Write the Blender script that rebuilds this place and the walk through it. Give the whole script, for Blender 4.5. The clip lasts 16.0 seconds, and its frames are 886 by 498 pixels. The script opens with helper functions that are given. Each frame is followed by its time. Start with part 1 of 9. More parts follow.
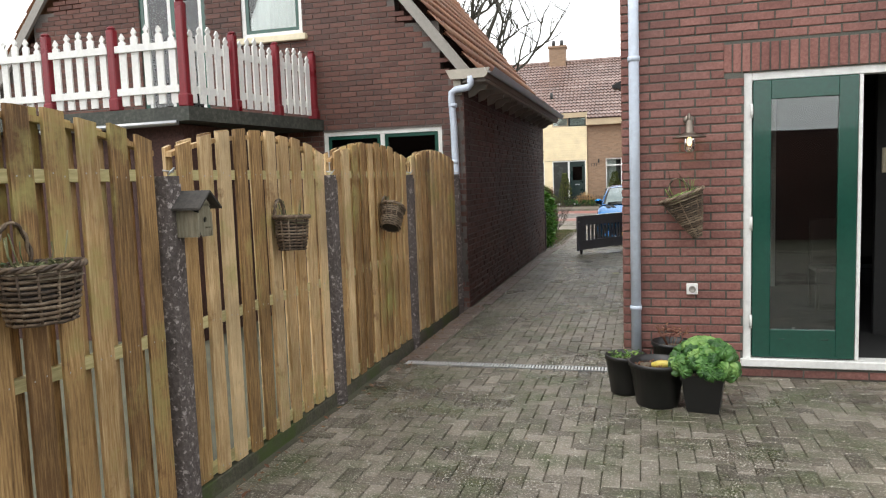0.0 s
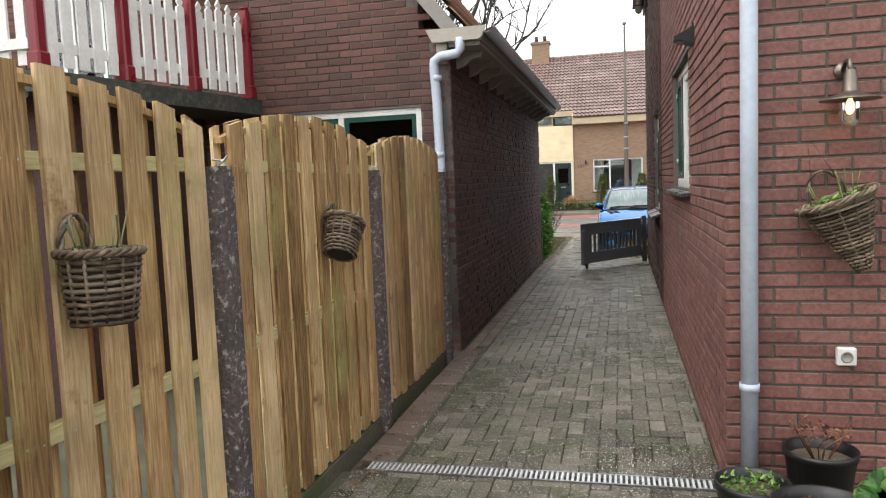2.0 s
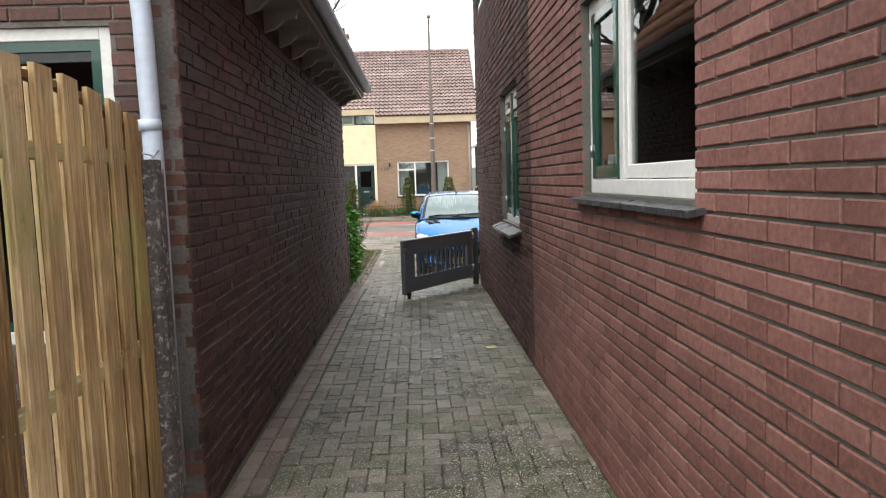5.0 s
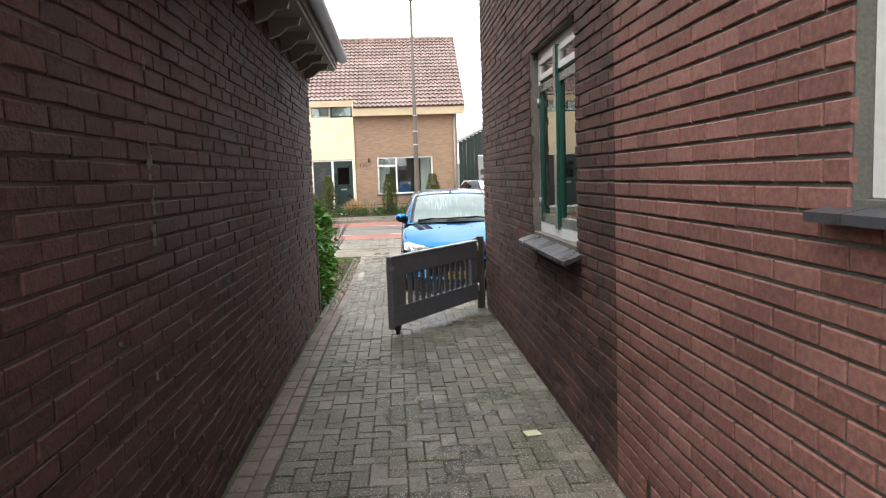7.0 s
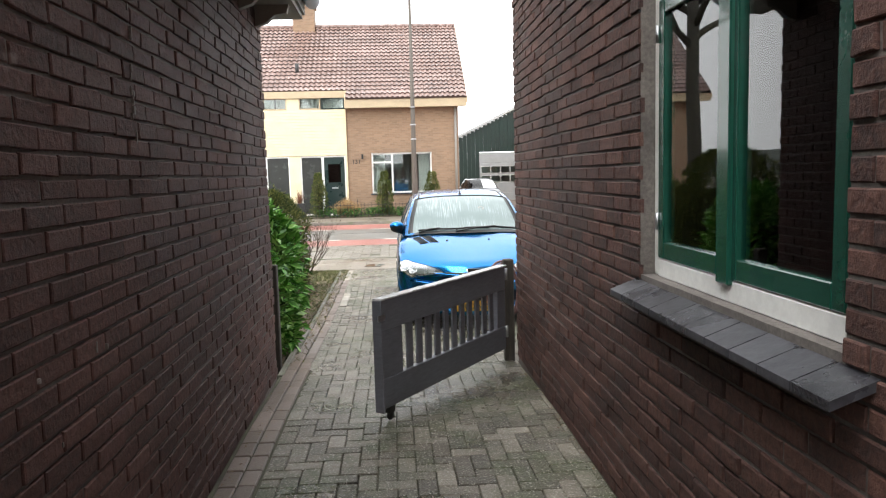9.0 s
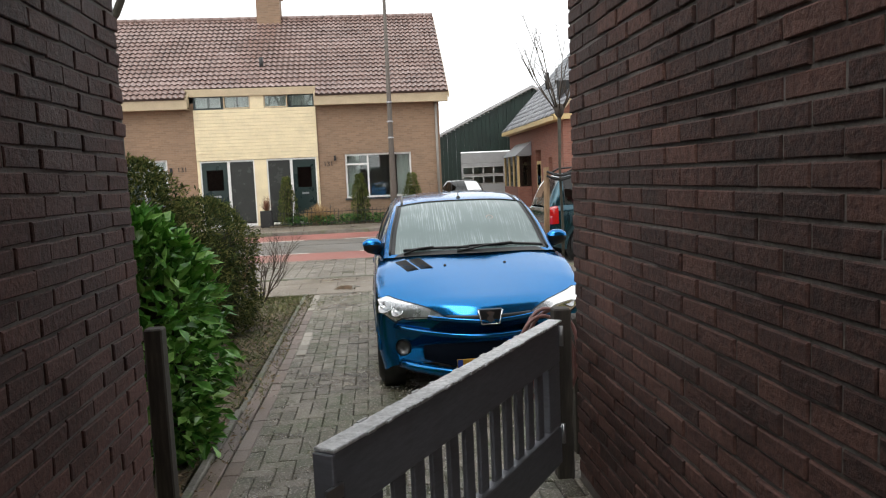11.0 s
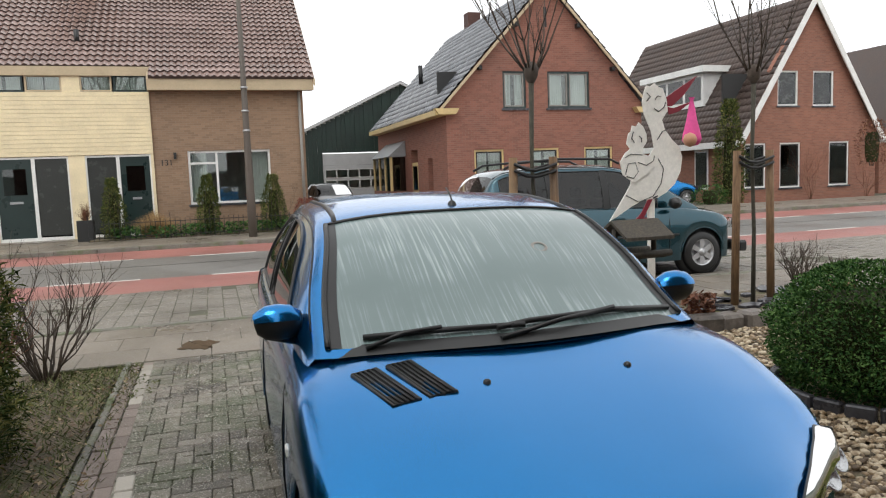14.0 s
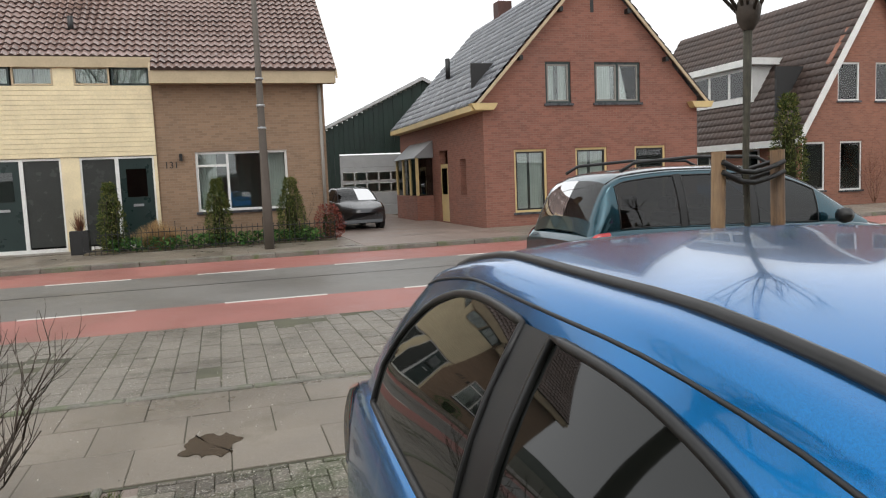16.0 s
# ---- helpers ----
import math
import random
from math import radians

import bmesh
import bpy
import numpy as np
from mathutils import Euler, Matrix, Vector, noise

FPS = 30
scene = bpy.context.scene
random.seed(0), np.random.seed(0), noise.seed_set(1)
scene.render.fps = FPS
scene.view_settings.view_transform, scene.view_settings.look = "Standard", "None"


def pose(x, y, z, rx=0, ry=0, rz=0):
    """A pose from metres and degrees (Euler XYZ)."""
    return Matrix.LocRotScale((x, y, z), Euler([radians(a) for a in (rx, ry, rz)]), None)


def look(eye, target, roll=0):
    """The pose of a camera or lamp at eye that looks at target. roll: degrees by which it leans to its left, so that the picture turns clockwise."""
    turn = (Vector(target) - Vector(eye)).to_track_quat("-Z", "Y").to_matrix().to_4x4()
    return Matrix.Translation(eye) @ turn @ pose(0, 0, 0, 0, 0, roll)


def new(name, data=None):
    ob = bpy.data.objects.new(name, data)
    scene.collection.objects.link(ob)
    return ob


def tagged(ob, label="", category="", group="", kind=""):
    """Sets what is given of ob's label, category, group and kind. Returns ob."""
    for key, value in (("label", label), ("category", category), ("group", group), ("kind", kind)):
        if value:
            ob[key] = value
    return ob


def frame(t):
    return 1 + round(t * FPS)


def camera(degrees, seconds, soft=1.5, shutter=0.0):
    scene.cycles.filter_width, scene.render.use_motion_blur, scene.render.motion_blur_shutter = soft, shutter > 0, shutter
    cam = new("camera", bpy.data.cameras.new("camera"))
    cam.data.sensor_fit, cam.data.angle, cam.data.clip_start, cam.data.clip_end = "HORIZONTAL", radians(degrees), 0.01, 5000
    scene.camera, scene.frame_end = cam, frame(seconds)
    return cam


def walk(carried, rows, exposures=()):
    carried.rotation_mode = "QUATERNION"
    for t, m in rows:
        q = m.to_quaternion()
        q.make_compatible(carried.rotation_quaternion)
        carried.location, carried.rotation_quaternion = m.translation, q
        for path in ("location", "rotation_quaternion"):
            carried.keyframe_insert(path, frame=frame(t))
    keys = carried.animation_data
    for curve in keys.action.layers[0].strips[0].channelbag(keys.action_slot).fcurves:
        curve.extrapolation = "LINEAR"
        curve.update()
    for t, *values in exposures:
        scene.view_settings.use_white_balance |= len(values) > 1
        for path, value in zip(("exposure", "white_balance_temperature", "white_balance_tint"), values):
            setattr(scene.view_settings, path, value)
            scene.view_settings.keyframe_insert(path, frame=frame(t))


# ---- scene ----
cam = camera(62.9, 16.0, soft=1.15)
METRES, EYE, TILT, LEAN, TURN = 19.5, 1.73, 0.0, 0.0, 15.3
PATH = [
    (0, (0.308, -0.333, 1.692), (-0.228, 1.584, 1.503), -2.0),
    (0.5, (0.122, 0.246, 1.69), (-0.398, 2.168, 1.501), -2.2),
    (1, (-0.11, 0.827, 1.674), (-0.607, 2.755, 1.486), -2.2),
    (1.5, (-0.242, 1.419, 1.643), (-0.716, 3.354, 1.46), -2.2),
    (2, (-0.381, 2.064, 1.652), (-0.859, 3.998, 1.472), -2.3),
    (2.5, (-0.488, 2.611, 1.672), (-0.967, 4.545, 1.494), -2.2),
    (3, (-0.542, 3.193, 1.665), (-0.884, 5.155, 1.48), -2.0),
    (3.5, (-0.675, 3.77, 1.679), (-0.709, 5.761, 1.49), -1.9),
    (4, (-0.732, 4.308, 1.659), (-0.705, 6.299, 1.472), -1.9),
    (6.5, (-0.955, 7.266, 1.619), (-0.828, 9.253, 1.424), -1.8),
    (7, (-0.958, 7.94, 1.617), (-0.835, 9.926, 1.419), -1.9),
    (7.5, (-0.925, 8.58, 1.633), (-0.801, 10.566, 1.433), -1.9),
    (8, (-0.912, 9.263, 1.65), (-0.79, 11.249, 1.447), -2.0),
    (8.5, (-0.936, 9.972, 1.635), (-0.813, 11.957, 1.431), -1.6),
    (11, (-0.891, 13.301, 1.562), (-0.698, 15.281, 1.365), -2.5),
    (11.5, (-0.917, 14.025, 1.569), (-0.707, 16.004, 1.372), -2.4),
    (12, (-1.007, 14.703, 1.542), (-0.767, 16.678, 1.343), -2.4),
    (12.5, (-1.074, 15.321, 1.515), (-0.777, 17.29, 1.318), -2.6),
    (13, (-1.144, 15.905, 1.496), (-0.77, 17.859, 1.298), -2.6),
    (13.5, (-1.107, 16.466, 1.474), (-0.551, 18.377, 1.278), -2.2),
    (14, (-1.088, 17.171, 1.484), (-0.493, 19.07, 1.286), -2.2),
    (14.5, (-1.055, 17.862, 1.482), (-0.462, 19.762, 1.289), -2.2),
    (15, (-1.051, 18.582, 1.521), (-0.463, 20.484, 1.328), -2.2),
    (15.5, (-1.128, 19.291, 1.538), (-0.545, 21.194, 1.341), -2.4),
    (16, (-1.158, 19.967, 1.545), (-0.581, 21.873, 1.354), -2.4),
]
EXPOSURES = [(0.0, 0.5), (1.5, 0.55), (3.0, 0.55), (4.0, 0.65), (6.5, 1.0), (7.5, 1.12), (8.5, 1.22), (11.0, 0.2), (12.0, 0.2), (13.0, 0.3), (13.5, 0.2), (14.5, -0.1), (16.0, -0.1)]
walk(cam, [(t, look(eye, target, roll)) for t, eye, target, roll in PATH], EXPOSURES)

# ---- light ----
world = bpy.data.worlds.new("overcast")
scene.world = world
world.use_nodes = True
wn, wl = world.node_tree.nodes, world.node_tree.links
sky = wn.new("ShaderNodeTexSky")
sky.sky_type, sky.sun_disc = "NISHITA", False
sky.sun_elevation, sky.sun_rotation = radians(38), radians(217)
sky.air_density, sky.dust_density = 1.0, 4.0
grey = wn.new("ShaderNodeHueSaturation")
grey.inputs["Saturation"].default_value = 0.12
grey.inputs["Value"].default_value = 0.10
wl.new(sky.outputs["Color"], grey.inputs["Color"])
cloud = wn.new("ShaderNodeMix")
cloud.data_type = "RGBA"
cloud.inputs["Factor"].default_value = 0.75
wl.new(grey.outputs["Color"], cloud.inputs["A"])
cloud.inputs["B"].default_value = (0.97, 0.985, 1.0, 1)
wl.new(cloud.outputs["Result"], wn["Background"].inputs["Color"])
wn["Background"].inputs["Strength"].default_value = 1.6
sun = new("sun", bpy.data.lights.new("sun", "SUN"))
sun.data.energy, sun.data.angle, sun.data.color = 0.7, radians(25), (1.0, 0.97, 0.93)
sun.matrix_world = look((0, 0, 30), (9, 12, 0))

# ---- material kit ----
def mat(name, cols, rough=0.7, grain=60.0, stain=1.3, vary=0.25, bump=0.25, metal=0.0, stretch=(1, 1, 1), spec=0.5,
        coat=0.0, mottle=0.35, depth=0.004, patch=None, rvar=0.12):
    """A surface of two or three colours: fine grain, broad stains, a tone of its own for each piece."""
    m = bpy.data.materials.new(name)
    m.use_nodes = True
    n, l = m.node_tree.nodes, m.node_tree.links
    b = n["Principled BSDF"]
    tc, oi, geo = n.new("ShaderNodeTexCoord"), n.new("ShaderNodeObjectInfo"), n.new("ShaderNodeNewGeometry")
    add = n.new("ShaderNodeMath"); add.operation = "ADD"
    l.new(oi.outputs["Random"], add.inputs[0]); l.new(geo.outputs["Random Per Island"], add.inputs[1])
    rnd = n.new("ShaderNodeMath"); rnd.operation = "FRACT"
    l.new(add.outputs[0], rnd.inputs[0])
    shift = n.new("ShaderNodeMath"); shift.operation = "MULTIPLY"; shift.inputs[1].default_value = 37.0
    l.new(rnd.outputs[0], shift.inputs[0])
    mp = n.new("ShaderNodeMapping"); mp.inputs["Scale"].default_value = stretch
    l.new(tc.outputs["Object"], mp.inputs["Vector"])
    off = n.new("ShaderNodeVectorMath"); off.operation = "ADD"
    l.new(mp.outputs[0], off.inputs[0])
    if vary:
        l.new(shift.outputs[0], off.inputs[1])
    fine = n.new("ShaderNodeTexNoise"); fine.inputs["Scale"].default_value = grain; fine.inputs["Detail"].default_value = 5; fine.inputs["Roughness"].default_value = 0.65
    l.new(off.outputs[0], fine.inputs["Vector"])
    broad = n.new("ShaderNodeTexNoise"); broad.inputs["Scale"].default_value = stain; broad.inputs["Detail"].default_value = 6; broad.inputs["Roughness"].default_value = 0.6
    l.new(geo.outputs["Position"], broad.inputs["Vector"])
    tone = n.new("ShaderNodeMath"); tone.operation = "MULTIPLY_ADD"
    l.new(rnd.outputs[0], tone.inputs[0]); tone.inputs[1].default_value = vary * 1.6; tone.inputs[2].default_value = -vary * 0.8
    mixn = n.new("ShaderNodeMath"); mixn.operation = "MULTIPLY_ADD"
    l.new(fine.outputs["Fac"], mixn.inputs[0]); mixn.inputs[1].default_value = 1.3; mixn.inputs[2].default_value = -0.15
    tot = n.new("ShaderNodeMath"); tot.operation = "ADD"; tot.use_clamp = True
    l.new(mixn.outputs[0], tot.inputs[0]); l.new(tone.outputs[0], tot.inputs[1])
    ramp = n.new("ShaderNodeValToRGB")
    els = ramp.color_ramp.elements
    while len(els) < len(cols):
        els.new(0.5)
    for i, c in enumerate(cols):
        els[i].position = 0.15 + 0.7 * i / (len(cols) - 1)
        els[i].color = (*c, 1)
    l.new(tot.outputs[0], ramp.inputs[0])
    dirt = n.new("ShaderNodeMapRange")
    l.new(broad.outputs["Fac"], dirt.inputs[0])
    dirt.inputs[1].default_value, dirt.inputs[2].default_value = 0.3, 0.7
    dirt.inputs[3].default_value, dirt.inputs[4].default_value = 1 - mottle, 1 + mottle * 0.5
    mul = n.new("ShaderNodeMix"); mul.data_type = "RGBA"; mul.blend_type = "MULTIPLY"; mul.inputs["Factor"].default_value = 1
    l.new(ramp.outputs[0], mul.inputs["A"]); l.new(dirt.outputs[0], mul.inputs["B"])
    out = mul.outputs["Result"]
    for col, size, lo, hi in ((patch if isinstance(patch[0][0], tuple) else (patch,)) if patch else ()):
        pn = n.new("ShaderNodeTexNoise"); pn.inputs["Scale"].default_value = size; pn.inputs["Detail"].default_value = 8; pn.inputs["Roughness"].default_value = 0.7
        l.new(geo.outputs["Position"], pn.inputs["Vector"])
        pr = n.new("ShaderNodeMapRange"); pr.inputs[1].default_value, pr.inputs[2].default_value = lo, hi
        l.new(pn.outputs["Fac"], pr.inputs[0])
        pm = n.new("ShaderNodeMix"); pm.data_type = "RGBA"
        l.new(pr.outputs[0], pm.inputs["Factor"]); l.new(out, pm.inputs["A"]); pm.inputs["B"].default_value = (*col, 1)
        out = pm.outputs["Result"]
    l.new(out, b.inputs["Base Color"])
    rr = n.new("ShaderNodeMapRange"); l.new(broad.outputs["Fac"], rr.inputs[0])
    rr.inputs[1].default_value, rr.inputs[2].default_value = 0.3, 0.7
    rr.inputs[3].default_value, rr.inputs[4].default_value = max(rough - rvar, 0.03), min(rough + rvar, 1)
    l.new(rr.outputs[0], b.inputs["Roughness"])
    b.inputs["Metallic"].default_value = metal
    b.inputs["Specular IOR Level"].default_value = spec
    b.inputs["Coat Weight"].default_value = coat
    b.inputs["Coat Roughness"].default_value = 0.04
    if bump:
        bp = n.new("ShaderNodeBump"); bp.inputs["Strength"].default_value = bump; bp.inputs["Distance"].default_value = depth
        l.new(fine.outputs["Fac"], bp.inputs["Height"]); l.new(bp.outputs[0], b.inputs["Normal"])
    return m


def plain(name, col, rough=0.5, metal=0.0, coat=0.0, spec=0.5, emit=None, vary=0.0):
    d = tuple(c * 0.86 for c in col)
    u = tuple(min(c * 1.08, 1) for c in col)
    m = mat(name, (d, u), rough, 25, 2.0, vary, 0.05, metal, spec=spec, coat=coat, mottle=0.12, rvar=0.06)
    if emit:
        b = m.node_tree.nodes["Principled BSDF"]
        b.inputs["Emission Color"].default_value = (*emit[0], 1)
        b.inputs["Emission Strength"].default_value = emit[1]
    return m


def glass(name, tint=(0.9, 0.95, 0.93), rough=0.0, ior=1.9):
    """Clear pane: see-through with a sharp reflection."""
    m = bpy.data.materials.new(name)
    m.use_nodes = True
    n, l = m.node_tree.nodes, m.node_tree.links
    b = n["Principled BSDF"]
    tr = n.new("ShaderNodeBsdfTransparent"); tr.inputs[0].default_value = (*tint, 1)
    gl = n.new("ShaderNodeBsdfGlossy"); gl.inputs["Roughness"].default_value = rough
    fr = n.new("ShaderNodeFresnel"); fr.inputs["IOR"].default_value = ior
    mx = n.new("ShaderNodeMixShader")
    l.new(fr.outputs[0], mx.inputs[0]); l.new(tr.outputs[0], mx.inputs[1]); l.new(gl.outputs[0], mx.inputs[2])
    l.new(mx.outputs[0], n["Material Output"].inputs["Surface"])
    n.remove(b)
    return m


def far_brick(name, c1, c2, mortar, size=1.0):
    """Coursed brickwork for walls far off, 22 x 7 cm."""
    m = mat(name, (c1, c2), 0.8, 30, 0.6, 0.0, 0.1, mottle=0.3)
    n, l = m.node_tree.nodes, m.node_tree.links
    b = n["Principled BSDF"]
    geo = n.new("ShaderNodeNewGeometry")
    sep = n.new("ShaderNodeSeparateXYZ"); l.new(geo.outputs["Position"], sep.inputs[0])
    s = n.new("ShaderNodeMath"); s.operation = "ADD"; l.new(sep.outputs[0], s.inputs[0]); l.new(sep.outputs[1], s.inputs[1])
    cb = n.new("ShaderNodeCombineXYZ"); l.new(s.outputs[0], cb.inputs[0]); l.new(sep.outputs[2], cb.inputs[1])
    br = n.new("ShaderNodeTexBrick")
    br.inputs["Scale"].default_value = 1.0
    br.inputs["Brick Width"].default_value, br.inputs["Row Height"].default_value = 0.22 * size, 0.07 * size
    br.inputs["Mortar Size"].default_value = 0.006 * size
    br.inputs["Color1"].default_value, br.inputs["Color2"].default_value = (*[c * 1.15 for c in c1], 1), (*[c * 0.75 for c in c2], 1)
    br.inputs["Mortar"].default_value = (*mortar, 1)
    l.new(cb.outputs[0], br.inputs["Vector"])
    mix = n.new("ShaderNodeMix"); mix.data_type = "RGBA"; mix.inputs["Factor"].default_value = 0.45
    old = b.inputs["Base Color"].links[0].from_socket
    l.new(old, mix.inputs["A"]); l.new(br.outputs["Color"], mix.inputs["B"]); l.new(mix.outputs["Result"], b.inputs["Base Color"])
    return m


RED = mat("new_red_brick", ((0.135, 0.055, 0.046), (0.212, 0.092, 0.075), (0.285, 0.140, 0.116)), 0.75, 45, 1.2, 0.22, 0.5, mottle=0.30)
BROWN = mat("old_brown_brick", ((0.038, 0.022, 0.0195), (0.079, 0.039, 0.032), (0.135, 0.068, 0.053)), 0.78, 38, 1.6, 0.28, 1.0, mottle=0.4, depth=0.010, spec=0.3,
            patch=((0.20, 0.165, 0.145), 14.0, 0.66, 0.80))
DARK = mat("dark_brown_brick", ((0.044, 0.024, 0.021), (0.084, 0.042, 0.0355), (0.136, 0.068, 0.056)), 0.70, 40, 1.1, 0.22, 0.9, mottle=0.45, depth=0.009, spec=0.3,
           patch=((0.27, 0.215, 0.195), 5.0, 0.64, 0.80))
GABLE = mat("gable_brick", ((0.075, 0.034, 0.026), (0.12, 0.05, 0.037), (0.17, 0.075, 0.055)), 0.75, 40, 1.1, 0.32, 0.5, mottle=0.3)
MORTAR = mat("grey_mortar", ((0.075, 0.077, 0.064), (0.145, 0.145, 0.124)), 0.9, 90, 2, 0.0, 0.5, mottle=0.35)
MORTAR_D = mat("dirty_mortar", ((0.088, 0.077, 0.070), (0.200, 0.178, 0.160)), 0.9, 60, 2, 0.0, 0.6, mottle=0.5)
PAVER = mat("wet_concrete_paver", ((0.072, 0.061, 0.045), (0.142, 0.122, 0.093), (0.262, 0.231, 0.187)), 0.34, 150, 0.9, 0.48, 1.0, mottle=0.5, depth=0.005,
            patch=(((0.062, 0.074, 0.030), 2.4, 0.45, 0.63), ((0.060, 0.055, 0.040), 22.0, 0.58, 0.70), ((0.50, 0.47, 0.41), 70.0, 0.555, 0.61)), rvar=0.22)
PAVER_R = mat("reddish_clay_paver", ((0.12, 0.088, 0.07), (0.19, 0.145, 0.12), (0.26, 0.205, 0.175)), 0.45, 120, 1.0, 0.3, 0.7, mottle=0.3, depth=0.003)
JOINT = mat("mossy_joint_sand", ((0.055, 0.058, 0.032), (0.135, 0.128, 0.090)), 0.85, 120, 3, 0.0, 0.5, mottle=0.5)
SOIL = mat("damp_soil", ((0.080, 0.064, 0.042), (0.180, 0.142, 0.096), (0.30, 0.245, 0.17)), 0.9, 60, 2.0, 0.0, 1.0, mottle=0.5, depth=0.02, patch=((0.11, 0.13, 0.045), 3.0, 0.50, 0.66))
ASPHALT = mat("damp_asphalt", ((0.12, 0.115, 0.105), (0.20, 0.19, 0.175)), 0.45, 220, 0.5, 0.0, 0.4, mottle=0.2, rvar=0.15)
REDWAY = mat("red_cycle_strip", ((0.27, 0.10, 0.085), (0.38, 0.155, 0.13)), 0.45, 220, 0.5, 0.0, 0.4, mottle=0.2, rvar=0.15)
SLAB = mat("grey_paving_slab", ((0.165, 0.138, 0.106), (0.255, 0.220, 0.178)), 0.40, 120, 0.9, 0.12, 0.7, mottle=0.35, patch=(((0.13, 0.112, 0.08), 1.7, 0.54, 0.72), ((0.38, 0.35, 0.31), 80.0, 0.61, 0.66)), rvar=0.2)
CONC = mat("weathered_concrete", ((0.10, 0.10, 0.075), (0.20, 0.19, 0.16), (0.30, 0.28, 0.25)), 0.85, 50, 3.0, 0.1, 0.9, mottle=0.4, patch=((0.10, 0.13, 0.05), 2.5, 0.5, 0.7))
FENCE = mat("tanalised_pine_board", ((0.150, 0.080, 0.030), (0.450, 0.280, 0.115), (0.72, 0.54, 0.305)), 0.6, 11, 1.9, 0.44, 0.8, stretch=(9, 9, 0.5), mottle=0.42,
            patch=(((0.36, 0.325, 0.115), 1.6, 0.54, 0.70), ((0.17, 0.080, 0.030), 4.5, 0.59, 0.73), ((0.10, 0.045, 0.018), 16.0, 0.70, 0.76)))
GRAVELB = mat("mossy_dark_concrete", ((0.045, 0.045, 0.030), (0.095, 0.090, 0.062), (0.16, 0.15, 0.11)), 0.85, 50, 3.0, 0.1, 0.9, mottle=0.4, patch=((0.060, 0.085, 0.022), 2.2, 0.46, 0.62))
POSTM = mat("pitted_concrete_post", ((0.055, 0.046, 0.042), (0.12, 0.10, 0.092), (0.19, 0.165, 0.155)), 0.9, 55, 5, 0.1, 1.2, mottle=0.45, depth=0.008, patch=((0.40, 0.355, 0.34), 30.0, 0.54, 0.62))
WHITE = plain("white_gloss_paint", (0.78, 0.78, 0.75), 0.35)
CREAM = plain("cream_paint", (0.74, 0.66, 0.47), 0.45)
GREYC = plain("dull_beige_paint", (0.46, 0.42, 0.35), 0.5)
GREEN = plain("dark_green_gloss_paint", (0.010, 0.065, 0.045), 0.22, coat=0.4)
DGREEN = plain("blackish_green_paint", (0.012, 0.028, 0.026), 0.3)
ZINC = plain("grey_blue_drainpipe", (0.56, 0.63, 0.73), 0.38)
SLATE = mat("dark_slate", ((0.03, 0.03, 0.035), (0.075, 0.075, 0.085)), 0.3, 30, 5, 0.25, 0.4)
# the palest tone paints whitish glints of the wet tiles
ROOF_T = mat("brown_red_pantile", ((0.125, 0.074, 0.062), (0.245, 0.162, 0.138), (0.45, 0.365, 0.34)), 0.22, 26, 0.8, 0.1, 0.3, mottle=0.3)
# darker copy of the tile colour, painting the shadow line under each row
ROOF_N = mat("tile_edge_shadow", ((0.055, 0.036, 0.031), (0.100, 0.068, 0.060)), 0.6, 26, 0.8, 0.1, 0.3, mottle=0.3)
ROOF_O = mat("mossy_orange_pantile", ((0.20, 0.085, 0.045), (0.34, 0.15, 0.08), (0.43, 0.23, 0.13)), 0.7, 18, 0.9, 0.3, 0.3, mottle=0.35, patch=((0.10, 0.10, 0.05), 3.0, 0.56, 0.7))
ROOF_G = mat("wet_grey_tile", ((0.10, 0.11, 0.125), (0.19, 0.20, 0.22)), 0.25, 18, 0.8, 0.3, 0.2, mottle=0.3)
ROOF_B = mat("dark_brown_tile", ((0.055, 0.036, 0.030), (0.10, 0.068, 0.055)), 0.5, 18, 0.8, 0.3, 0.2, mottle=0.3)
GUTTER = plain("black_gutter", (0.018, 0.018, 0.018), 0.35)
GREYP = plain("warm_grey_board", (0.30, 0.28, 0.25), 0.6)
BLACKP = plain("black_plastic", (0.012, 0.012, 0.012), 0.4)
# near-black colour that paints the dimness of unlit rooms
DARKIN = plain("interior_dimness", (0.035, 0.035, 0.035), 0.8)
CURTAIN = plain("white_net_curtain", (0.75, 0.76, 0.74), 0.8)
CLEAR = glass("window_glass")
TINT = glass("dark_window_glass", (0.35, 0.42, 0.40))
METAL = plain("galvanised_steel", (0.45, 0.46, 0.47), 0.35, metal=0.9)
BARK = mat("wet_bark", ((0.028, 0.025, 0.019), (0.058, 0.053, 0.038), (0.10, 0.094, 0.064)), 0.8, 25, 2, 0.1, 1.0, stretch=(2, 2, 0.5), mottle=0.4, depth=0.01)
TWIG = mat("brown_twig", ((0.05, 0.036, 0.027), (0.10, 0.075, 0.055)), 0.75, 30, 3, 0.1, 0.3)


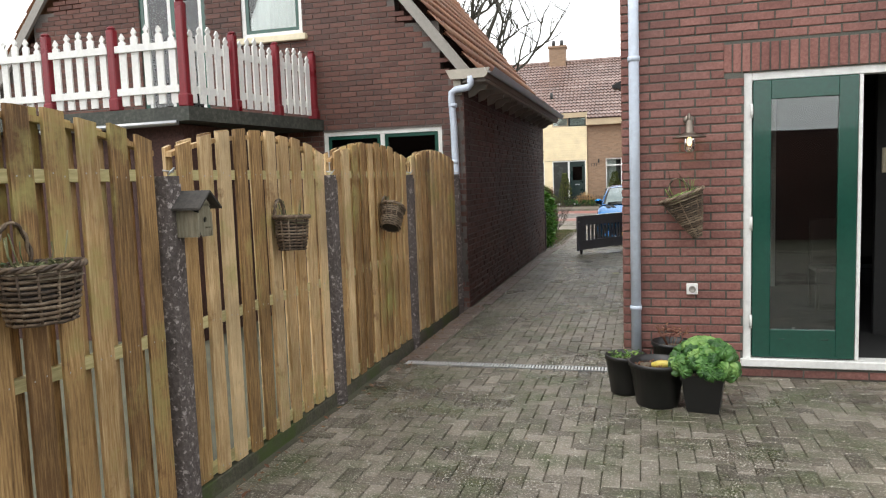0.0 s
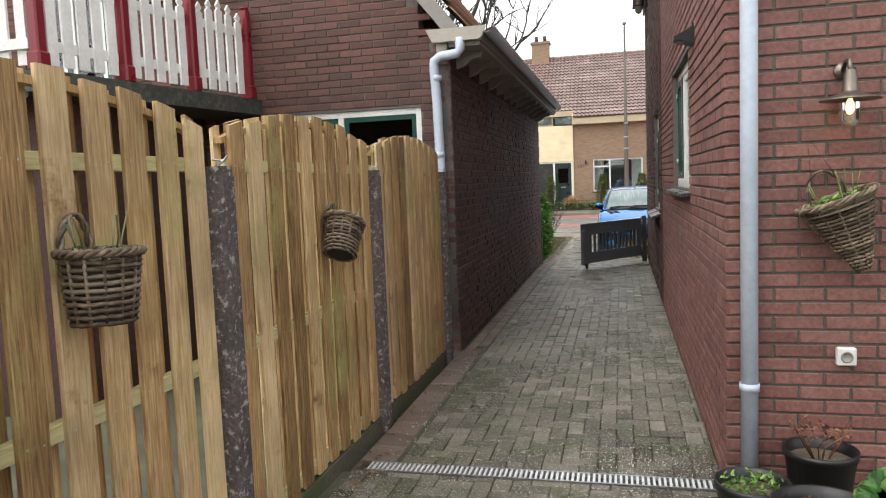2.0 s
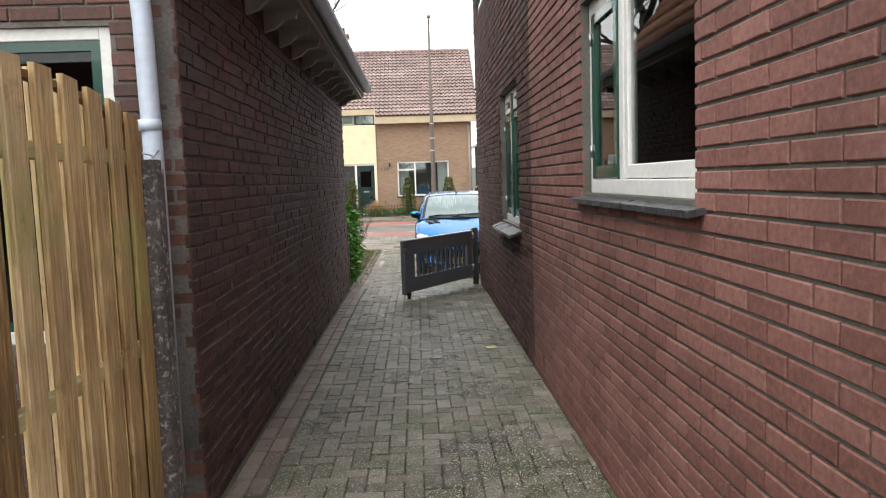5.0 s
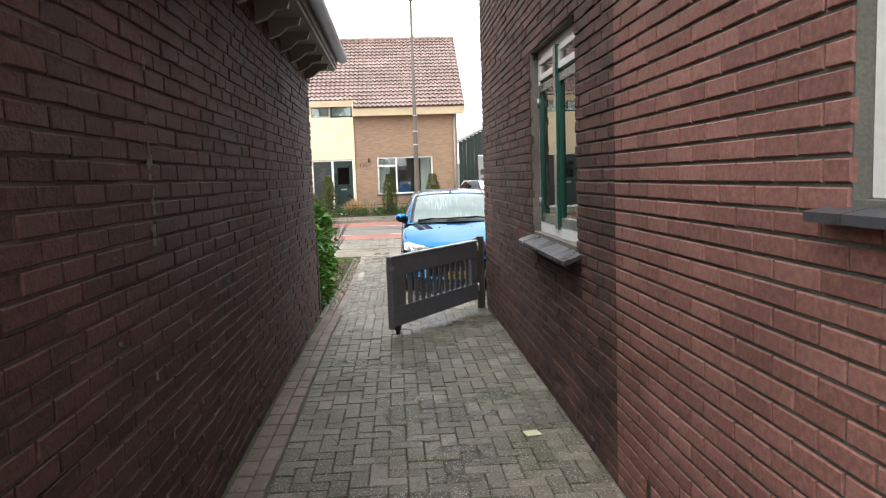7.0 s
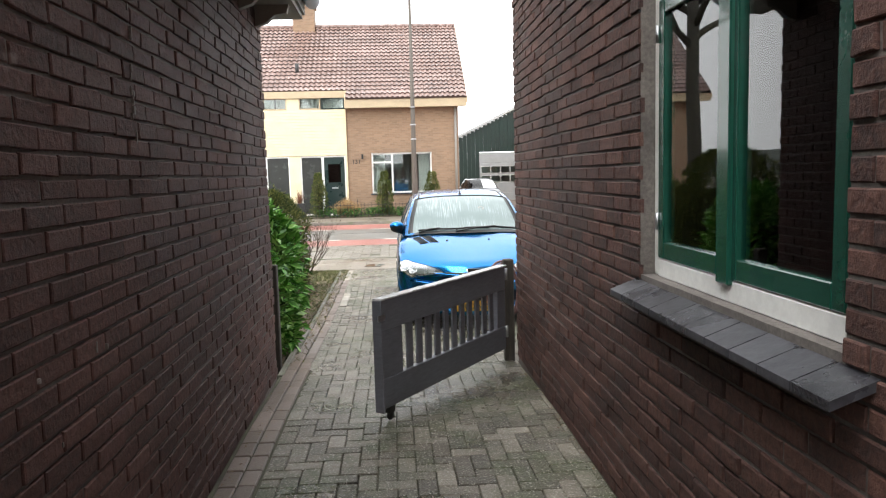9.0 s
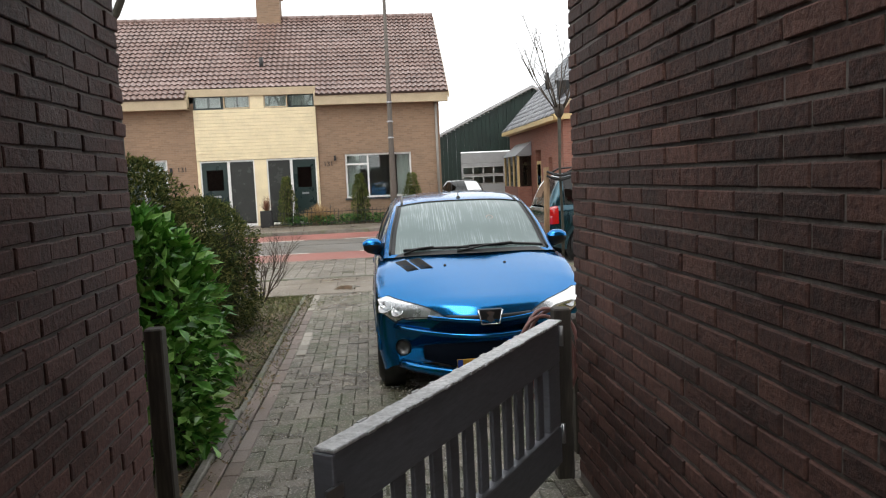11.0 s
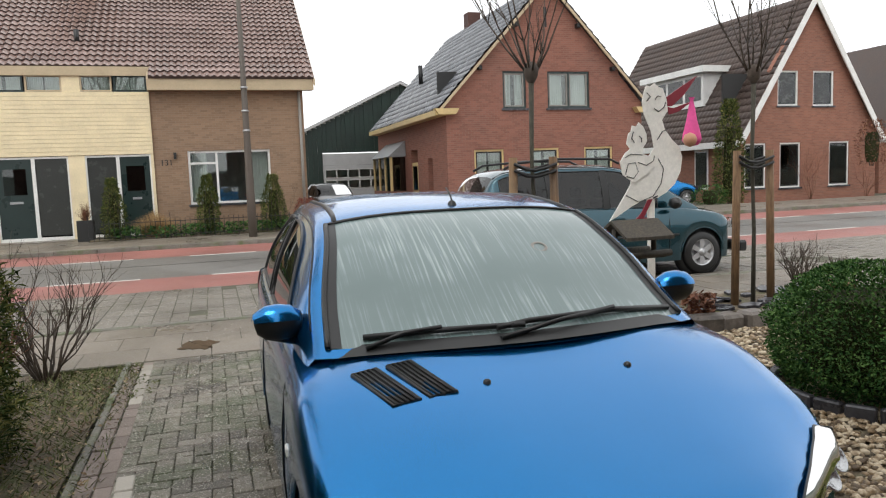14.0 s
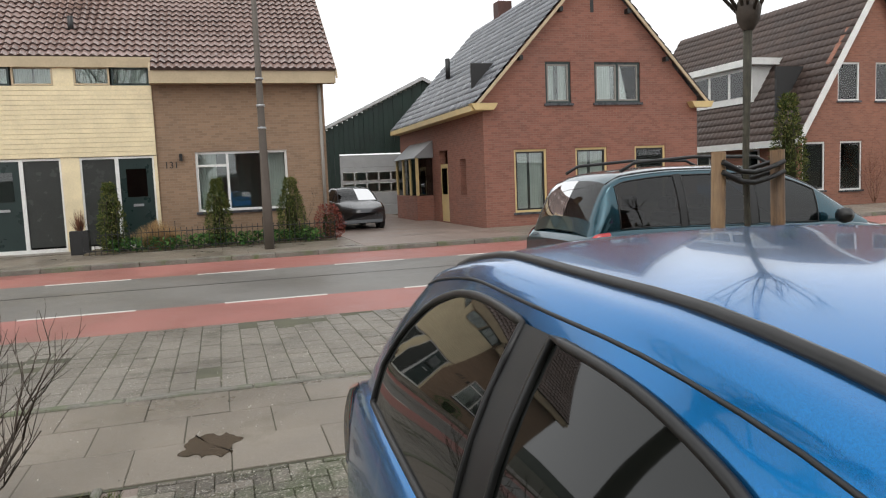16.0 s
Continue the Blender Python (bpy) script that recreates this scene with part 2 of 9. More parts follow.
# ---- mesh kit ----
class Kit:
    """Gathers boxes, prisms, tubes and sheets, and links them as one mesh."""

    def __init__(self):
        self.v, self.f, self.s = [], [], []

    def add(self, verts, faces, smooth=False, m=None):
        o = len(self.v)
        self.v += [tuple(m @ Vector(p)) for p in verts] if m else [tuple(p) for p in verts]
        self.f += [tuple(i + o for i in f) for f in faces]
        self.s += [smooth] * len(faces)
        return self

    def box(self, x0, y0, z0, x1, y1, z1, m=None):
        p = [(x, y, z) for z in (z0, z1) for y in (y0, y1) for x in (x0, x1)]
        return self.add(p, [(0, 2, 3, 1), (4, 5, 7, 6), (0, 1, 5, 4), (2, 6, 7, 3), (0, 4, 6, 2), (1, 3, 7, 5)], False, m)

    def soft(self, x0, y0, z0, x1, y1, z1, c=0.004, m=None):
        """A box with all its edges chamfered by c."""
        xs, ys, zs = (x0, x1), (y0, y1), (z0, z1)
        v, idx = [], {}
        for k in range(2):
            for j in range(2):
                for i in range(2):
                    sx, sy, sz = (c if i == 0 else -c), (c if j == 0 else -c), (c if k == 0 else -c)
                    for a, p in enumerate(((xs[i], ys[j] + sy, zs[k] + sz), (xs[i] + sx, ys[j], zs[k] + sz), (xs[i] + sx, ys[j] + sy, zs[k]))):
                        idx[i, j, k, a] = len(v)
                        v.append(p)
        f = []
        for a in range(3):
            o = [b for b in range(3) if b != a]
            for s in range(2):
                q = []
                for u, w in ((0, 0), (1, 0), (1, 1), (0, 1)):
                    c3 = [0, 0, 0]; c3[a], c3[o[0]], c3[o[1]] = s, u, w
                    q.append(idx[(*c3, a)])
                f.append(tuple(q if (s == 1) == (a != 1) else q[::-1]))
        for a in range(3):
            o = [b for b in range(3) if b != a]
            for u in range(2):
                for w in range(2):
                    q = []
                    for s, b in ((0, o[0]), (1, o[0]), (1, o[1]), (0, o[1])):
                        c3 = [0, 0, 0]; c3[a], c3[o[0]], c3[o[1]] = s, u, w
                        q.append(idx[(*c3, b)])
                    f.append(tuple(q))
        for i in range(2):
            for j in range(2):
                for k in range(2):
                    f.append(tuple(idx[i, j, k, a] for a in range(3)))
        return self.add(v, f, False, m)

    def prism(self, poly, axis, a0, a1, m=None):
        """A polygon in the two other axes (in x, y, z order), drawn out along axis from a0 to a1."""
        def put(p, a):
            q = list(p); q.insert("xyz".index(axis), a); return tuple(q)
        n = len(poly)
        v = [put(p, a0) for p in poly] + [put(p, a1) for p in poly]
        f = [tuple(range(n))[::-1], tuple(range(n, 2 * n))] + [(i, (i + 1) % n, n + (i + 1) % n, n + i) for i in range(n)]
        return self.add(v, f, False, m)

    def sheet(self, rows, smooth=True, closed=False):
        n, w = len(rows), len(rows[0])
        v = [p for r in rows for p in r]
        f = [(i * w + j, i * w + (j + 1) % w, (i + 1) * w + (j + 1) % w, (i + 1) * w + j) for i in range(n - 1) for j in range(w if closed else w - 1)]
        return self.add(v, f, smooth)

    def tube(self, pts, r, sides=8, caps=True, smooth=True):
        """A round bar along points; r is one radius or one for each point."""
        pts = [Vector(p) for p in pts]
        rs = r if isinstance(r, (list, tuple)) else [r] * len(pts)
        rings, up = [], None
        for i, p in enumerate(pts):
            d = (pts[min(i + 1, len(pts) - 1)] - pts[max(i - 1, 0)]).normalized()
            if up is None:
                up = d.orthogonal().normalized()
            up = (up - d * up.dot(d))
            up = up.normalized() if up.length > 1e-6 else d.orthogonal().normalized()
            side = d.cross(up)
            rings.append([p + (up * math.cos(6.28319 * k / sides) + side * math.sin(6.28319 * k / sides)) * rs[i] for k in range(sides)])
        o = len(self.v)
        self.sheet(rings, smooth, True)
        if caps:
            e = o + len(self.v) - o
            self.f += [tuple(range(o, o + sides))[::-1], tuple(range(e - sides, e))]
            self.s += [False, False]
        return self

    def lathe(self, prof, n=20, m=None, smooth=True):
        """A profile of (radius, z) turned round the z axis."""
        rows = [[(r * math.cos(6.28319 * k / n), r * math.sin(6.28319 * k / n), z) for k in range(n)] for r, z in prof]
        rows = [[tuple(m @ Vector(p)) for p in r] for r in rows] if m else rows
        return self.sheet(rows, smooth, True)

    def mesh(self, name, mats):
        me = bpy.data.meshes.new(name)
        me.from_pydata(self.v, [], self.f)
        for x in mats if isinstance(mats, (list, tuple)) else [mats]:
            me.materials.append(x)
        me.polygons.foreach_set("use_smooth", self.s)
        me.update()
        return me

    def part(self, name, material, parent=None, label="", **tags):
        ob = new(name, self.mesh(name, material))
        ob.parent = parent
        tagged(ob, label, **tags)
        return ob


def thing(name, label, category, at=None, group="", kind=""):
    ob = new(name)
    if at:
        ob.matrix_world = at
    ob.empty_display_size = 0.1
    return tagged(ob, label, category, group, kind)


def struct(name, label, kit=None, material=None, category="structure"):
    """A piece of the setting."""
    ob = kit.part(name, material) if kit else thing(name, label, category)
    return tagged(ob, label, category, kind="structure")


def clear_of(x0, x1, z0, z1, holes):
    return not any(x1 > a + 0.004 and x0 < b - 0.004 and z1 > c + 0.004 and z0 < d - 0.004 for a, b, c, d in holes)


def brick_kit(w, h, d, j=0.0, rnd=None):
    """One brick, front face towards -y, front edges worn."""
    e = 0.004
    f = [(0, 0), (w, 0), (w, h), (0, h)]
    jit = [(rnd.uniform(-j, j), rnd.uniform(-j, j)) for _ in f] if rnd else [(0, 0)] * 4
    f = [(a + p, b + q) for (a, b), (p, q) in zip(f, jit)]
    ins = [(a + (e if a < w / 2 else -e), b + (e if b < h / 2 else -e)) for a, b in f]
    v = [(a, d, b) for a, b in f] + [(a, e, b) for a, b in f] + [(a, 0, b) for a, b in ins]
    q = [(8, 9, 10, 11)] + [(i, (i + 1) % 4, 4 + (i + 1) % 4, 4 + i) for i in range(4)] + [(4 + i, 4 + (i + 1) % 4, 8 + (i + 1) % 4, 8 + i) for i in range(4)]
    return v, q


def brick_face(wall, material, m, length, z0, z1, holes, near=None, pitch=0.236, course=0.0714, joint=0.012, top=None, wild=0.0015, seed=3, header=0.0, start=0.0):
    """Stretcher bond over a wall face: u runs along the wall, bricks face -y of m. near: (u0, u1, v0, v1) whose bricks are single pieces."""
    rnd = random.Random(seed)
    rest, shared, count = Kit(), {}, 0
    w, h, d = pitch - joint, course - joint, 0.02
    rows = int((z1 - z0) / course)
    for r in range(rows):
        v0 = z0 + r * course
        u = -(r % 2) * pitch / 2 - start - rnd.uniform(0, 0.004)
        if header and r % 4 == 2:
            u -= pitch / 4
        while u < length:
            full = pitch / 2 if header and r % 4 == 2 else pitch
            a, b = max(u, 0), min(u + full - joint, length)
            u += full
            if b - a < 0.02:
                continue
            if top and v0 + h > min(top(a), top(b)):
                continue
            spans = [(a, b)]
            for ha, hb, hc, hd in holes:
                if v0 + h > hc + 0.004 and v0 < hd - 0.004:
                    spans = [s for p, q in spans for s in ((p, min(q, ha)), (max(p, hb), q)) if s[1] - s[0] > 0.015]
            for a, b in spans:
                put = m @ Matrix.Translation((a, rnd.uniform(-wild, wild), v0)) @ pose(0, 0, 0, rnd.uniform(-0.6, 0.6) * wild * 400, 0, rnd.uniform(-0.4, 0.4) * wild * 300)
                if near and count < 300 and near[0] < a and b < near[1] and near[2] < v0 < near[3]:
                    key = round(b - a, 2)
                    if key not in shared:
                        kit = Kit(); kit.add(*brick_kit(b - a, h, d)); shared[key] = kit.mesh("brick", material)
                    ob = new("brick", shared[key]); ob.parent = wall; ob.matrix_world = put
                    count += 1
                else:
                    rest.add(*brick_kit(b - a, h, d, wild, rnd), False, put)
    rest.part("brickwork", material, wall, kind="stuff")


def wall_block(kit, m, length, z0, z1, holes, thick=0.2, back=0.009):
    """A wall slab with openings, its face 'back' behind the brick faces; u along x, thickness towards +y of m."""
    us = sorted({0, length, *[h[0] for h in holes], *[h[1] for h in holes]})
    zs = sorted({z0, z1, *[h[2] for h in holes], *[h[3] for h in holes]})
    us, zs = [u for u in us if 0 <= u <= length], [z for z in zs if z0 <= z <= z1]
    for a, b in zip(us, us[1:]):
        run = None
        for c, d in zip(zs, zs[1:]):
            if clear_of(a, b, c, d, holes):
                run = (run[0], d) if run else (c, d)
            elif run:
                kit.box(a, back, run[0], b, thick, run[1], m); run = None
        if run:
            kit.box(a, back, run[0], b, thick, run[1], m)


# ---- ground, alley, drive and road ----
GATE_Y, ROAD_Z = 16.6, -0.13


def ground_z(y):
    return 0.0 if y < 15.5 else -0.12 * min((y - 15.5) / 3.5, 1.0)


ys = [-60, -8, 15.5, 19.0, 26.15, 29.2, 60, 400]
k = Kit()
k.sheet([[(x, y, ground_z(y) - (0.06 if y < 29 else 0.10)) for x in (-400, -60, -20, 0, 20, 60, 400)] for y in ys], False)
struct("ground", "damp sandy ground under the paving", k, JOINT, "ground")

k = Kit()
for a, b, zz in ((29.25, 31.0, 0), ):
    k.box(-120, a, -0.5, 120, b, ROAD_Z)
struct("road_near_strip", "damp red asphalt cycle strip beside the road", k, REDWAY, "road")
k = Kit().box(-120, 31.0, -0.5, 120, 35.1, ROAD_Z)
struct("road", "damp grey asphalt carriageway", k, ASPHALT, "road")
k = Kit().box(-120, 35.1, -0.5, 120, 37.45, ROAD_Z)
struct("road_far_strip", "damp red asphalt cycle strip on the far side", k, REDWAY, "road")
PAINT = plain("worn_white_road_paint", (0.62, 0.60, 0.56), 0.6)
for yy, first in ((31.0, -28.4), (35.05, -28.9)):
    for i in range(20):
        x = first + i * 2.72
        k = Kit().box(x, yy - 0.05, ROAD_Z - 0.01, x + 1.5 if yy < 33 else x + 1.5, yy + 0.05, ROAD_Z + 0.004)
        k.part("road_marking", PAINT, label="worn white dash painted on the road", category="road marking", group="road dashes", kind="structure")
k = Kit().box(-120, 33.32, ROAD_Z - 0.02, 120, 33.38, ROAD_Z + 0.003)
k.part("road_seam", GUTTER, label="dark tar seam along the carriageway", category="road seam", kind="structure")
k = Kit()
for i in range(120):
    k.soft(-60 + i, 37.45, -0.4, -59.01 + i, 37.6, -0.02, 0.012)
struct("far_kerb", "grey concrete kerb of the far pavement", k, CONC, "kerb")
k = Kit()
for i in range(200):
    for j in range(6):
        k.box(-60 + i * 0.6, 37.6 + j * 0.6, -0.3, -60 + i * 0.6 + 0.594, 37.6 + j * 0.6 + 0.594, -0.02)
struct("far_pavement", "damp grey slabs of the far pavement", k, SLAB, "pavement")

# near pavement: large slabs, then a band of long pavers up to the road
k = Kit()
rnd = random.Random(5)
slab_row = struct("near_pavement", "damp grey concrete slabs with worn joints", None, None, "pavement")
slab_mesh = Kit().soft(0.003, 0.003, -0.06, 0.597, 0.597, 0, 0.004).mesh("slab", SLAB)
for i in range(-10, 14):
    for j in range(3):
        ob = new("slab", slab_mesh); ob.parent = slab_row
        ob.matrix_world = pose(i * 0.6 + (0.3 if j % 2 else 0), 24.33 + j * 0.6, -0.12 + rnd.uniform(-0.003, 0.003), rnd.uniform(-0.2, 0.2), rnd.uniform(-0.2, 0.2))
for i in list(range(-60, -10)) + list(range(14, 70)):
    for j in range(3):
        k.soft(i * 0.6 + (0.3 if j % 2 else 0) + 0.003, 24.333 + j * 0.6, -0.18, i * 0.6 + (0.3 if j % 2 else 0) + 0.597, 24.927 + j * 0.6, -0.12, 0.004)
k.part("slabs", SLAB, slab_row, kind="stuff")
band = struct("parking_band", "band of worn grey pavers between pavement and road", None, None, "pavement")
k = Kit()
for i in range(-160, 220):
    x = i * 0.21
    y = 26.2 + (0 if i % 2 else -0.1)
    while y < 29.2:
        a, b = max(y, 26.2), min(y + 0.2, 29.2)
        if b - a > 0.03:
            zz = -0.115 + rnd.uniform(-0.006, 0.004) - 0.012 * max(0, noise.noise((x * 0.7, y * 0.7, 3)))
            k.soft(x + 0.004, a + 0.003, -0.2, x + 0.206, b - 0.003, zz, 0.006)
        y += 0.2
k.part("pavers", mat("gritty_worn_paver", ((0.115, 0.100, 0.078), (0.185, 0.165, 0.135), (0.27, 0.245, 0.208)), 0.42, 130, 0.8, 0.10, 1.0, mottle=0.4, depth=0.005, patch=(((0.075, 0.070, 0.048), 1.9, 0.55, 0.68), ((0.45, 0.42, 0.37), 60.0, 0.57, 0.63)), rvar=0.2), band, kind="stuff")
k = Kit()
for i in range(-40, 50):
    k.soft(i + 0.004, 26.1, -0.25, i + 0.996, 26.2, -0.105 + rnd.uniform(-0.004, 0.004), 0.012)
k.part("edging_kerb", CONC, band, "narrow worn concrete edging kerb")


# sand that fills the joints nearly to the top
k = Kit()
k.sheet([[(x, y, -0.015) for x in (-2.0, 5.3)] for y in (-4.1, 5.93)], False)
k.sheet([[(x, y, ground_z(y) - 0.015) for x in (-1.94, 0.14)] for y in (6.08, 12.0, 15.5, 16.9)], False)
k.sheet([[(x, y, ground_z(y) - 0.015) for x in (-1.92, 1.16)] for y in (16.9, 19.0, 24.3)], False)
k.sheet([[(x, y, -0.1275) for x in (-34, 44)] for y in (24.3, 26.12)], False)
k.sheet([[(x, y, -0.123) for x in (-34, 46)] for y in (26.12, 29.22)], False)
struct("joint_sand", "damp mossy sand in the joints of the paving", k, JOINT, "ground")


def herringbone(parent, x0, x1, y0, y1, near, material, seed, skip=()):
    """Right-angled herringbone of 20 x 10 cm pavers; those in near (x0, x1, y0, y1) are single pieces."""
    rnd = random.Random(seed)
    rest, count, q = Kit(), 0, 0.105
    one = [Kit().soft(0.003, 0.003, -0.05, a * q - 0.002, b * q - 0.002, 0, 0.005).mesh("paver", material) for a, b in ((2, 1), (1, 2))]
    ni, nj = int((x1 - x0) / q) + 4, int((y1 - y0) / q) + 4
    for i in range(-3, ni):
        for j in range(-3, nj):
            t = (i - j) % 4
            if t == 0:
                a, b = 2, 1
            elif t == 3:
                a, b = 1, 2
            else:
                continue
            xa, ya = x0 + i * q, y0 + j * q
            xb, yb = xa + a * q, ya + b * q
            ca, cb, cc, cd = max(xa, x0), min(xb, x1), max(ya, y0), min(yb, y1)
            if cb - ca < 0.03 or cd - cc < 0.03 or any(cb > s[0] and ca < s[1] and cd > s[2] and cc < s[3] for s in skip):
                continue
            zz = ground_z((cc + cd) / 2) + rnd.uniform(-0.004, 0.003) + 0.008 * noise.noise((xa * 0.8, ya * 0.8, 0))
            tilt = pose((ca + cb) / 2, (cc + cd) / 2, zz, rnd.uniform(-0.8, 0.8), rnd.uniform(-0.8, 0.8), rnd.uniform(-0.7, 0.7)) @ Matrix.Translation((-(ca + cb) / 2, -(cc + cd) / 2, 0))
            whole = abs(cb - ca - a * q) < 1e-4 and abs(cd - cc - b * q) < 1e-4
            if whole and count < 300 and near[0] < xa and xb < near[1] and near[2] < ya and yb < near[3]:
                ob = new("paver", one[0 if a == 2 else 1]); ob.parent = parent; ob.matrix_world = tilt @ Matrix.Translation((xa, ya, 0))
                count += 1
            else:
                rest.soft(ca + 0.003, cc + 0.003, -0.05, cb - 0.002, cd - 0.002, 0, 0.005, tilt)
    rest.part("pavers", material, parent, kind="stuff")


alley = struct("alley_paving", "wet grey concrete pavers laid in herringbone, mossy in places", None, None, "pavement")
yard = struct("yard_paving", "wet grey concrete pavers of the yard with gravelly joints", None, None, "pavement")
drive = struct("drive_paving", "worn grey pavers of the drive in herringbone", None, None, "pavement")


# ---- the red brick house on one side of the alley ----
WX = 0.13                                   # face of the side wall
SY = 5.95                                   # face of the yard wall
EAVE = 4.95
side_new = struct("wall_side_extension", "red brick side wall of the extension with grey joints", None, None, "wall")
side_old = struct("wall_side_old", "older brown brick side wall, rough and stained", None, None, "wall")
yard_wall = struct("wall_yard", "red brick yard wall of the house with grey joints", None, None, "wall")
# the side wall faces -x: u runs towards -y from its far end
M_SIDE = Matrix.Translation((WX, 16.9, 0)) @ pose(0, 0, 0, 0, 0, -90)
U_CUT = 16.9 - 11.5
W1 = (16.9 - 9.62, 16.9 - 7.90, 1.53, 2.60)
W2 = (16.9 - 13.72, 16.9 - 12.28, 1.16, 2.56)
W3 = (16.9 - 16.3, 16.9 - 15.3, 4.05, 4.75)
VENTS = [(16.9 - y - 0.04, 16.9 - y + 0.04, 0.06, 0.20) for y in (15.9, 12.0, 11.05)]
M_YARD = Matrix.Translation((WX, SY, 0))
DOORS = (0.95, 2.78, 0.10, 2.46)
k = Kit()
wall_block(k, M_SIDE, U_CUT, -0.3, EAVE, [W2, W3] + VENTS[:2])
k.part("mortar_bed", MORTAR_D, side_old)
k = Kit()
wall_block(k, M_SIDE @ Matrix.Translation((U_CUT, 0, 0)), 16.9 - SY - U_CUT - 0.02, -0.3, EAVE, [tuple([W1[0] - U_CUT, W1[1] - U_CUT, W1[2], W1[3]]), (VENTS[2][0] - U_CUT, VENTS[2][1] - U_CUT, 0.06, 0.2)])
k.part("mortar_bed", MORTAR, side_new)
k = Kit()
wall_block(k, M_YARD @ Matrix.Translation((0.016, 0, 0)), 7.0, -0.3, EAVE, [(DOORS[0] - 0.016, DOORS[1] - 0.016, DOORS[2], DOORS[3])])
k.part("mortar_bed", MORTAR, yard_wall)
# rear and street walls, floor and ceilings close the house
k = Kit().box(WX + 0.2, 16.7, -0.3, 7.1, 16.88, EAVE)
struct("wall_street", "brown brick street wall of the house", k, BROWN, "wall")
k = Kit().box(7.0, SY + 0.2, -0.3, 7.15, 16.7, EAVE)
struct("wall_far_side", "brick wall closing the house", k, RED, "wall")
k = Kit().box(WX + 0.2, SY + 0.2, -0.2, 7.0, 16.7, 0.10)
struct("floor_inside", "tiled floor inside the house, room dimness put into its colour", k, DARKIN, "floor")
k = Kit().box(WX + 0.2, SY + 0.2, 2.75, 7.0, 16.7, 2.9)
struct("ceiling_inside", "plaster ceiling inside the house, room dimness put into its colour", k, DARKIN, "ceiling")
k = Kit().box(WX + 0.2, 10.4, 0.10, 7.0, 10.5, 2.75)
struct("wall_inside", "inner wall between two rooms, dimness put into its colour", k, DARKIN, "wall")
k = Kit().prism([(WX - 0.22, EAVE), (3.6, EAVE + 3.2), (7.4, EAVE), (7.4, EAVE - 0.06), (WX - 0.22, EAVE - 0.06)], "y", SY - 0.2, 17.1)
struct("house_roof", "dark tiled roof over the brick house", k, ROOF_B, "roof")
gut = thing("gutter", "black gutter along the eave of the brick house", "gutter")
k = Kit()
k.sheet([[(WX - 0.10 - 0.07 * math.cos(a), y, EAVE - 0.07 - 0.075 * math.sin(a)) for a in (0, 0.5, 1.0, 1.57, 2.1, 2.6, 3.14)] for y in (SY - 0.25, 17.15)])
k.box(WX - 0.03, SY - 0.2, EAVE - 0.2, WX - 0.002, 17.1, EAVE - 0.06)
k.part("trough", GUTTER, gut)
for i in range(14):
    y = SY + i * 0.8
    Kit().box(WX - 0.19, y, EAVE - 0.16, WX - 0.03, y + 0.025, EAVE - 0.145).part("bracket", GUTTER, gut)


def sill(name, y0, y1, z, n, label, out=0.11, fall=0.06):
    """A sloping sill of dark slates that juts out of the side wall."""
    ob = thing(name, label, "window sill")
    w = (y1 - y0) / n
    for i in range(n):
        k = Kit()
        k.prism([(WX - out, z - fall - 0.025), (WX - out, z - fall), (WX + 0.05, z), (WX + 0.05, z - 0.025)], "y", y0 + i * w + 0.003, y0 + (i + 1) * w - 0.003)
        k.part("slate", SLATE, ob)
    return ob


def casement(parent, y0, y1, z0, z1, x, frame_w, material, name="sash", hinge=True):
    k = Kit()
    k.soft(x, y0, z0, x + 0.045, y0 + frame_w, z1, 0.004).soft(x, y1 - frame_w, z0, x + 0.045, y1, z1, 0.004)
    k.soft(x, y0 + frame_w, z0, x + 0.045, y1 - frame_w, z0 + frame_w * 1.2, 0.004).soft(x, y0 + frame_w, z1 - frame_w, x + 0.045, y1 - frame_w, z1, 0.004)
    s = k.part(name, material, parent)
    g = Kit().box(x + 0.018, y0 + frame_w, z0 + frame_w * 1.2, x + 0.024, y1 - frame_w, z1 - frame_w).part("pane", CLEAR, s)
    g.visible_shadow = False
    if hinge:
        for zz in (z0 + 0.12, z1 - 0.17):
            Kit().tube([(x - 0.006, y1 - 0.005, zz), (x - 0.006, y1 - 0.005, zz + 0.07)], 0.008, 6).part("hinge", METAL, s)
    return s


def outer_frame(ob, y0, y1, z0, z1, x, w, material, mull=()):
    k = Kit()
    k.soft(x, y0, z0, x + 0.09, y0 + w, z1, 0.004).soft(x, y1 - w, z0, x + 0.09, y1, z1, 0.004)
    k.soft(x - 0.012, y0 + w, z0, x + 0.09, y1 - w, z0 + w, 0.004).soft(x, y0 + w, z1 - w, x + 0.09, y1 - w, z1, 0.004)
    for a in mull:
        k.soft(x, a - w / 2, z0 + w, x + 0.09, a + w / 2, z1 - w, 0.004)
    return k.part("window_frame", material, ob)


# window in the extension: white frame, green casement, wide fixed light
w1 = struct("window_1", "white framed window with one dark green casement", None, None, "window")
outer_frame(w1, 7.88, 9.62, 1.53, 2.60, WX + 0.055, 0.075, WHITE, (8.99,))
casement(w1, 9.03, 9.54, 1.61, 2.52, WX + 0.045, 0.06, GREEN)
casement(w1, 7.96, 8.95, 1.61, 2.52, WX + 0.06, 0.055, WHITE, hinge=False)
sill("window_sill", 7.80, 9.72, 1.52, 12, "black slate window sill under the extension window", 0.06, 0.02)
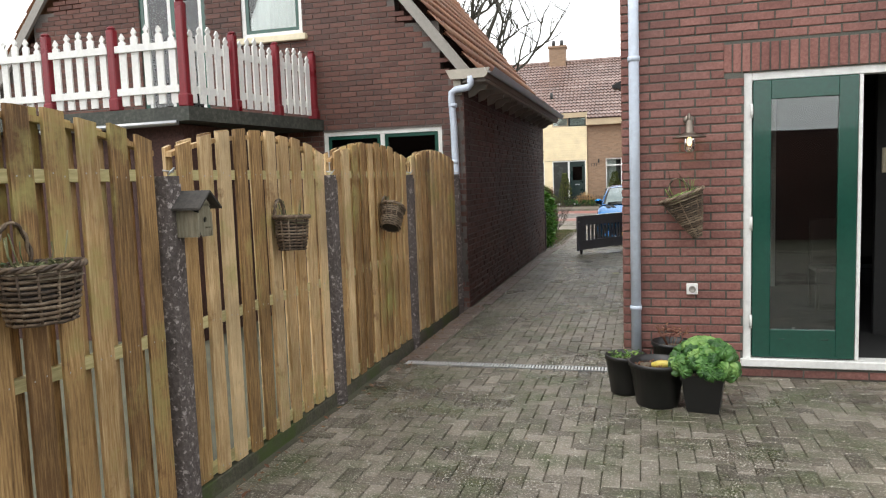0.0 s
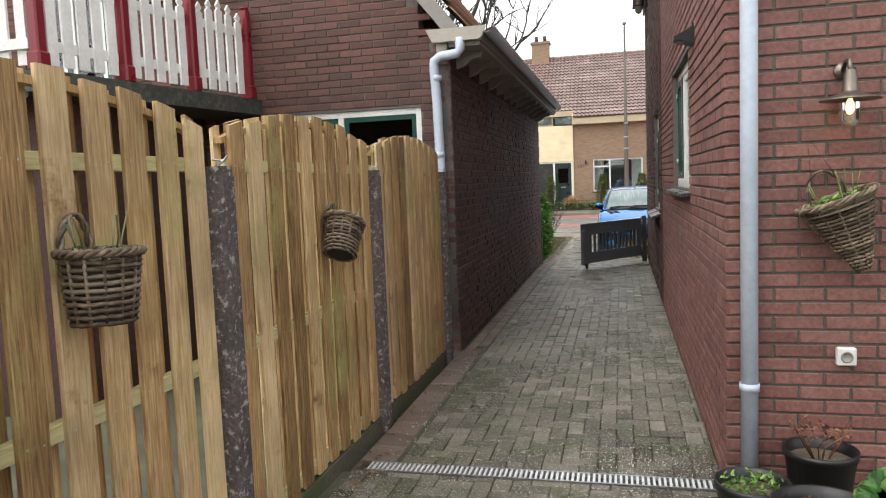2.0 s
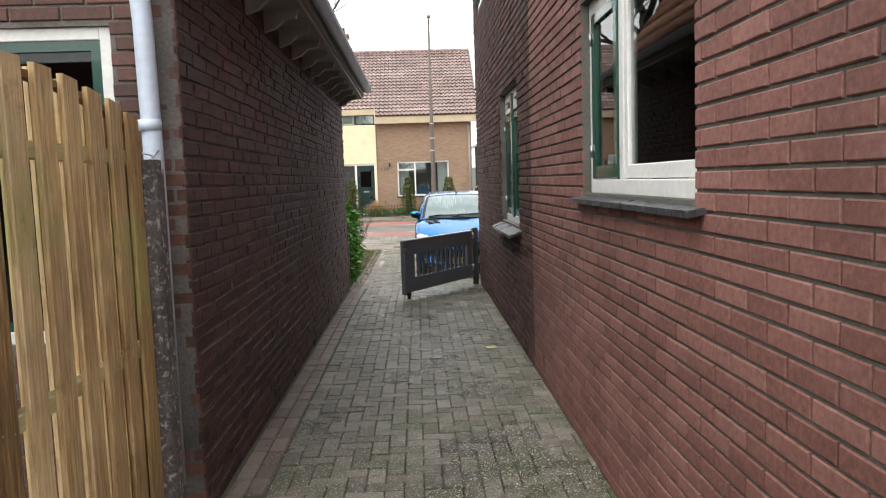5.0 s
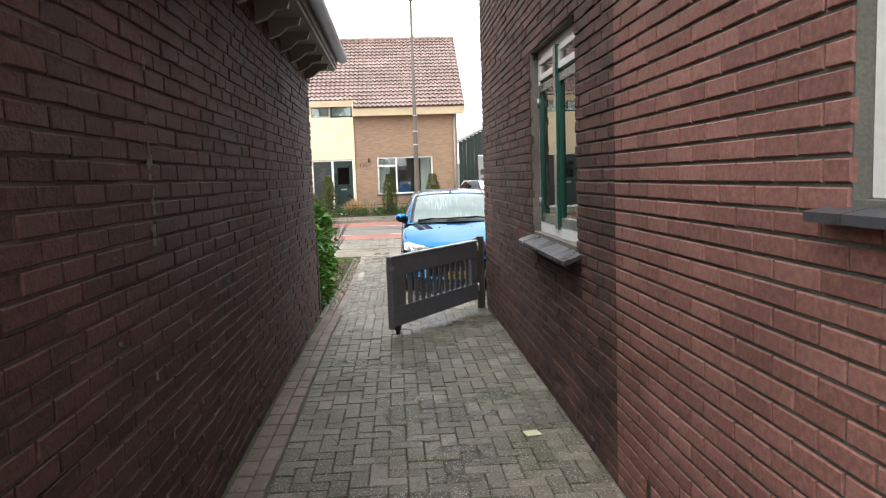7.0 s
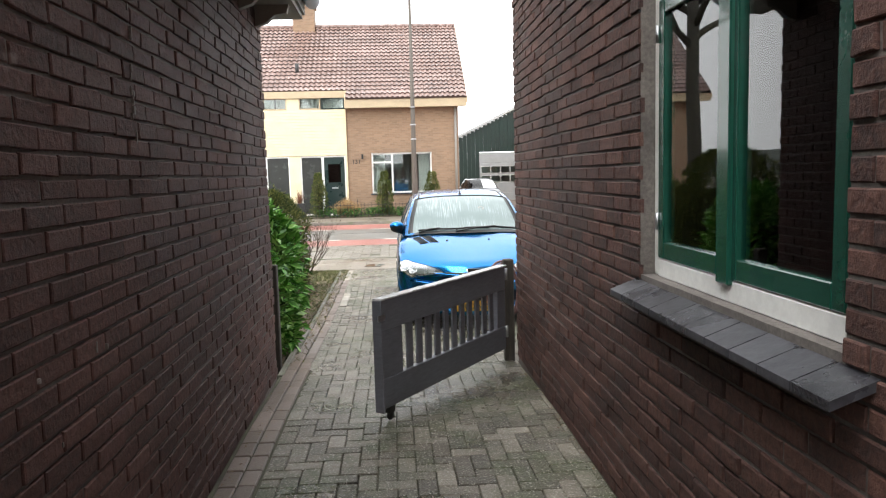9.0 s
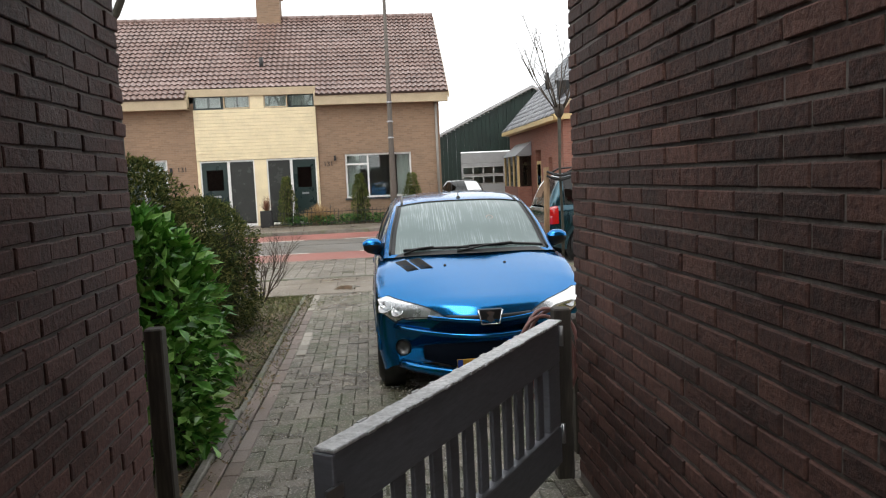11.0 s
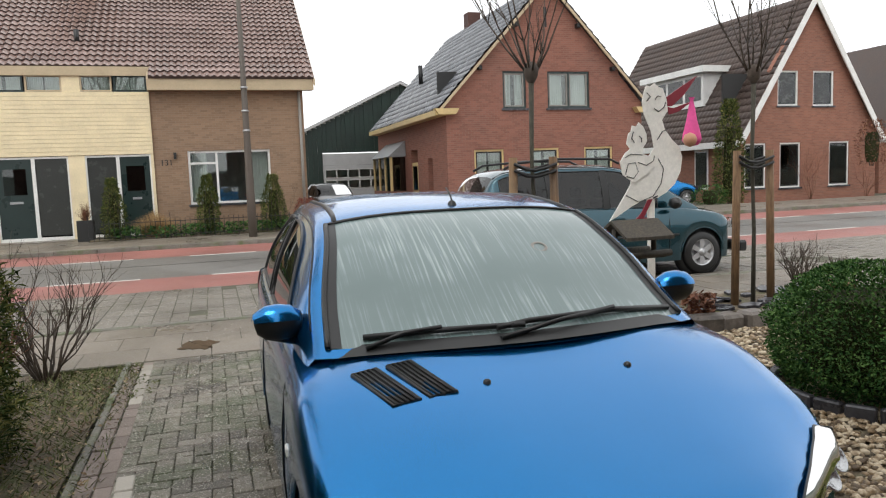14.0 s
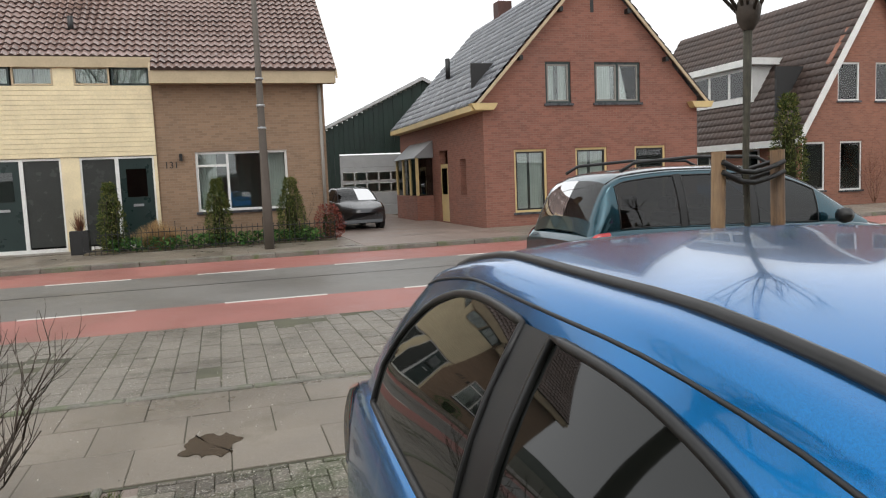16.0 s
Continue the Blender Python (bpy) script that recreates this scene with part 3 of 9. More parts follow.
# older window: white frame, two dark green sashes and a top light
w2 = struct("window_2", "white framed window with dark green sashes and top lights", None, None, "window")
outer_frame(w2, 12.28, 13.72, 1.16, 2.56, WX + 0.07, 0.075, WHITE)
casement(w2, 13.03, 13.64, 1.24, 2.30, WX + 0.055, 0.06, GREEN)
casement(w2, 12.36, 13.00, 1.24, 2.30, WX + 0.055, 0.06, GREEN)
Kit().soft(WX + 0.04, 12.97, 1.22, WX + 0.12, 13.06, 2.50, 0.005).part("mullion", GREEN, w2)
for a, b in ((12.36, 12.98), (13.05, 13.64)):
    casement(w2, a, b, 2.33, 2.49, WX + 0.06, 0.04, WHITE, "top_light", False)
sill("window_sill", 12.15, 13.78, 1.15, 10, "sloping grey slate window sill under the older window")
w3 = struct("window_3", "small green framed upstairs window", None, None, "window")
outer_frame(w3, 15.3, 16.3, 4.05, 4.75, WX + 0.03, 0.07, GREEN)
casement(w3, 15.37, 16.23, 4.12, 4.68, WX + 0.05, 0.05, WHITE, hinge=False)


def drape(name, x, y0, y1, z0, z1, label, wave=0.03, along="y", cat="curtain"):
    n = max(int((y1 - y0) / 0.02), 6)
    rows = []
    for zz in (z0, z1):
        row = []
        for i in range(n + 1):
            u = y0 + (y1 - y0) * i / n
            d = wave * math.sin(u * 55) + wave * 0.4 * math.sin(u * 23)
            row.append((x + d, u, zz) if along == "y" else (u, x + d, zz))
        rows.append(row)
    k = Kit().sheet(rows)
    k.sheet([[(p[0] + (0.003 if along == "y" else 0), p[1] + (0.003 if along != "y" else 0), p[2]) for p in r] for r in rows])
    return k.part(name, CURTAIN, label=label, category=cat)


drape("curtain", WX + 0.26, 13.2, 13.7, 1.15, 2.6, "white net curtain behind the older window")
drape("curtain", WX + 0.24, 9.15, 9.5, 1.5, 2.6, "white net curtain behind the green casement")
for y, zz in ((8.2, 1.60), (8.45, 1.60)):
    k = Kit().lathe([(0.0, 0), (0.05, 0), (0.035, 0.06), (0.02, 0.1), (0.03, 0.16), (0.0, 0.17)], 12, Matrix.Translation((WX + 0.24, y, zz)))
    k.part("vase", WHITE, label="small pale vase on the inner window board", category="vase")
Kit().box(WX + 0.155, 7.8, 1.555, WX + 0.4, 9.65, 1.60).part("window_board", WHITE, label="white inner window board", category="window board", kind="structure")
for v in VENTS:
    y = 16.9 - (v[0] + v[1]) / 2
    k = Kit().box(WX + 0.012, y - 0.035, 0.065, WX + 0.06, y + 0.035, 0.195)
    k.part("air_vent", BLACKP, label="dark open air vent at the foot of the wall", category="air vent", kind="structure")

# glazed garden doors
X0 = WX + DOORS[0]
X1 = WX + DOORS[1]
d1 = struct("door_1", "dark green glazed garden door in a white frame", None, None, "door")
k = Kit()
k.soft(X0, SY + 0.03, 0.10, X0 + 0.065, SY + 0.14, 2.46, 0.004).soft(X1 - 0.065, SY + 0.03, 0.10, X1, SY + 0.14, 2.46, 0.004)
k.soft(X0 + 0.065, SY + 0.03, 2.395, X1 - 0.065, SY + 0.14, 2.46, 0.004).soft(X0 - 0.02, SY - 0.025, 0.085, X1 + 0.02, SY + 0.14, 0.15, 0.006)
k.soft(X0 + 0.83, SY + 0.028, 0.152, X0 + 0.86, SY + 0.14, 2.393, 0.004)
k.part("door_frame", WHITE, d1)
a, b, c, d = X0 + 0.07, X0 + 0.825, 0.16, 2.39
k = Kit()
y0, y1 = SY + 0.015, SY + 0.065
k.soft(a, y0, c, a + 0.135, y1, d, 0.004).soft(b - 0.135, y0, c, b, y1, d, 0.004).soft(a + 0.135, y0, c, b - 0.135, y1, c + 0.23, 0.004).soft(a + 0.135, y0, d - 0.15, b - 0.135, y1, d, 0.004)
leaf = k.part("door_leaf", GREEN, d1)
g = Kit().box(a + 0.135, y0 + 0.02, c + 0.23, b - 0.135, y0 + 0.026, d - 0.15).part("pane", CLEAR, leaf); g.visible_shadow = False
for zz in (0.4, 1.2, 2.1):
    Kit().tube([(a - 0.012, y0 - 0.012, zz), (a - 0.012, y0 - 0.012, zz + 0.11)], 0.011, 8).part("hinge", WHITE, leaf)
for xx in (a + 0.2, b - 0.24):
    Kit().soft(xx, y0 - 0.006, c + 0.15, xx + 0.05, y0, c + 0.162, 0.002).part("drain_slot", GREEN, leaf)
Kit().soft(a + 0.30, y0 - 0.004, c + 0.243, a + 0.32, y0, c + 0.25, 0.001).part("catch", METAL, leaf)
# things seen through the doors
for xx in (2.35, 2.75):
    ch = thing("dining_chair", "dark dining chair standing inside the dim room", "chair", Matrix.Translation((xx, 8.7, 0.10)), "dining chairs")
    Kit().soft(-0.2, -0.2, 0.42, 0.2, 0.2, 0.47, 0.01).part("seat", BLACKP, ch)
    Kit().soft(-0.2, 0.17, 0.55, 0.2, 0.2, 1.0, 0.01).part("backrest", BLACKP, ch)
    for p, q in ((-1, -1), (1, -1), (-1, 1), (1, 1)):
        Kit().soft(p * 0.18 - 0.018, q * 0.18 - 0.018, 0, p * 0.18 + 0.018, q * 0.18 + 0.018, 0.42 if q < 0 else 0.98, 0.004).part("leg", BLACKP, ch)
cl = thing("door_curtain_panel", "pale electric switch panel on the dim inner wall", "switch panel", Matrix.Translation((2.42, 7.2, 0)))
Kit().soft(0, 0, 1.62, 0.2, 0.03, 1.85, 0.006).part("plate", CREAM, cl)
for p, q in ((0.06, 1.7), (0.12, 1.7), (0.09, 1.77)):
    Kit().lathe([(0, 0), (0.012, 0), (0.012, 0.006), (0, 0.006)], 10, Matrix.Translation((p, -0.001, q)) @ pose(0, 0, 0, 90)).part("hole", BLACKP, cl)
Kit().box(2.38, 7.23, 0.10, 2.7, 7.3, 2.75).part("wall_return", DARKIN, label="wall return inside the doors, dimness put into its colour", category="wall", kind="structure")
drape("curtain", 9.6, 1.2, 1.9, 0.2, 2.6, "pale curtain hanging deep in the room", 0.03, "x")

# dark wedge-shaped floodlight on the side wall
fl = thing("floodlight", "small black wedge-shaped floodlight on the side wall", "lamp", Matrix.Translation((WX, 7.48, 2.56)))
Kit().prism([(0.0, 0.10), (0.0, -0.02), (-0.13, 0.02), (-0.135, 0.035)], "y", -0.075, 0.075).part("housing", BLACKP, fl)
Kit().box(-0.115, -0.06, 0.0105, -0.03, 0.06, 0.0125, Matrix.Translation((0, 0, -0.012))).part("lens", GREYP, fl)
Kit().soft(-0.012, -0.03, 0.08, 0.004, 0.03, 0.13, 0.003).part("bracket", BLACKP, fl)

# soldier course over the doors
k = Kit()
for i in range(int((X1 - X0 + 0.3) / 0.0695)):
    u = X0 - 0.15 + i * 0.0695
    k.add(*brick_kit(0.0575, 0.22, 0.02), False, Matrix.Translation((u, SY, 2.465)))
k.part("soldier_course", RED, yard_wall, kind="stuff")

# drainpipe at the corner
pipe = thing("drainpipe", "pale grey-blue plastic drainpipe at the house corner", "drainpipe")
Kit().tube([(0.235, SY - 0.055, -0.02), (0.235, SY - 0.055, 2.4), (0.235, SY - 0.055, EAVE)], 0.042, 16).part("pipe", ZINC, pipe)
for zz in (0.55, 2.6, 4.3):
    k = Kit().lathe([(0.044, 0), (0.049, 0), (0.049, 0.04), (0.044, 0.04)], 16, Matrix.Translation((0.235, SY - 0.055, zz)))
    k.box(0.222, SY - 0.012, zz + 0.008, 0.248, SY, zz + 0.032)
    k.part("clip", ZINC, pipe)

# wall lamp
lamp = thing("wall_lamp", "metal wall lamp with a clear glass jar, switched on", "lamp", Matrix.Translation((0.66, SY, 1.98)))
COPPER = plain("aged_copper", (0.20, 0.17, 0.14), 0.35, metal=0.8)
Kit().lathe([(0, 0), (0.04, 0), (0.04, 0.015), (0, 0.015)], 14, pose(0, 0, 0.13, 90)).part("wall_plate", COPPER, lamp)
Kit().tube([(0, -0.01, 0.13), (0, -0.06, 0.17), (0, -0.12, 0.165), (0, -0.13, 0.10)], 0.011, 8).part("arm", COPPER, lamp)
k = Kit().lathe([(0.022, 0.12), (0.03, 0.08), (0.034, 0.03), (0.05, 0.012), (0.128, -0.012), (0.13, -0.02), (0.05, 0.002), (0.02, 0.0)], 24, Matrix.Translation((0, -0.13, 0)))
k.part("shade", COPPER, lamp)
CLEARJ = glass("lamp_glass", (0.95, 0.96, 0.95))
k = Kit().lathe([(0.045, 0.0), (0.047, -0.05), (0.045, -0.10), (0.036, -0.125), (0.0, -0.13)], 20, Matrix.Translation((0, -0.13, -0.01)))
j = k.part("glass_jar", CLEARJ, lamp); j.visible_shadow = False
BULB = plain("lit_bulb", (1, 0.9, 0.7), 0.4, emit=((1.0, 0.62, 0.25), 2.2))
k = Kit().lathe([(0, -0.085), (0.012, -0.08), (0.02, -0.06), (0.017, -0.035), (0.010, -0.012)], 14, Matrix.Translation((0, -0.13, 0)))
k.part("bulb", BULB, lamp)
bulb = new("bulb_light", bpy.data.lights.new("bulb_light", "POINT"))
bulb.data.energy, bulb.data.color, bulb.data.shadow_soft_size = 0.25, (1.0, 0.75, 0.45), 0.03
bulb.matrix_world = Matrix.Translation((0.66, SY - 0.13, 1.85))
sock = thing("outdoor_socket", "small white outdoor socket on the brick wall", "socket", Matrix.Translation((0.64, SY, 0.68)))
Kit().soft(0, -0.035, 0, 0.09, 0, 0.09, 0.006).part("box", WHITE, sock)
Kit().lathe([(0, 0), (0.028, 0), (0.028, 0.006), (0.022, 0.006), (0.02, 0.001), (0, 0.001)], 16, pose(0.045, -0.035, 0.045, 90)).part("lid", GREYP, sock)

# ---- the neighbour's dark brick house on the other side ----
GX, GY, GF = -1.93, 8.92, 16.6
gar = struct("wall_neighbour_side", "dark brown brick side wall of the neighbour, weathered", None, None, "wall")
gfront = struct("wall_neighbour_gable", "brown brick gable wall of the neighbour", None, None, "wall")
M_GAR = Matrix.Translation((GX, GY, 0)) @ pose(0, 0, 0, 0, 0, 90)
k = Kit(); wall_block(k, M_GAR, GF - GY, -0.3, 3.0, [])
k.part("mortar_bed", MORTAR_D, gar)
GW = 7.6                                     # gable half runs 7.6 m to the left
M_GAB = Matrix.Translation((GX - GW, GY, 0))
SLOPE = 1.27
gab_top = lambda u: 3.05 + min(GW - u, u * 1.0 + 0.0) * SLOPE * 1.0 if u > GW / 2 else 3.05 + u * SLOPE
NW = (-3.93 - (GX - GW), -2.24 - (GX - GW), 0.9, 2.40)
NU = (-5.09 - (GX - GW), -4.16 - (GX - GW), 3.75, 5.2)
ND = (-6.75 - (GX - GW), -5.66 - (GX - GW), 2.62, 4.95)
k = Kit(); wall_block(k, M_GAB, GW - 0.21, -0.3, 3.05, [NW, (ND[0], ND[1], ND[2], 3.05)])
wall_block(k, M_GAB, GW - 0.3, 3.05, 3.75, [(ND[0], ND[1], 3.0, 3.75)])
wall_block(k, M_GAB @ Matrix.Translation((0.9, 0, 0)), GW - 1.8, 3.75, 4.4, [(NU[0] - 0.9, NU[1] - 0.9, 3.75, 4.4), (ND[0] - 0.9, ND[1] - 0.9, 3.7, 4.4)])
wall_block(k, M_GAB @ Matrix.Translation((1.8, 0, 0)), GW - 3.6, 4.4, 5.3, [(NU[0] - 1.8, NU[1] - 1.8, 4.3, 5.2), (ND[0] - 1.8, ND[1] - 1.8, 4.3, 4.95)])
for i in range(6):
    wall_block(k, M_GAB @ Matrix.Translation((2.2 + i * 0.25, 0, 0)), GW - 4.4 - i * 0.5, 5.3 + i * 0.33, 5.63 + i * 0.33, [])
k.part("mortar_bed", MORTAR_D, gfront)
k = Kit().box(GX - GW, GY + 0.2, -0.2, GX - GW + 0.15, GF, 3.0).prism([(GX - GW + 0.15, -0.2), (GX - 0.2, -0.2), (GX - 0.2, 3.0), (GX - GW / 2, 7.4), (GX - GW + 0.15, 3.0)], "y", GF - 0.15, GF)
struct("wall_neighbour_back", "plain rear walls that close the neighbour's house", k, DARK, "wall")
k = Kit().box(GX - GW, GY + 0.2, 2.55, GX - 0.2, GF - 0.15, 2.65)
struct("ceiling_neighbour", "ceiling in the neighbour's house, dimness put into its colour", k, DARKIN, "ceiling")


def pantiles(x0, x1, span, rows, wave=0.2, lift=0.028, drop=0.03, first=0, noses=None):
    """A sheet of wavy tiles: u along x, v up the slope (0 to span), relief along z."""
    k = Kit()
    n = int(round((x1 - x0) / wave)) * 5
    for r in range(first, rows):
        a, b = span * r / rows, span * (r + 1) / rows + 0.02
        line = []
        for v, h in ((a, -0.02), (a, drop), (b, 0.0)):
            line.append([(x0 + (x1 - x0) * i / n, v, h + lift * (0.5 + 0.5 * math.sin(6.28319 * i / 5)) * (0 if h < 0 else 1)) for i in range(n + 1)])
        k.sheet(line[1:] if noses else line, True)
        if noses:
            noses.sheet(line[:2], False)
    return k


def laid(k, m):
    k.v = [tuple(m @ Vector(p)) for p in k.v]
    return k


slope_len = math.hypot(GW / 2 + 0.35, (GW / 2) * SLOPE)
ang = math.degrees(math.atan(SLOPE))
# tiles on the alley side of the neighbour's roof
k = laid(pantiles(0, GF - GY + 0.35, slope_len, 18), Matrix.Translation((GX + 0.22, GY - 0.06, 3.02)) @ pose(0, 0, 0, 0, 0, 90) @ pose(0, 0, 0, ang))
nroof = struct("roof_neighbour", "mossy orange pantile roof of the neighbour", None, None, "roof")
k.part("tiles", ROOF_O, nroof)
k = laid(pantiles(0, GF - GY + 0.35, slope_len, 18), Matrix.Translation((GX - GW - 0.22, GF + 0.29, 3.02)) @ pose(0, 0, 0, 0, 0, -90) @ pose(0, 0, 0, ang))
k.part("tiles", ROOF_O, nroof)
apex = 3.05 + GW / 2 * SLOPE
for s, xx in ((1, GX + 0.22), (-1, GX - GW - 0.22)):
    xm = GX - GW / 2
    k = Kit().prism([(xx - s * 0.02, 2.98), (xm, apex + 0.10), (xm, apex - 0.10), (xx - s * 0.16, 2.95)], "y", GY - 0.10, GY - 0.045)
    k.part("verge_board", GREYP, nroof, "weathered grey verge board")
# boxed eave with gutter
eave = thing("boxed_eave", "boxed eave with gutter on carved brackets", "eave")
k = Kit().box(GX, GY - 0.05, 2.93, GX + 0.30, GF + 0.3, 2.97).box(GX + 0.26, GY - 0.08, 2.97, GX + 0.32, GF + 0.33, 3.09).box(GX, GY - 0.05, 2.975, GX + 0.255, GF + 0.3, 3.0)
k.part("box", GREYP, eave)
k = Kit().prism([(GX - 0.20, 3.09), (GX + 0.37, 3.09), (GX + 0.34, 3.0), (GX + 0.30, 2.97), (GX - 0.14, 2.97)], "y", GY - 0.13, GY - 0.084)
k.part("end_cornice", GREYC, eave, "painted cornice at the eave's end")
Kit().soft(GX - 0.12, GY - 0.05, 2.78, GX - 0.02, GY - 0.004, 2.97, 0.004).part("end_block", GREYC, eave)
k = Kit().sheet([[(GX + 0.38 - 0.065 * math.cos(a), y, 3.09 - 0.07 * math.sin(a)) for a in (0, 0.5, 1.0, 1.57, 2.1, 2.6, 3.14)] for y in (GY - 0.15, GF + 0.35)])
k.part("gutter", ZINC, eave)
for i in range(13):
    y = GY + 0.25 + i * 0.6
    k = Kit().prism([(GX + 0.004, 2.93), (GX + 0.26, 2.93), (GX + 0.24, 2.87), (GX + 0.15, 2.855), (GX + 0.09, 2.80), (GX + 0.004, 2.77)], "y", y, y + 0.06)
    k.part("bracket", GREYP, eave)
# downpipe with two bends
npipe = thing("downpipe", "grey zinc downpipe with bends at the neighbour's corner", "drainpipe")
Kit().tube([(GX + 0.12, GY - 0.10, 3.0), (GX + 0.12, GY - 0.10, 2.90), (GX + 0.09, GY - 0.10, 2.86), (GX - 0.08, GY - 0.10, 2.84), (GX - 0.135, GY - 0.10, 2.80), (GX - 0.14, GY - 0.09, 2.72), (GX - 0.125, GY - 0.08, 2.4), (GX - 0.115, GY - 0.08, 1.75), (GX - 0.115, GY - 0.08, 0.2)], 0.045, 12).part("pipe", ZINC, npipe)
for zz in (2.62, 1.9):
    Kit().lathe([(0.047, 0), (0.054, 0), (0.054, 0.05), (0.047, 0.05)], 12, Matrix.Translation((GX - 0.125, GY - 0.08, zz))).part("collar", ZINC, npipe)


def flat_window(name, label, x0, x1, y, z0, z1, fw, material, sash=None, mull=(), face=1, curtain=True, depth=0.08, pane=None):
    """A window in a wall that faces -y: frame, panes, net curtain."""
    ob = struct(name, label, None, None, "window")
    k = Kit()
    k.soft(x0, y, z0, x0 + fw, y + depth, z1, 0.004).soft(x1 - fw, y, z0, x1, y + depth, z1, 0.004)
    k.soft(x0 + fw, y, z0, x1 - fw, y + depth, z0 + fw, 0.004).soft(x0 + fw, y, z1 - fw, x1 - fw, y + depth, z1, 0.004)
    for a in mull:
        k.soft(a - fw / 2, y, z0 + fw, a + fw / 2, y + depth, z1 - fw, 0.004)
    k.part("window_frame", material, ob)
    xs = [x0 + fw, *[v for a in mull for v in (a - fw / 2, a + fw / 2)], x1 - fw]
    for a, b in zip(xs[::2], xs[1::2]):
        in_w = 0
        if sash:
            in_w = fw * 0.8
            q = Kit()
            q.box(a, y + 0.01, z0 + fw, a + in_w, y + 0.05, z1 - fw).box(b - in_w, y + 0.01, z0 + fw, b, y + 0.05, z1 - fw)
            q.box(a + in_w, y + 0.01, z0 + fw, b - in_w, y + 0.05, z0 + fw + in_w).box(a + in_w, y + 0.01, z1 - fw - in_w, b - in_w, y + 0.05, z1 - fw)
            q.part("sash", sash, ob)
        g = Kit().box(a + in_w, y + 0.025, z0 + fw + in_w, b - in_w, y + 0.031, z1 - fw - in_w).part("pane", pane or CLEAR, ob)
        g.visible_shadow = False
    return ob


n1 = flat_window("window_4", "white framed neighbour window with dark green sashes", -3.93, -2.24, GY + 0.03, 0.9, 2.40, 0.06, WHITE, GREEN, (-3.08,), curtain=False, pane=glass("shaded_window_glass", (0.4, 0.47, 0.45), ior=1.45))
drape("curtain", GY + 1.5, -2.75, -2.45, 0.9, 2.4, "grey net curtain behind the neighbour's window", 0.03, "x")
flat_window("window_5", "white framed upstairs window with a pale curtain", -5.09, -4.16, GY + 0.03, 3.75, 5.2, 0.06, WHITE, GREEN)
Kit().soft(-5.16, GY - 0.07, 3.66, -4.09, GY + 0.05, 3.745, 0.008).part("window_sill", CREAM, label="painted sill under the upstairs window", category="window sill", kind="structure")
drape("curtain", GY + 0.25, -5.05, -4.2, 3.7, 5.2, "pale pleated curtain behind the upstairs window", 0.02, "x")
bd = flat_window("door_2", "green framed balcony door with glass panes", -6.75, -5.66, GY + 0.03, 2.64, 4.95, 0.07, GREEN, WHITE, (-6.2,))
drape("curtain", GY + 0.25, -6.7, -5.7, 2.66, 4.9, "pale curtain behind the balcony door", 0.02, "x")
k = Kit().prism([(GX - GW + 0.2, -0.1), (GX - 0.25, -0.1), (GX - 0.25, 2.9), (GX - GW / 2, 7.2), (GX - GW + 0.2, 2.9)], "y", GY + 0.9, GY + 0.95)
struct("wall_neighbour_inside", "inner wall of the neighbour's rooms, dimness put into its colour", k, DARKIN, "wall")

# balcony on a flat extension, with a picket fence
BZ = 2.57
BX, BY = -4.33, 6.45                          # outer corner towards the alley
ext = struct("wall_balcony_extension", "dark brick walls under the neighbour's balcony", None, None, "wall")
Kit().box(-9.4, BY + 0.25, -0.2, BX - 0.25, GY, BZ - 0.16).part("brick_walls", DARK, ext)
bal = thing("balcony_deck", "flat balcony roof with a dark mossy edge", "balcony")
k = Kit().prism([(BX - 5.2, BY), (BX, BY), (BX + 0.42, GY - 0.005), (BX - 5.2, GY - 0.005)], "z", BZ - 0.15, BZ)
k.part("deck", mat("dark_mossy_roof_edge", ((0.02, 0.022, 0.02), (0.05, 0.055, 0.045), (0.12, 0.12, 0.10)), 0.7, 20, 3, 0.0, 0.6, mottle=0.4), bal)
Kit().tube([(BX - 1.9, BY - 0.03, BZ - 0.19), (BX - 0.12, BY - 0.03, BZ - 0.17)], 0.03, 8).part("gutter_pipe", METAL, bal)
RAIL = plain("dark_red_gloss_paint", (0.20, 0.012, 0.02), 0.3)
PICK = plain("white_picket_paint", (0.80, 0.80, 0.77), 0.5)
fence_b = thing("picket_fence", "white picket fence with dark red posts on the balcony", "fence")


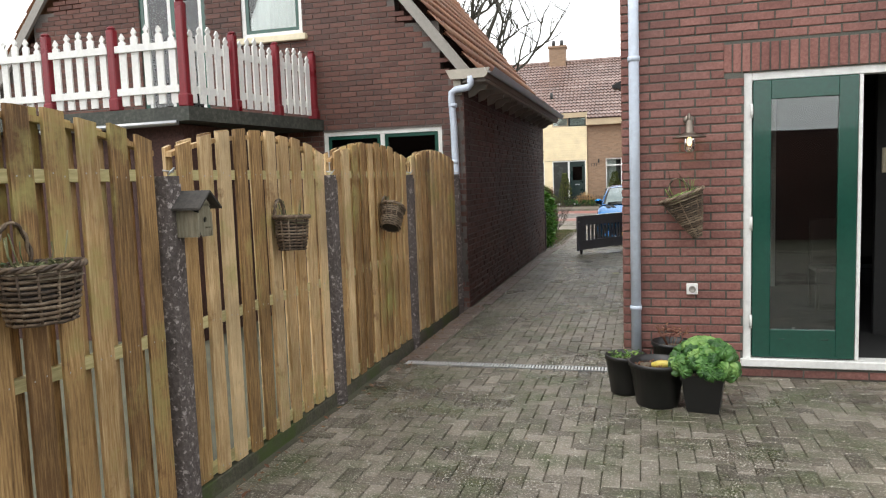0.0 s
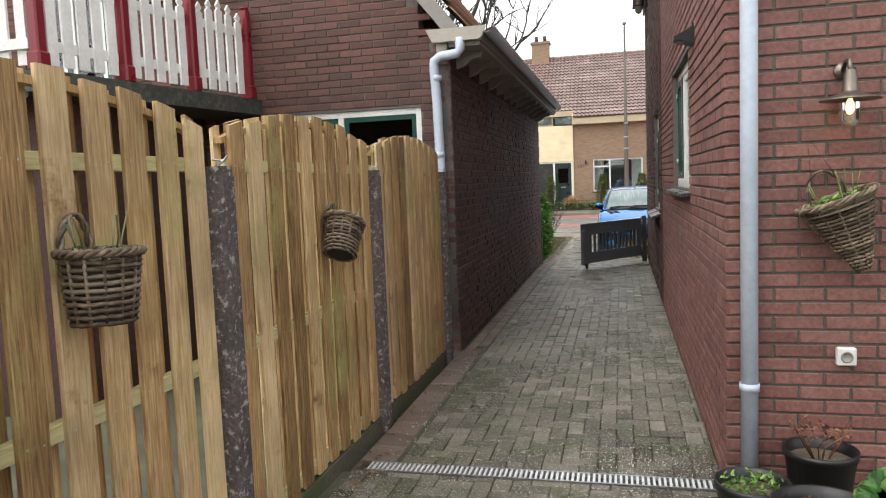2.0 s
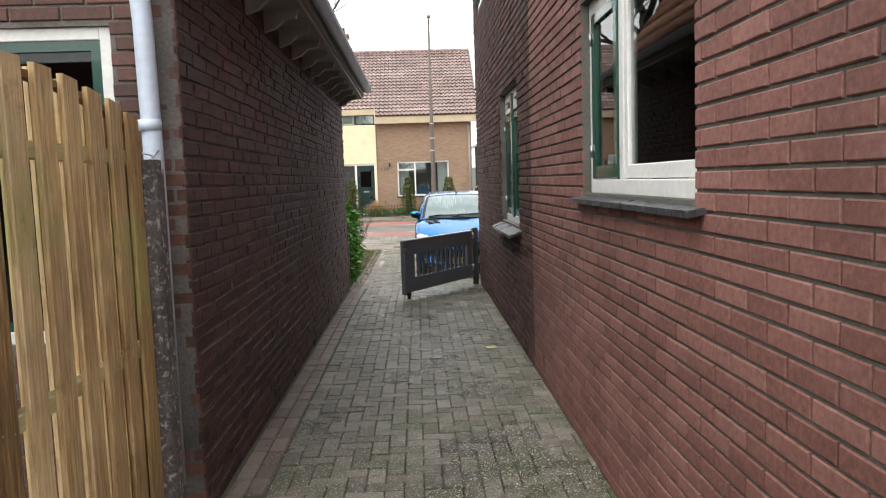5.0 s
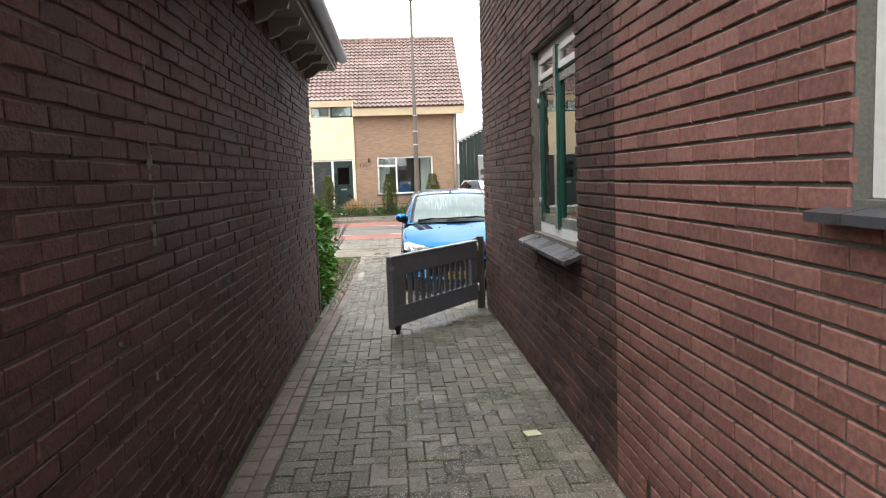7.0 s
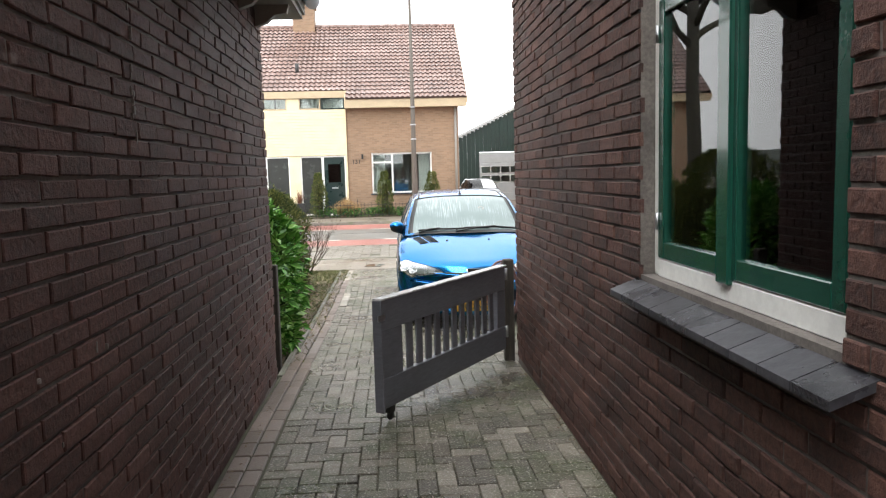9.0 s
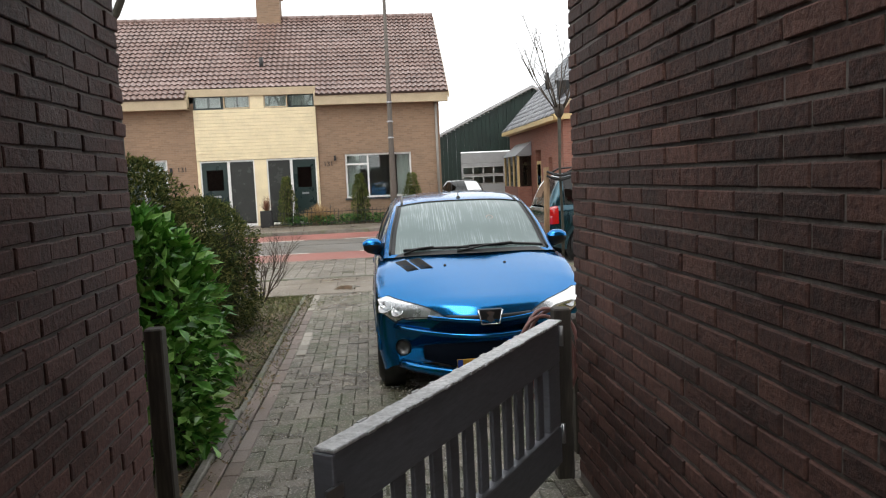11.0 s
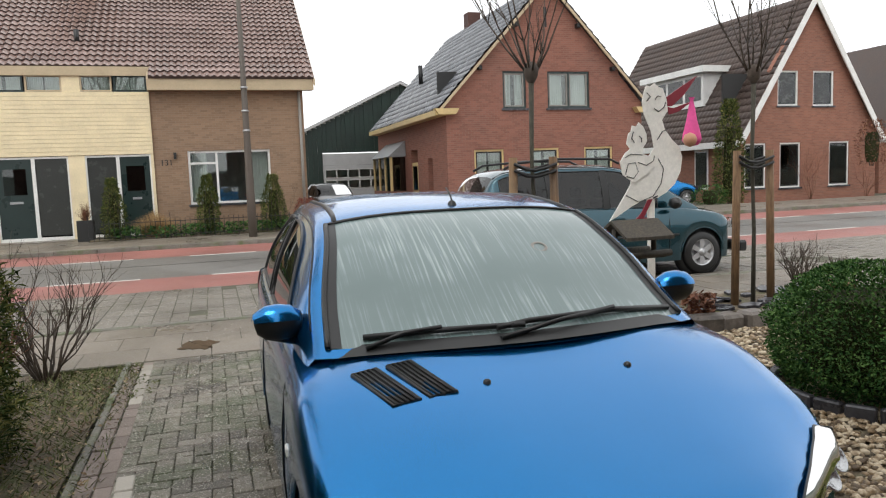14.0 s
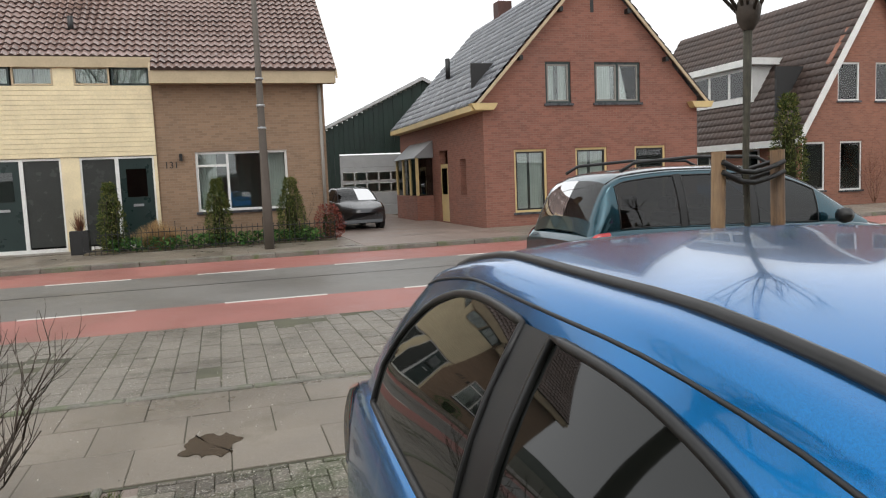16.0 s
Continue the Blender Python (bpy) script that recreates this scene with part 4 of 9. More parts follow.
def picket_run(p, q, bays, first=0):
    p, q = Vector(p), Vector(q)
    d = (q - p).normalized()
    turn = math.degrees(math.atan2(d.y, d.x))
    step = (q - p).length / bays
    for b in range(bays):
        base = Matrix.Translation(p + d * step * b) @ pose(0, 0, 0, 0, 0, turn)
        inner = step - 0.10
        for zz in (0.16, 0.62):
            Kit().box(0.05, 0.01, zz, step - 0.05, 0.035, zz + 0.075, base).part("rail", PICK, fence_b)
        n = 5
        for i in range(n):
            c = 0.05 + inner * (i + 0.5) / n
            h = 0.80 + 0.10 * math.sin(math.pi * (i + 0.5) / n)
            w = 0.042
            k = Kit().prism([(c - w, 0.05), (c + w, 0.05), (c + w, h - 0.10), (c + 0.018, h - 0.085), (c + 0.018, h - 0.075), (c + 0.035, h - 0.05), (c, h), (c - 0.035, h - 0.05), (c - 0.018, h - 0.075), (c - 0.018, h - 0.085), (c - w, h - 0.10)], "y", -0.012, 0.009, base)
            k.part("picket", PICK, fence_b)
    for b in range(first, bays + 1):
        c = p + d * step * b
        tall = 1.12 if b == 0 else 0.9
        k = Kit().soft(c.x - 0.045, c.y - 0.045, BZ, c.x + 0.045, c.y + 0.045, BZ + tall * 0.98, 0.012).soft(c.x - 0.06, c.y - 0.06, BZ, c.x + 0.06, c.y + 0.06, BZ + 0.14, 0.015)
        k.lathe([(0.03, 0), (0.05, 0.012), (0.03, 0.03), (0, 0.034)], 10, Matrix.Translation((c.x, c.y, BZ + tall * 0.98)))
        k.part("post", RAIL, fence_b)


picket_run((BX - 0.08, BY + 0.08, BZ), (BX + 0.33, GY - 0.1, BZ), 3)
picket_run((BX - 0.08, BY + 0.08, BZ), (BX - 3.6, BY + 0.08, BZ), 4, 1)

# ---- timber fence between the plots ----
FX = -2.03
RAILW = mat("green_tinged_rail_wood", ((0.30, 0.27, 0.11), (0.50, 0.44, 0.22), (0.62, 0.55, 0.32)), 0.7, 9, 2.5, 0.2, 0.4, stretch=(9, 0.6, 9), mottle=0.3)
def fence_post(y, seed):
    r = random.Random(seed)
    ob = thing("fence_post", "pitted grey concrete fence post", "post", group="fence posts")
    k = Kit()
    k.prism([(FX - 0.06, y - 0.06), (FX + 0.055, y - 0.06), (FX + 0.07, y - 0.045), (FX + 0.07, y + 0.045), (FX + 0.055, y + 0.06), (FX - 0.06, y + 0.06)], "z", -0.3, 1.72)
    n = 4
    k.prism([(FX - 0.055, y - 0.05), (FX + 0.06, y - 0.05), (FX + 0.06, y + 0.05), (FX - 0.055, y + 0.05)], "z", 1.72, 1.76)
    k.part("shaft", POSTM, ob)
    Kit().tube([(FX + 0.05, y - 0.03, 1.765), (FX + 0.07, y, 1.80), (FX + 0.04, y + 0.03, 1.78), (FX, y, 1.79)], 0.005, 5).part("tie_wire", METAL, ob)


def fence_panel(y0, y1, seed):
    """Upright boards nailed in turn to both faces of three rails, with a bowed top."""
    r = random.Random(seed)
    ob = thing("wooden_fence", "bowed pine fence panel with staggered upright boards", "fence panel", group="timber fence")
    L = y1 - y0
    top = lambda y: 1.915 + 0.125 * math.sin(math.pi * min(max((y - y0) / L, 0.0), 1.0)) ** 0.85
    for zz in (0.125, 0.955, 1.765):
        Kit().soft(FX - 0.030, y0 + 0.01, zz - 0.028, FX + 0.012, y1 - 0.01, zz + 0.028, 0.003).part("rail", RAILW, ob)
    n = 10
    w = L / n
    for side in (1, -1):
        for i in range(n if side > 0 else n + 1):
            c = y0 + (i + (0.5 if side > 0 else 0.0)) * w
            wide = (0.112 if side > 0 else 0.120) + r.uniform(-0.004, 0.004)
            a, b = max(c - wide / 2, y0 + 0.004), min(c + wide / 2, y1 - 0.004)
            x = FX + 0.012 if side > 0 else FX - 0.048
            j, lean, foot = r.uniform(-0.012, 0.012), r.uniform(-0.005, 0.005), r.uniform(-0.012, 0.012)
            if side < 0 and i == n:
                j += 0.03
            t = 0.018 + r.uniform(-0.002, 0.002)
            za, zb, e = top(a) + j, top(b) + j, 0.0025
            # sawn board with eased front edges and a slight cup
            face = x + t if side > 0 else x
            back = x if side > 0 else x + t
            sg = 1 if side > 0 else -1
            mid, rows = (a + b) / 2, []
            for f in (0.0, 0.33, 0.66, 1.0):
                sway = lean * f + 0.002 * math.sin(f * 5 + i)
                z = lambda y: (0.085 + foot) + ((za + (zb - za) * (y - a) / (b - a)) - 0.085 - foot) * f
                rows.append([(back, a + sway, z(a)), (face - sg * e, a + sway, z(a)), (face, a + e + sway, z(a)), (face + sg * 0.0012, mid + sway, z(mid)), (face, b - e + sway, z(b)), (face - sg * e, b + sway, z(b)), (back, b + sway, z(b))])
            k = Kit().sheet(rows, False, True)
            k.add(rows[0], [tuple(range(7))]).add(rows[-1], [tuple(range(7))])
            board = k.part("board", FENCE, ob)
            if side > 0:
                for zz in (0.125, 0.955, 1.765):
                    for yy in (mid - 0.03, mid + 0.03):
                        NAILS.append((face + 0.0005, yy + lean * zz / 2, zz + r.uniform(-0.012, 0.012)))
    # bowed cap strip behind the board tops
    pts = [(y0 + L * i / 14, top(y0 + L * i / 14)) for i in range(15)]
    Kit().prism([(y, z - 0.03) for y, z in pts] + [(y, z - 0.055) for y, z in reversed(pts)], "x", FX - 0.028, FX + 0.010).part("bow_strip", FENCE, ob)
    k = Kit()
    while NAILS:
        x, y, z = NAILS.pop()
        k.add([(x, y - 0.0035, z - 0.0035), (x, y + 0.0035, z - 0.0035), (x, y + 0.0035, z + 0.0035), (x, y - 0.0035, z + 0.0035), (x + 0.0015, y, z)], [(0, 1, 4), (1, 2, 4), (2, 3, 4), (3, 0, 4)])
    k.part("nail_heads", METAL, ob, kind="stuff")


NAILS = []
POSTS = (-1.07, 0.88, 2.83, 4.79, 6.73, 8.66)
for i, y in enumerate(POSTS):
    fence_post(y, i)
for i, (a, b) in enumerate(zip(POSTS, POSTS[1:])):
    fence_panel(a + 0.07, b - 0.07, 20 + i)
    Kit().soft(FX - 0.03, a + 0.06, -0.3, FX + 0.03, b - 0.06, 0.078, 0.006).part("gravel_board", GRAVELB, label="mossy concrete gravel board under the fence", category="gravel board", group="gravel boards")

# plain unseen walls added to close the yard behind and darken pane reflections
k = Kit().box(-18.0, -7.2, -0.3, -4.0, -7.0, 5.0).box(-4.0, -7.2, -0.3, 8.0, -7.0, 2.6)
struct("wall_garden_end", "unseen plain dark brick wall added to close the yard and darken reflections", k, DARK, "wall")
k = Kit().box(7.3, -7.0, -0.3, 7.5, 5.9, 2.4)
struct("wall_garden_side", "unseen plain dark wall added to close the side of the yard", k, DARK, "wall")
k = Kit().box(FX - 0.05, -7.0, -0.3, FX + 0.03, -1.14, 1.9)
struct("wall_garden_left", "unseen plain boarded wall added to carry on the fence", k, FENCE, "wall")


# ---- alley things ----
drain = thing("channel_drain", "galvanised channel drain grating across the alley", "drain")
Kit().box(GX + 0.05, 5.935, -0.06, WX, 6.075, -0.02).part("channel", BLACKP, drain)
k = Kit()
for yy in (5.94, 6.062):
    k.box(GX + 0.06, yy, -0.03, WX - 0.01, yy + 0.010, 0.002)
GRATE = plain("bright_zinc_grating", (0.70, 0.71, 0.71), 0.4, metal=0.1)
k.part("edge_rail", METAL, drain)
bar = Kit().box(0, 5.95, -0.02, 0.013, 6.062, 0.0).mesh("slot_bar", GRATE)
for i in range(70):
    ob = new("slot_bar", bar); ob.parent = drain; ob.location = (GX + 0.07 + i * 0.0290, 0, 0)

edge = struct("alley_edging", "strip of reddish clay pavers along the neighbour's wall", None, None, "pavement")
rnd = random.Random(8)
em = Kit().soft(0.003, 0.004, -0.06, 0.097, 0.206, 0, 0.006).mesh("edging_paver", PAVER_R)
for i in range(74):
    y = 8.95 + i * 0.21
    for j in (0, 1):
        if y < 24.1 and (j == 0 or y > 9.0):
            ob = new("edging_paver", em); ob.parent = edge
            ob.matrix_world = pose(GX + 0.02 + j * 0.105, y, ground_z(y) + rnd.uniform(-0.004, 0.004), rnd.uniform(-0.8, 0.8), rnd.uniform(-0.8, 0.8), rnd.uniform(-0.6, 0.6))
k = Kit()
for i in range(12):
    k.soft(FX + 0.08, 6.1 + i * 0.24, -0.06, FX + 0.30, 6.33 + i * 0.24, -0.004 + rnd.uniform(-0.005, 0.005), 0.008)
k.part("strip_by_fence", PAVER_R, edge, kind="stuff")
k = Kit()
for i in range(8):
    k.soft(GX - 0.03, 16.75 + i * 0.95, -0.2, GX + 0.02, 17.69 + i * 0.95, ground_z(17 + i) + 0.012, 0.008)
k.part("drive_kerb", CONC, edge, "narrow concrete edging of the drive")

# dead leaves and moss in the strip under the fence
LEAFB = mat("dead_leaf", ((0.12, 0.05, 0.025), (0.22, 0.10, 0.05), (0.30, 0.18, 0.09)), 0.7, 30, 3, 0.4, 0.2)
k = Kit()
for i in range(160):
    y = rnd.uniform(2.5, 9.0)
    x = FX + 0.09 + abs(rnd.gauss(0, 0.09))
    a, s = rnd.uniform(0, 6.28), rnd.uniform(0.012, 0.03)
    m = Matrix.Translation((x, y, 0.006 + ground_z(y))) @ pose(0, 0, 0, rnd.uniform(-25, 25), rnd.uniform(-25, 25), math.degrees(a))
    k.add([(-s, 0, 0), (0, -s * 0.45, 0.003), (s, 0, 0), (0, s * 0.45, 0.004)], [(0, 1, 2, 3)], False, m)
tagged(k.part("dead_leaves", LEAFB), "dead brown leaves along the foot of the fence", "leaves", kind="stuff")

# swing gate of grey boards on a castor
GREYG = mat("dark_grey_gate_paint", ((0.125, 0.13, 0.148), (0.19, 0.196, 0.22)), 0.45, 14, 2, 0.12, 0.15, stretch=(1, 1, 5), mottle=0.2)
CAPW = mat("peeling_white_paint", ((0.22, 0.225, 0.23), (0.52, 0.53, 0.54), (0.78, 0.79, 0.80)), 0.5, 60, 8, 0.1, 0.5, mottle=0.3)
hinge, free = Vector((0.00, 16.80, 0)), Vector((-1.05, 15.27, 0))
dg = free - hinge
gl = dg.length
gate = thing("driveway_gate", "dark grey painted wooden gate standing ajar on a castor", "gate", Matrix.Translation((hinge.x, hinge.y, 0.0)) @ pose(0, 0, 0, 0, 0, math.degrees(math.atan2(dg.y, dg.x))))
Z0, Z1 = 0.10, 0.82
Kit().soft(0.02, -0.025, Z1 - 0.20, gl, 0.025, Z1, 0.005).part("top_board", GREYG, gate)
Kit().soft(0.02, -0.025, Z0, gl, 0.025, Z0 + 0.20, 0.005).part("bottom_board", GREYG, gate)
Kit().soft(0.02, -0.022, Z0 + 0.20, 0.17, 0.022, Z1 - 0.20, 0.005).part("stile", GREYG, gate)
Kit().soft(gl - 0.24, -0.022, Z0 + 0.20, gl, 0.022, Z1 - 0.20, 0.005).part("stile", GREYG, gate)
for i in range(11):
    x = 0.21 + i * (gl - 0.48) / 11
    Kit().soft(x, -0.014, Z0 + 0.15, x + 0.07, 0.006, Z1 - 0.15, 0.004).part("slat", GREYG, gate)
Kit().soft(0.01, -0.036, Z1, gl + 0.01, 0.036, Z1 + 0.012, 0.003).part("cap_strip", CAPW, gate, "pale weathered cap strip with peeling paint")
k = Kit()
for i in range(60):
    x, w, sd = rnd.uniform(0.02, gl - 0.05), rnd.uniform(0.01, 0.045), rnd.choice((-1, 1))
    k.soft(x, min(sd * 0.03, sd * 0.041), Z1 + 0.001, x + w, max(sd * 0.03, sd * 0.041), Z1 + 0.011 + rnd.uniform(-0.003, 0.004), 0.001)
k.part("peeling_edge", CAPW, gate, kind="stuff")
Kit().soft(gl, -0.035, Z0 - 0.02, gl + 0.018, 0.035, Z1 - 0.002, 0.003).part("end_board", GREYG, gate)
c = Kit().box(gl - 0.13, -0.02, 0.055, gl - 0.07, 0.02, Z0).part("castor_fork", BLACKP, gate)
Kit().lathe([(0, -0.013), (0.028, -0.013), (0.034, 0), (0.028, 0.013), (0, 0.013)], 16, Matrix.Translation((gl - 0.10, 0, 0.034)) @ pose(0, 0, 0, 90)).part("castor_wheel", BLACKP, gate)
Kit().box(gl - 0.02, 0.028, Z1 - 0.13, gl + 0.05, 0.04, Z1 - 0.09).part("latch", METAL, gate)
for zz in (0.2, 0.7):
    Kit().tube([(0.01, 0.03, zz), (0.01, 0.03, zz + 0.1)], 0.012, 8).part("hinge", METAL, gate)
WOODD = mat("dark_weathered_wood", ((0.022, 0.018, 0.014), (0.05, 0.042, 0.032), (0.10, 0.085, 0.06)), 0.75, 9, 3, 0.2, 0.5, stretch=(6, 6, 0.6), mottle=0.4)
Kit().soft(0.02, 16.905, -0.3, 0.11, 16.995, 0.86, 0.008).part("gate_post", WOODD, label="dark weathered wooden gate post by the house corner", category="post")
Kit().soft(GX - 0.12, 16.98, -0.3, GX - 0.03, 17.07, 0.87, 0.008).part("gate_post", WOODD, label="dark wooden post at the neighbour's wall corner", category="post")
Kit().soft(0.22, 17.25, -0.3, 0.36, 17.39, 0.74, 0.012).part("garden_post", WOODD, label="short dark square wooden post in the front garden", category="post")
HOSE = plain("brown_pink_rubber_hose", (0.20, 0.095, 0.085), 0.4)
k = Kit()
pts = []
for i in range(90):
    a = i * 0.21
    r = 0.20 + 0.03 * math.sin(i * 0.37)
    pts.append((0.05 + r * math.cos(a) * 0.8, 17.16 + 0.05 * math.sin(i * 0.23), 0.55 + r * math.sin(a) * 1.15))
k.tube(pts, 0.011, 7)
k.part("garden_hose", HOSE, label="coiled brown-pink garden hose hung on the gate post", category="hose")
k = Kit().soft(-0.05, -0.045, 0, 0.05, 0.045, 0.004, 0.001, pose(-0.17, 12.28, 0.008, 0, 0, 12))
k.part("paper_note", plain("yellow_paper", (0.62, 0.60, 0.38), 0.8), label="pale yellow square of paper on the pavers", category="paper")


# ---- pots by the drainpipe ----
def pot(x, y, r, h, label, square=False):
    ob = thing("plant_pot", label, "plant pot", Matrix.Translation((x, y, 0)), "black pots")
    n = 4 if square else 28
    turn = pose(0, 0, 0, 0, 0, 35 if square else 0)
    k = Kit().lathe([(0, 0.0), (r * 0.74, 0.0), (r * 0.76, 0.01), (r * 0.97, h - 0.035), (r * 1.03, h - 0.033), (r * 1.04, h), (r * 0.97, h), (r * 0.93, h - 0.05), (r * 0.90, h - 0.06)], n, turn, not square)
    k.part("pot", BLACKP, ob)
    k = Kit().lathe([(r * 0.93, h - 0.055), (r * 0.6, h - 0.045), (r * 0.3, h - 0.05), (0.001, h - 0.045)], n, turn)
    k.part("soil", SOIL, ob)
    return ob


def leafmat(name, a, b, c, rough=0.45, spec=0.4):
    return mat(name, (a, b, c), rough, 20, 2.0, 0.45, 0.1, mottle=0.2, spec=spec)


KALE = leafmat("curly_kale_leaf", (0.024, 0.075, 0.018), (0.068, 0.170, 0.037), (0.19, 0.32, 0.085))
LEAFG = leafmat("fresh_green_leaf", (0.05, 0.12, 0.02), (0.12, 0.24, 0.04), (0.25, 0.36, 0.08))
LAUREL = leafmat("glossy_laurel_leaf", (0.050, 0.170, 0.028), (0.130, 0.345, 0.054), (0.29, 0.52, 0.125), 0.22)
YEW = leafmat("dark_conifer_spray", (0.024, 0.045, 0.013), (0.078, 0.108, 0.027), (0.22, 0.21, 0.065), 0.8, 0.15)
BOX = leafmat("clipped_box_leaf", (0.02, 0.06, 0.018), (0.05, 0.12, 0.03), (0.13, 0.23, 0.065), 0.8, 0.12)
DRYL = leafmat("dry_red_brown_leaf", (0.09, 0.03, 0.02), (0.19, 0.075, 0.04), (0.27, 0.14, 0.08), 0.7)
p1 = pot(0.16, 5.36, 0.155, 0.30, "tall black plastic pot with small green weeds")
p2 = pot(0.39, 5.10, 0.20, 0.32, "wide black plastic pot with bare soil and a yellow squash")
p4 = pot(0.52, 5.72, 0.16, 0.33, "black plastic pot standing at the wall with a dry plant")
p3 = pot(0.71, 5.02, 0.20, 0.27, "square black plastic pot holding curly kale", True)


def sprigs(k, rnd, cx, cy, z, r, n, size, tall=0.05):
    for i in range(n):
        a, d = rnd.uniform(0, 6.28), r * math.sqrt(rnd.random())
        m = Matrix.Translation((cx + d * math.cos(a), cy + d * math.sin(a), z + rnd.uniform(0, tall))) @ pose(0, 0, 0, rnd.uniform(-50, 50), rnd.uniform(-50, 50), rnd.uniform(0, 360))
        s = size * rnd.uniform(0.6, 1.3)
        k.add([(-s, 0, 0), (-s * 0.2, -s * 0.5, s * 0.15), (s, 0, 0.0), (-s * 0.2, s * 0.5, s * 0.15), (0, 0, -s * 0.1)], [(0, 1, 4), (1, 2, 4), (2, 3, 4), (3, 0, 4)], False, m)


k = Kit(); sprigs(k, rnd, 0, 0, 0.26, 0.13, 150, 0.016); k.part("weed_tuft", LEAFG, p1)
k = Kit(); sprigs(k, rnd, 0, 0, 0.275, 0.16, 90, 0.014, 0.02); k.part("dead_stems", DRYL, p2)
k = Kit().lathe([(0, -0.09), (0.018, -0.08), (0.03, -0.03), (0.026, 0.03), (0.014, 0.08), (0, 0.09)], 12, pose(0.04, -0.02, 0.30, 80, 0, 70))
k.part("squash", plain("yellow_squash", (0.62, 0.50, 0.10), 0.4), p2)
k = Kit()
for i in range(14):
    a = rnd.uniform(0, 6.28)
    k.tube([(0.03 * math.cos(a), 0.03 * math.sin(a), 0.27), (0.08 * math.cos(a), 0.08 * math.sin(a), 0.36), (0.14 * math.cos(a + 0.4), 0.14 * math.sin(a + 0.4), 0.42 + rnd.uniform(-0.03, 0.05))], 0.003, 4)
sprigs(k, rnd, 0, 0, 0.38, 0.13, 120, 0.014, 0.07)
k.part("dry_plant", DRYL, p4)
# kale: a mound of ruffled heads
k = Kit()
heads = []
for i in range(72):
    u, a = rnd.uniform(0.0, 1.0), i * 2.39996
    th = math.acos(1 - u * 1.12)
    heads.append((0.235 * math.sin(th) * math.cos(a), 0.235 * math.sin(th) * math.sin(a), 0.31 + 0.20 * math.cos(th)))
for hx, hy, hz in heads:
    nrm = Vector((hx, hy, hz - 0.30)).normalized()
    q = nrm.to_track_quat("Z", "Y").to_matrix().to_4x4()
    base = Matrix.Translation((hx, hy, hz)) @ q @ pose(0, 0, 0, 0, 0, rnd.uniform(0, 360))
    R, ph = rnd.uniform(0.045, 0.065), rnd.uniform(0, 6)
    rings = []
    for rr, h, amp in ((0.004, 0.012, 0), (0.35, 0.012, 0.10), (0.62, 0.006, 0.22), (0.85, -0.008, 0.34), (1.0, -0.028, 0.42), (0.92, -0.05, 0.25)):
        row = []
        for s in range(20):
            a = 6.28319 * s / 20
            w = math.sin(a * 7 + ph) * amp + math.sin(a * 11 + ph * 2) * amp * 0.5
            row.append(base @ Vector((R * rr * math.cos(a) * (1 + w * 0.2), R * rr * math.sin(a) * (1 + w * 0.2), h + w * 0.028)))
        rings.append(row)
    k.sheet(rings, False, True)
k.part("kale", KALE, p3, "bright green curly kale in a dense mound")


# ---- wicker baskets ----
WICK = mat("weathered_wicker", ((0.05, 0.034, 0.022), (0.13, 0.09, 0.058), (0.27, 0.21, 0.145)), 0.7, 40, 6, 0.45, 0.4, mottle=0.3)


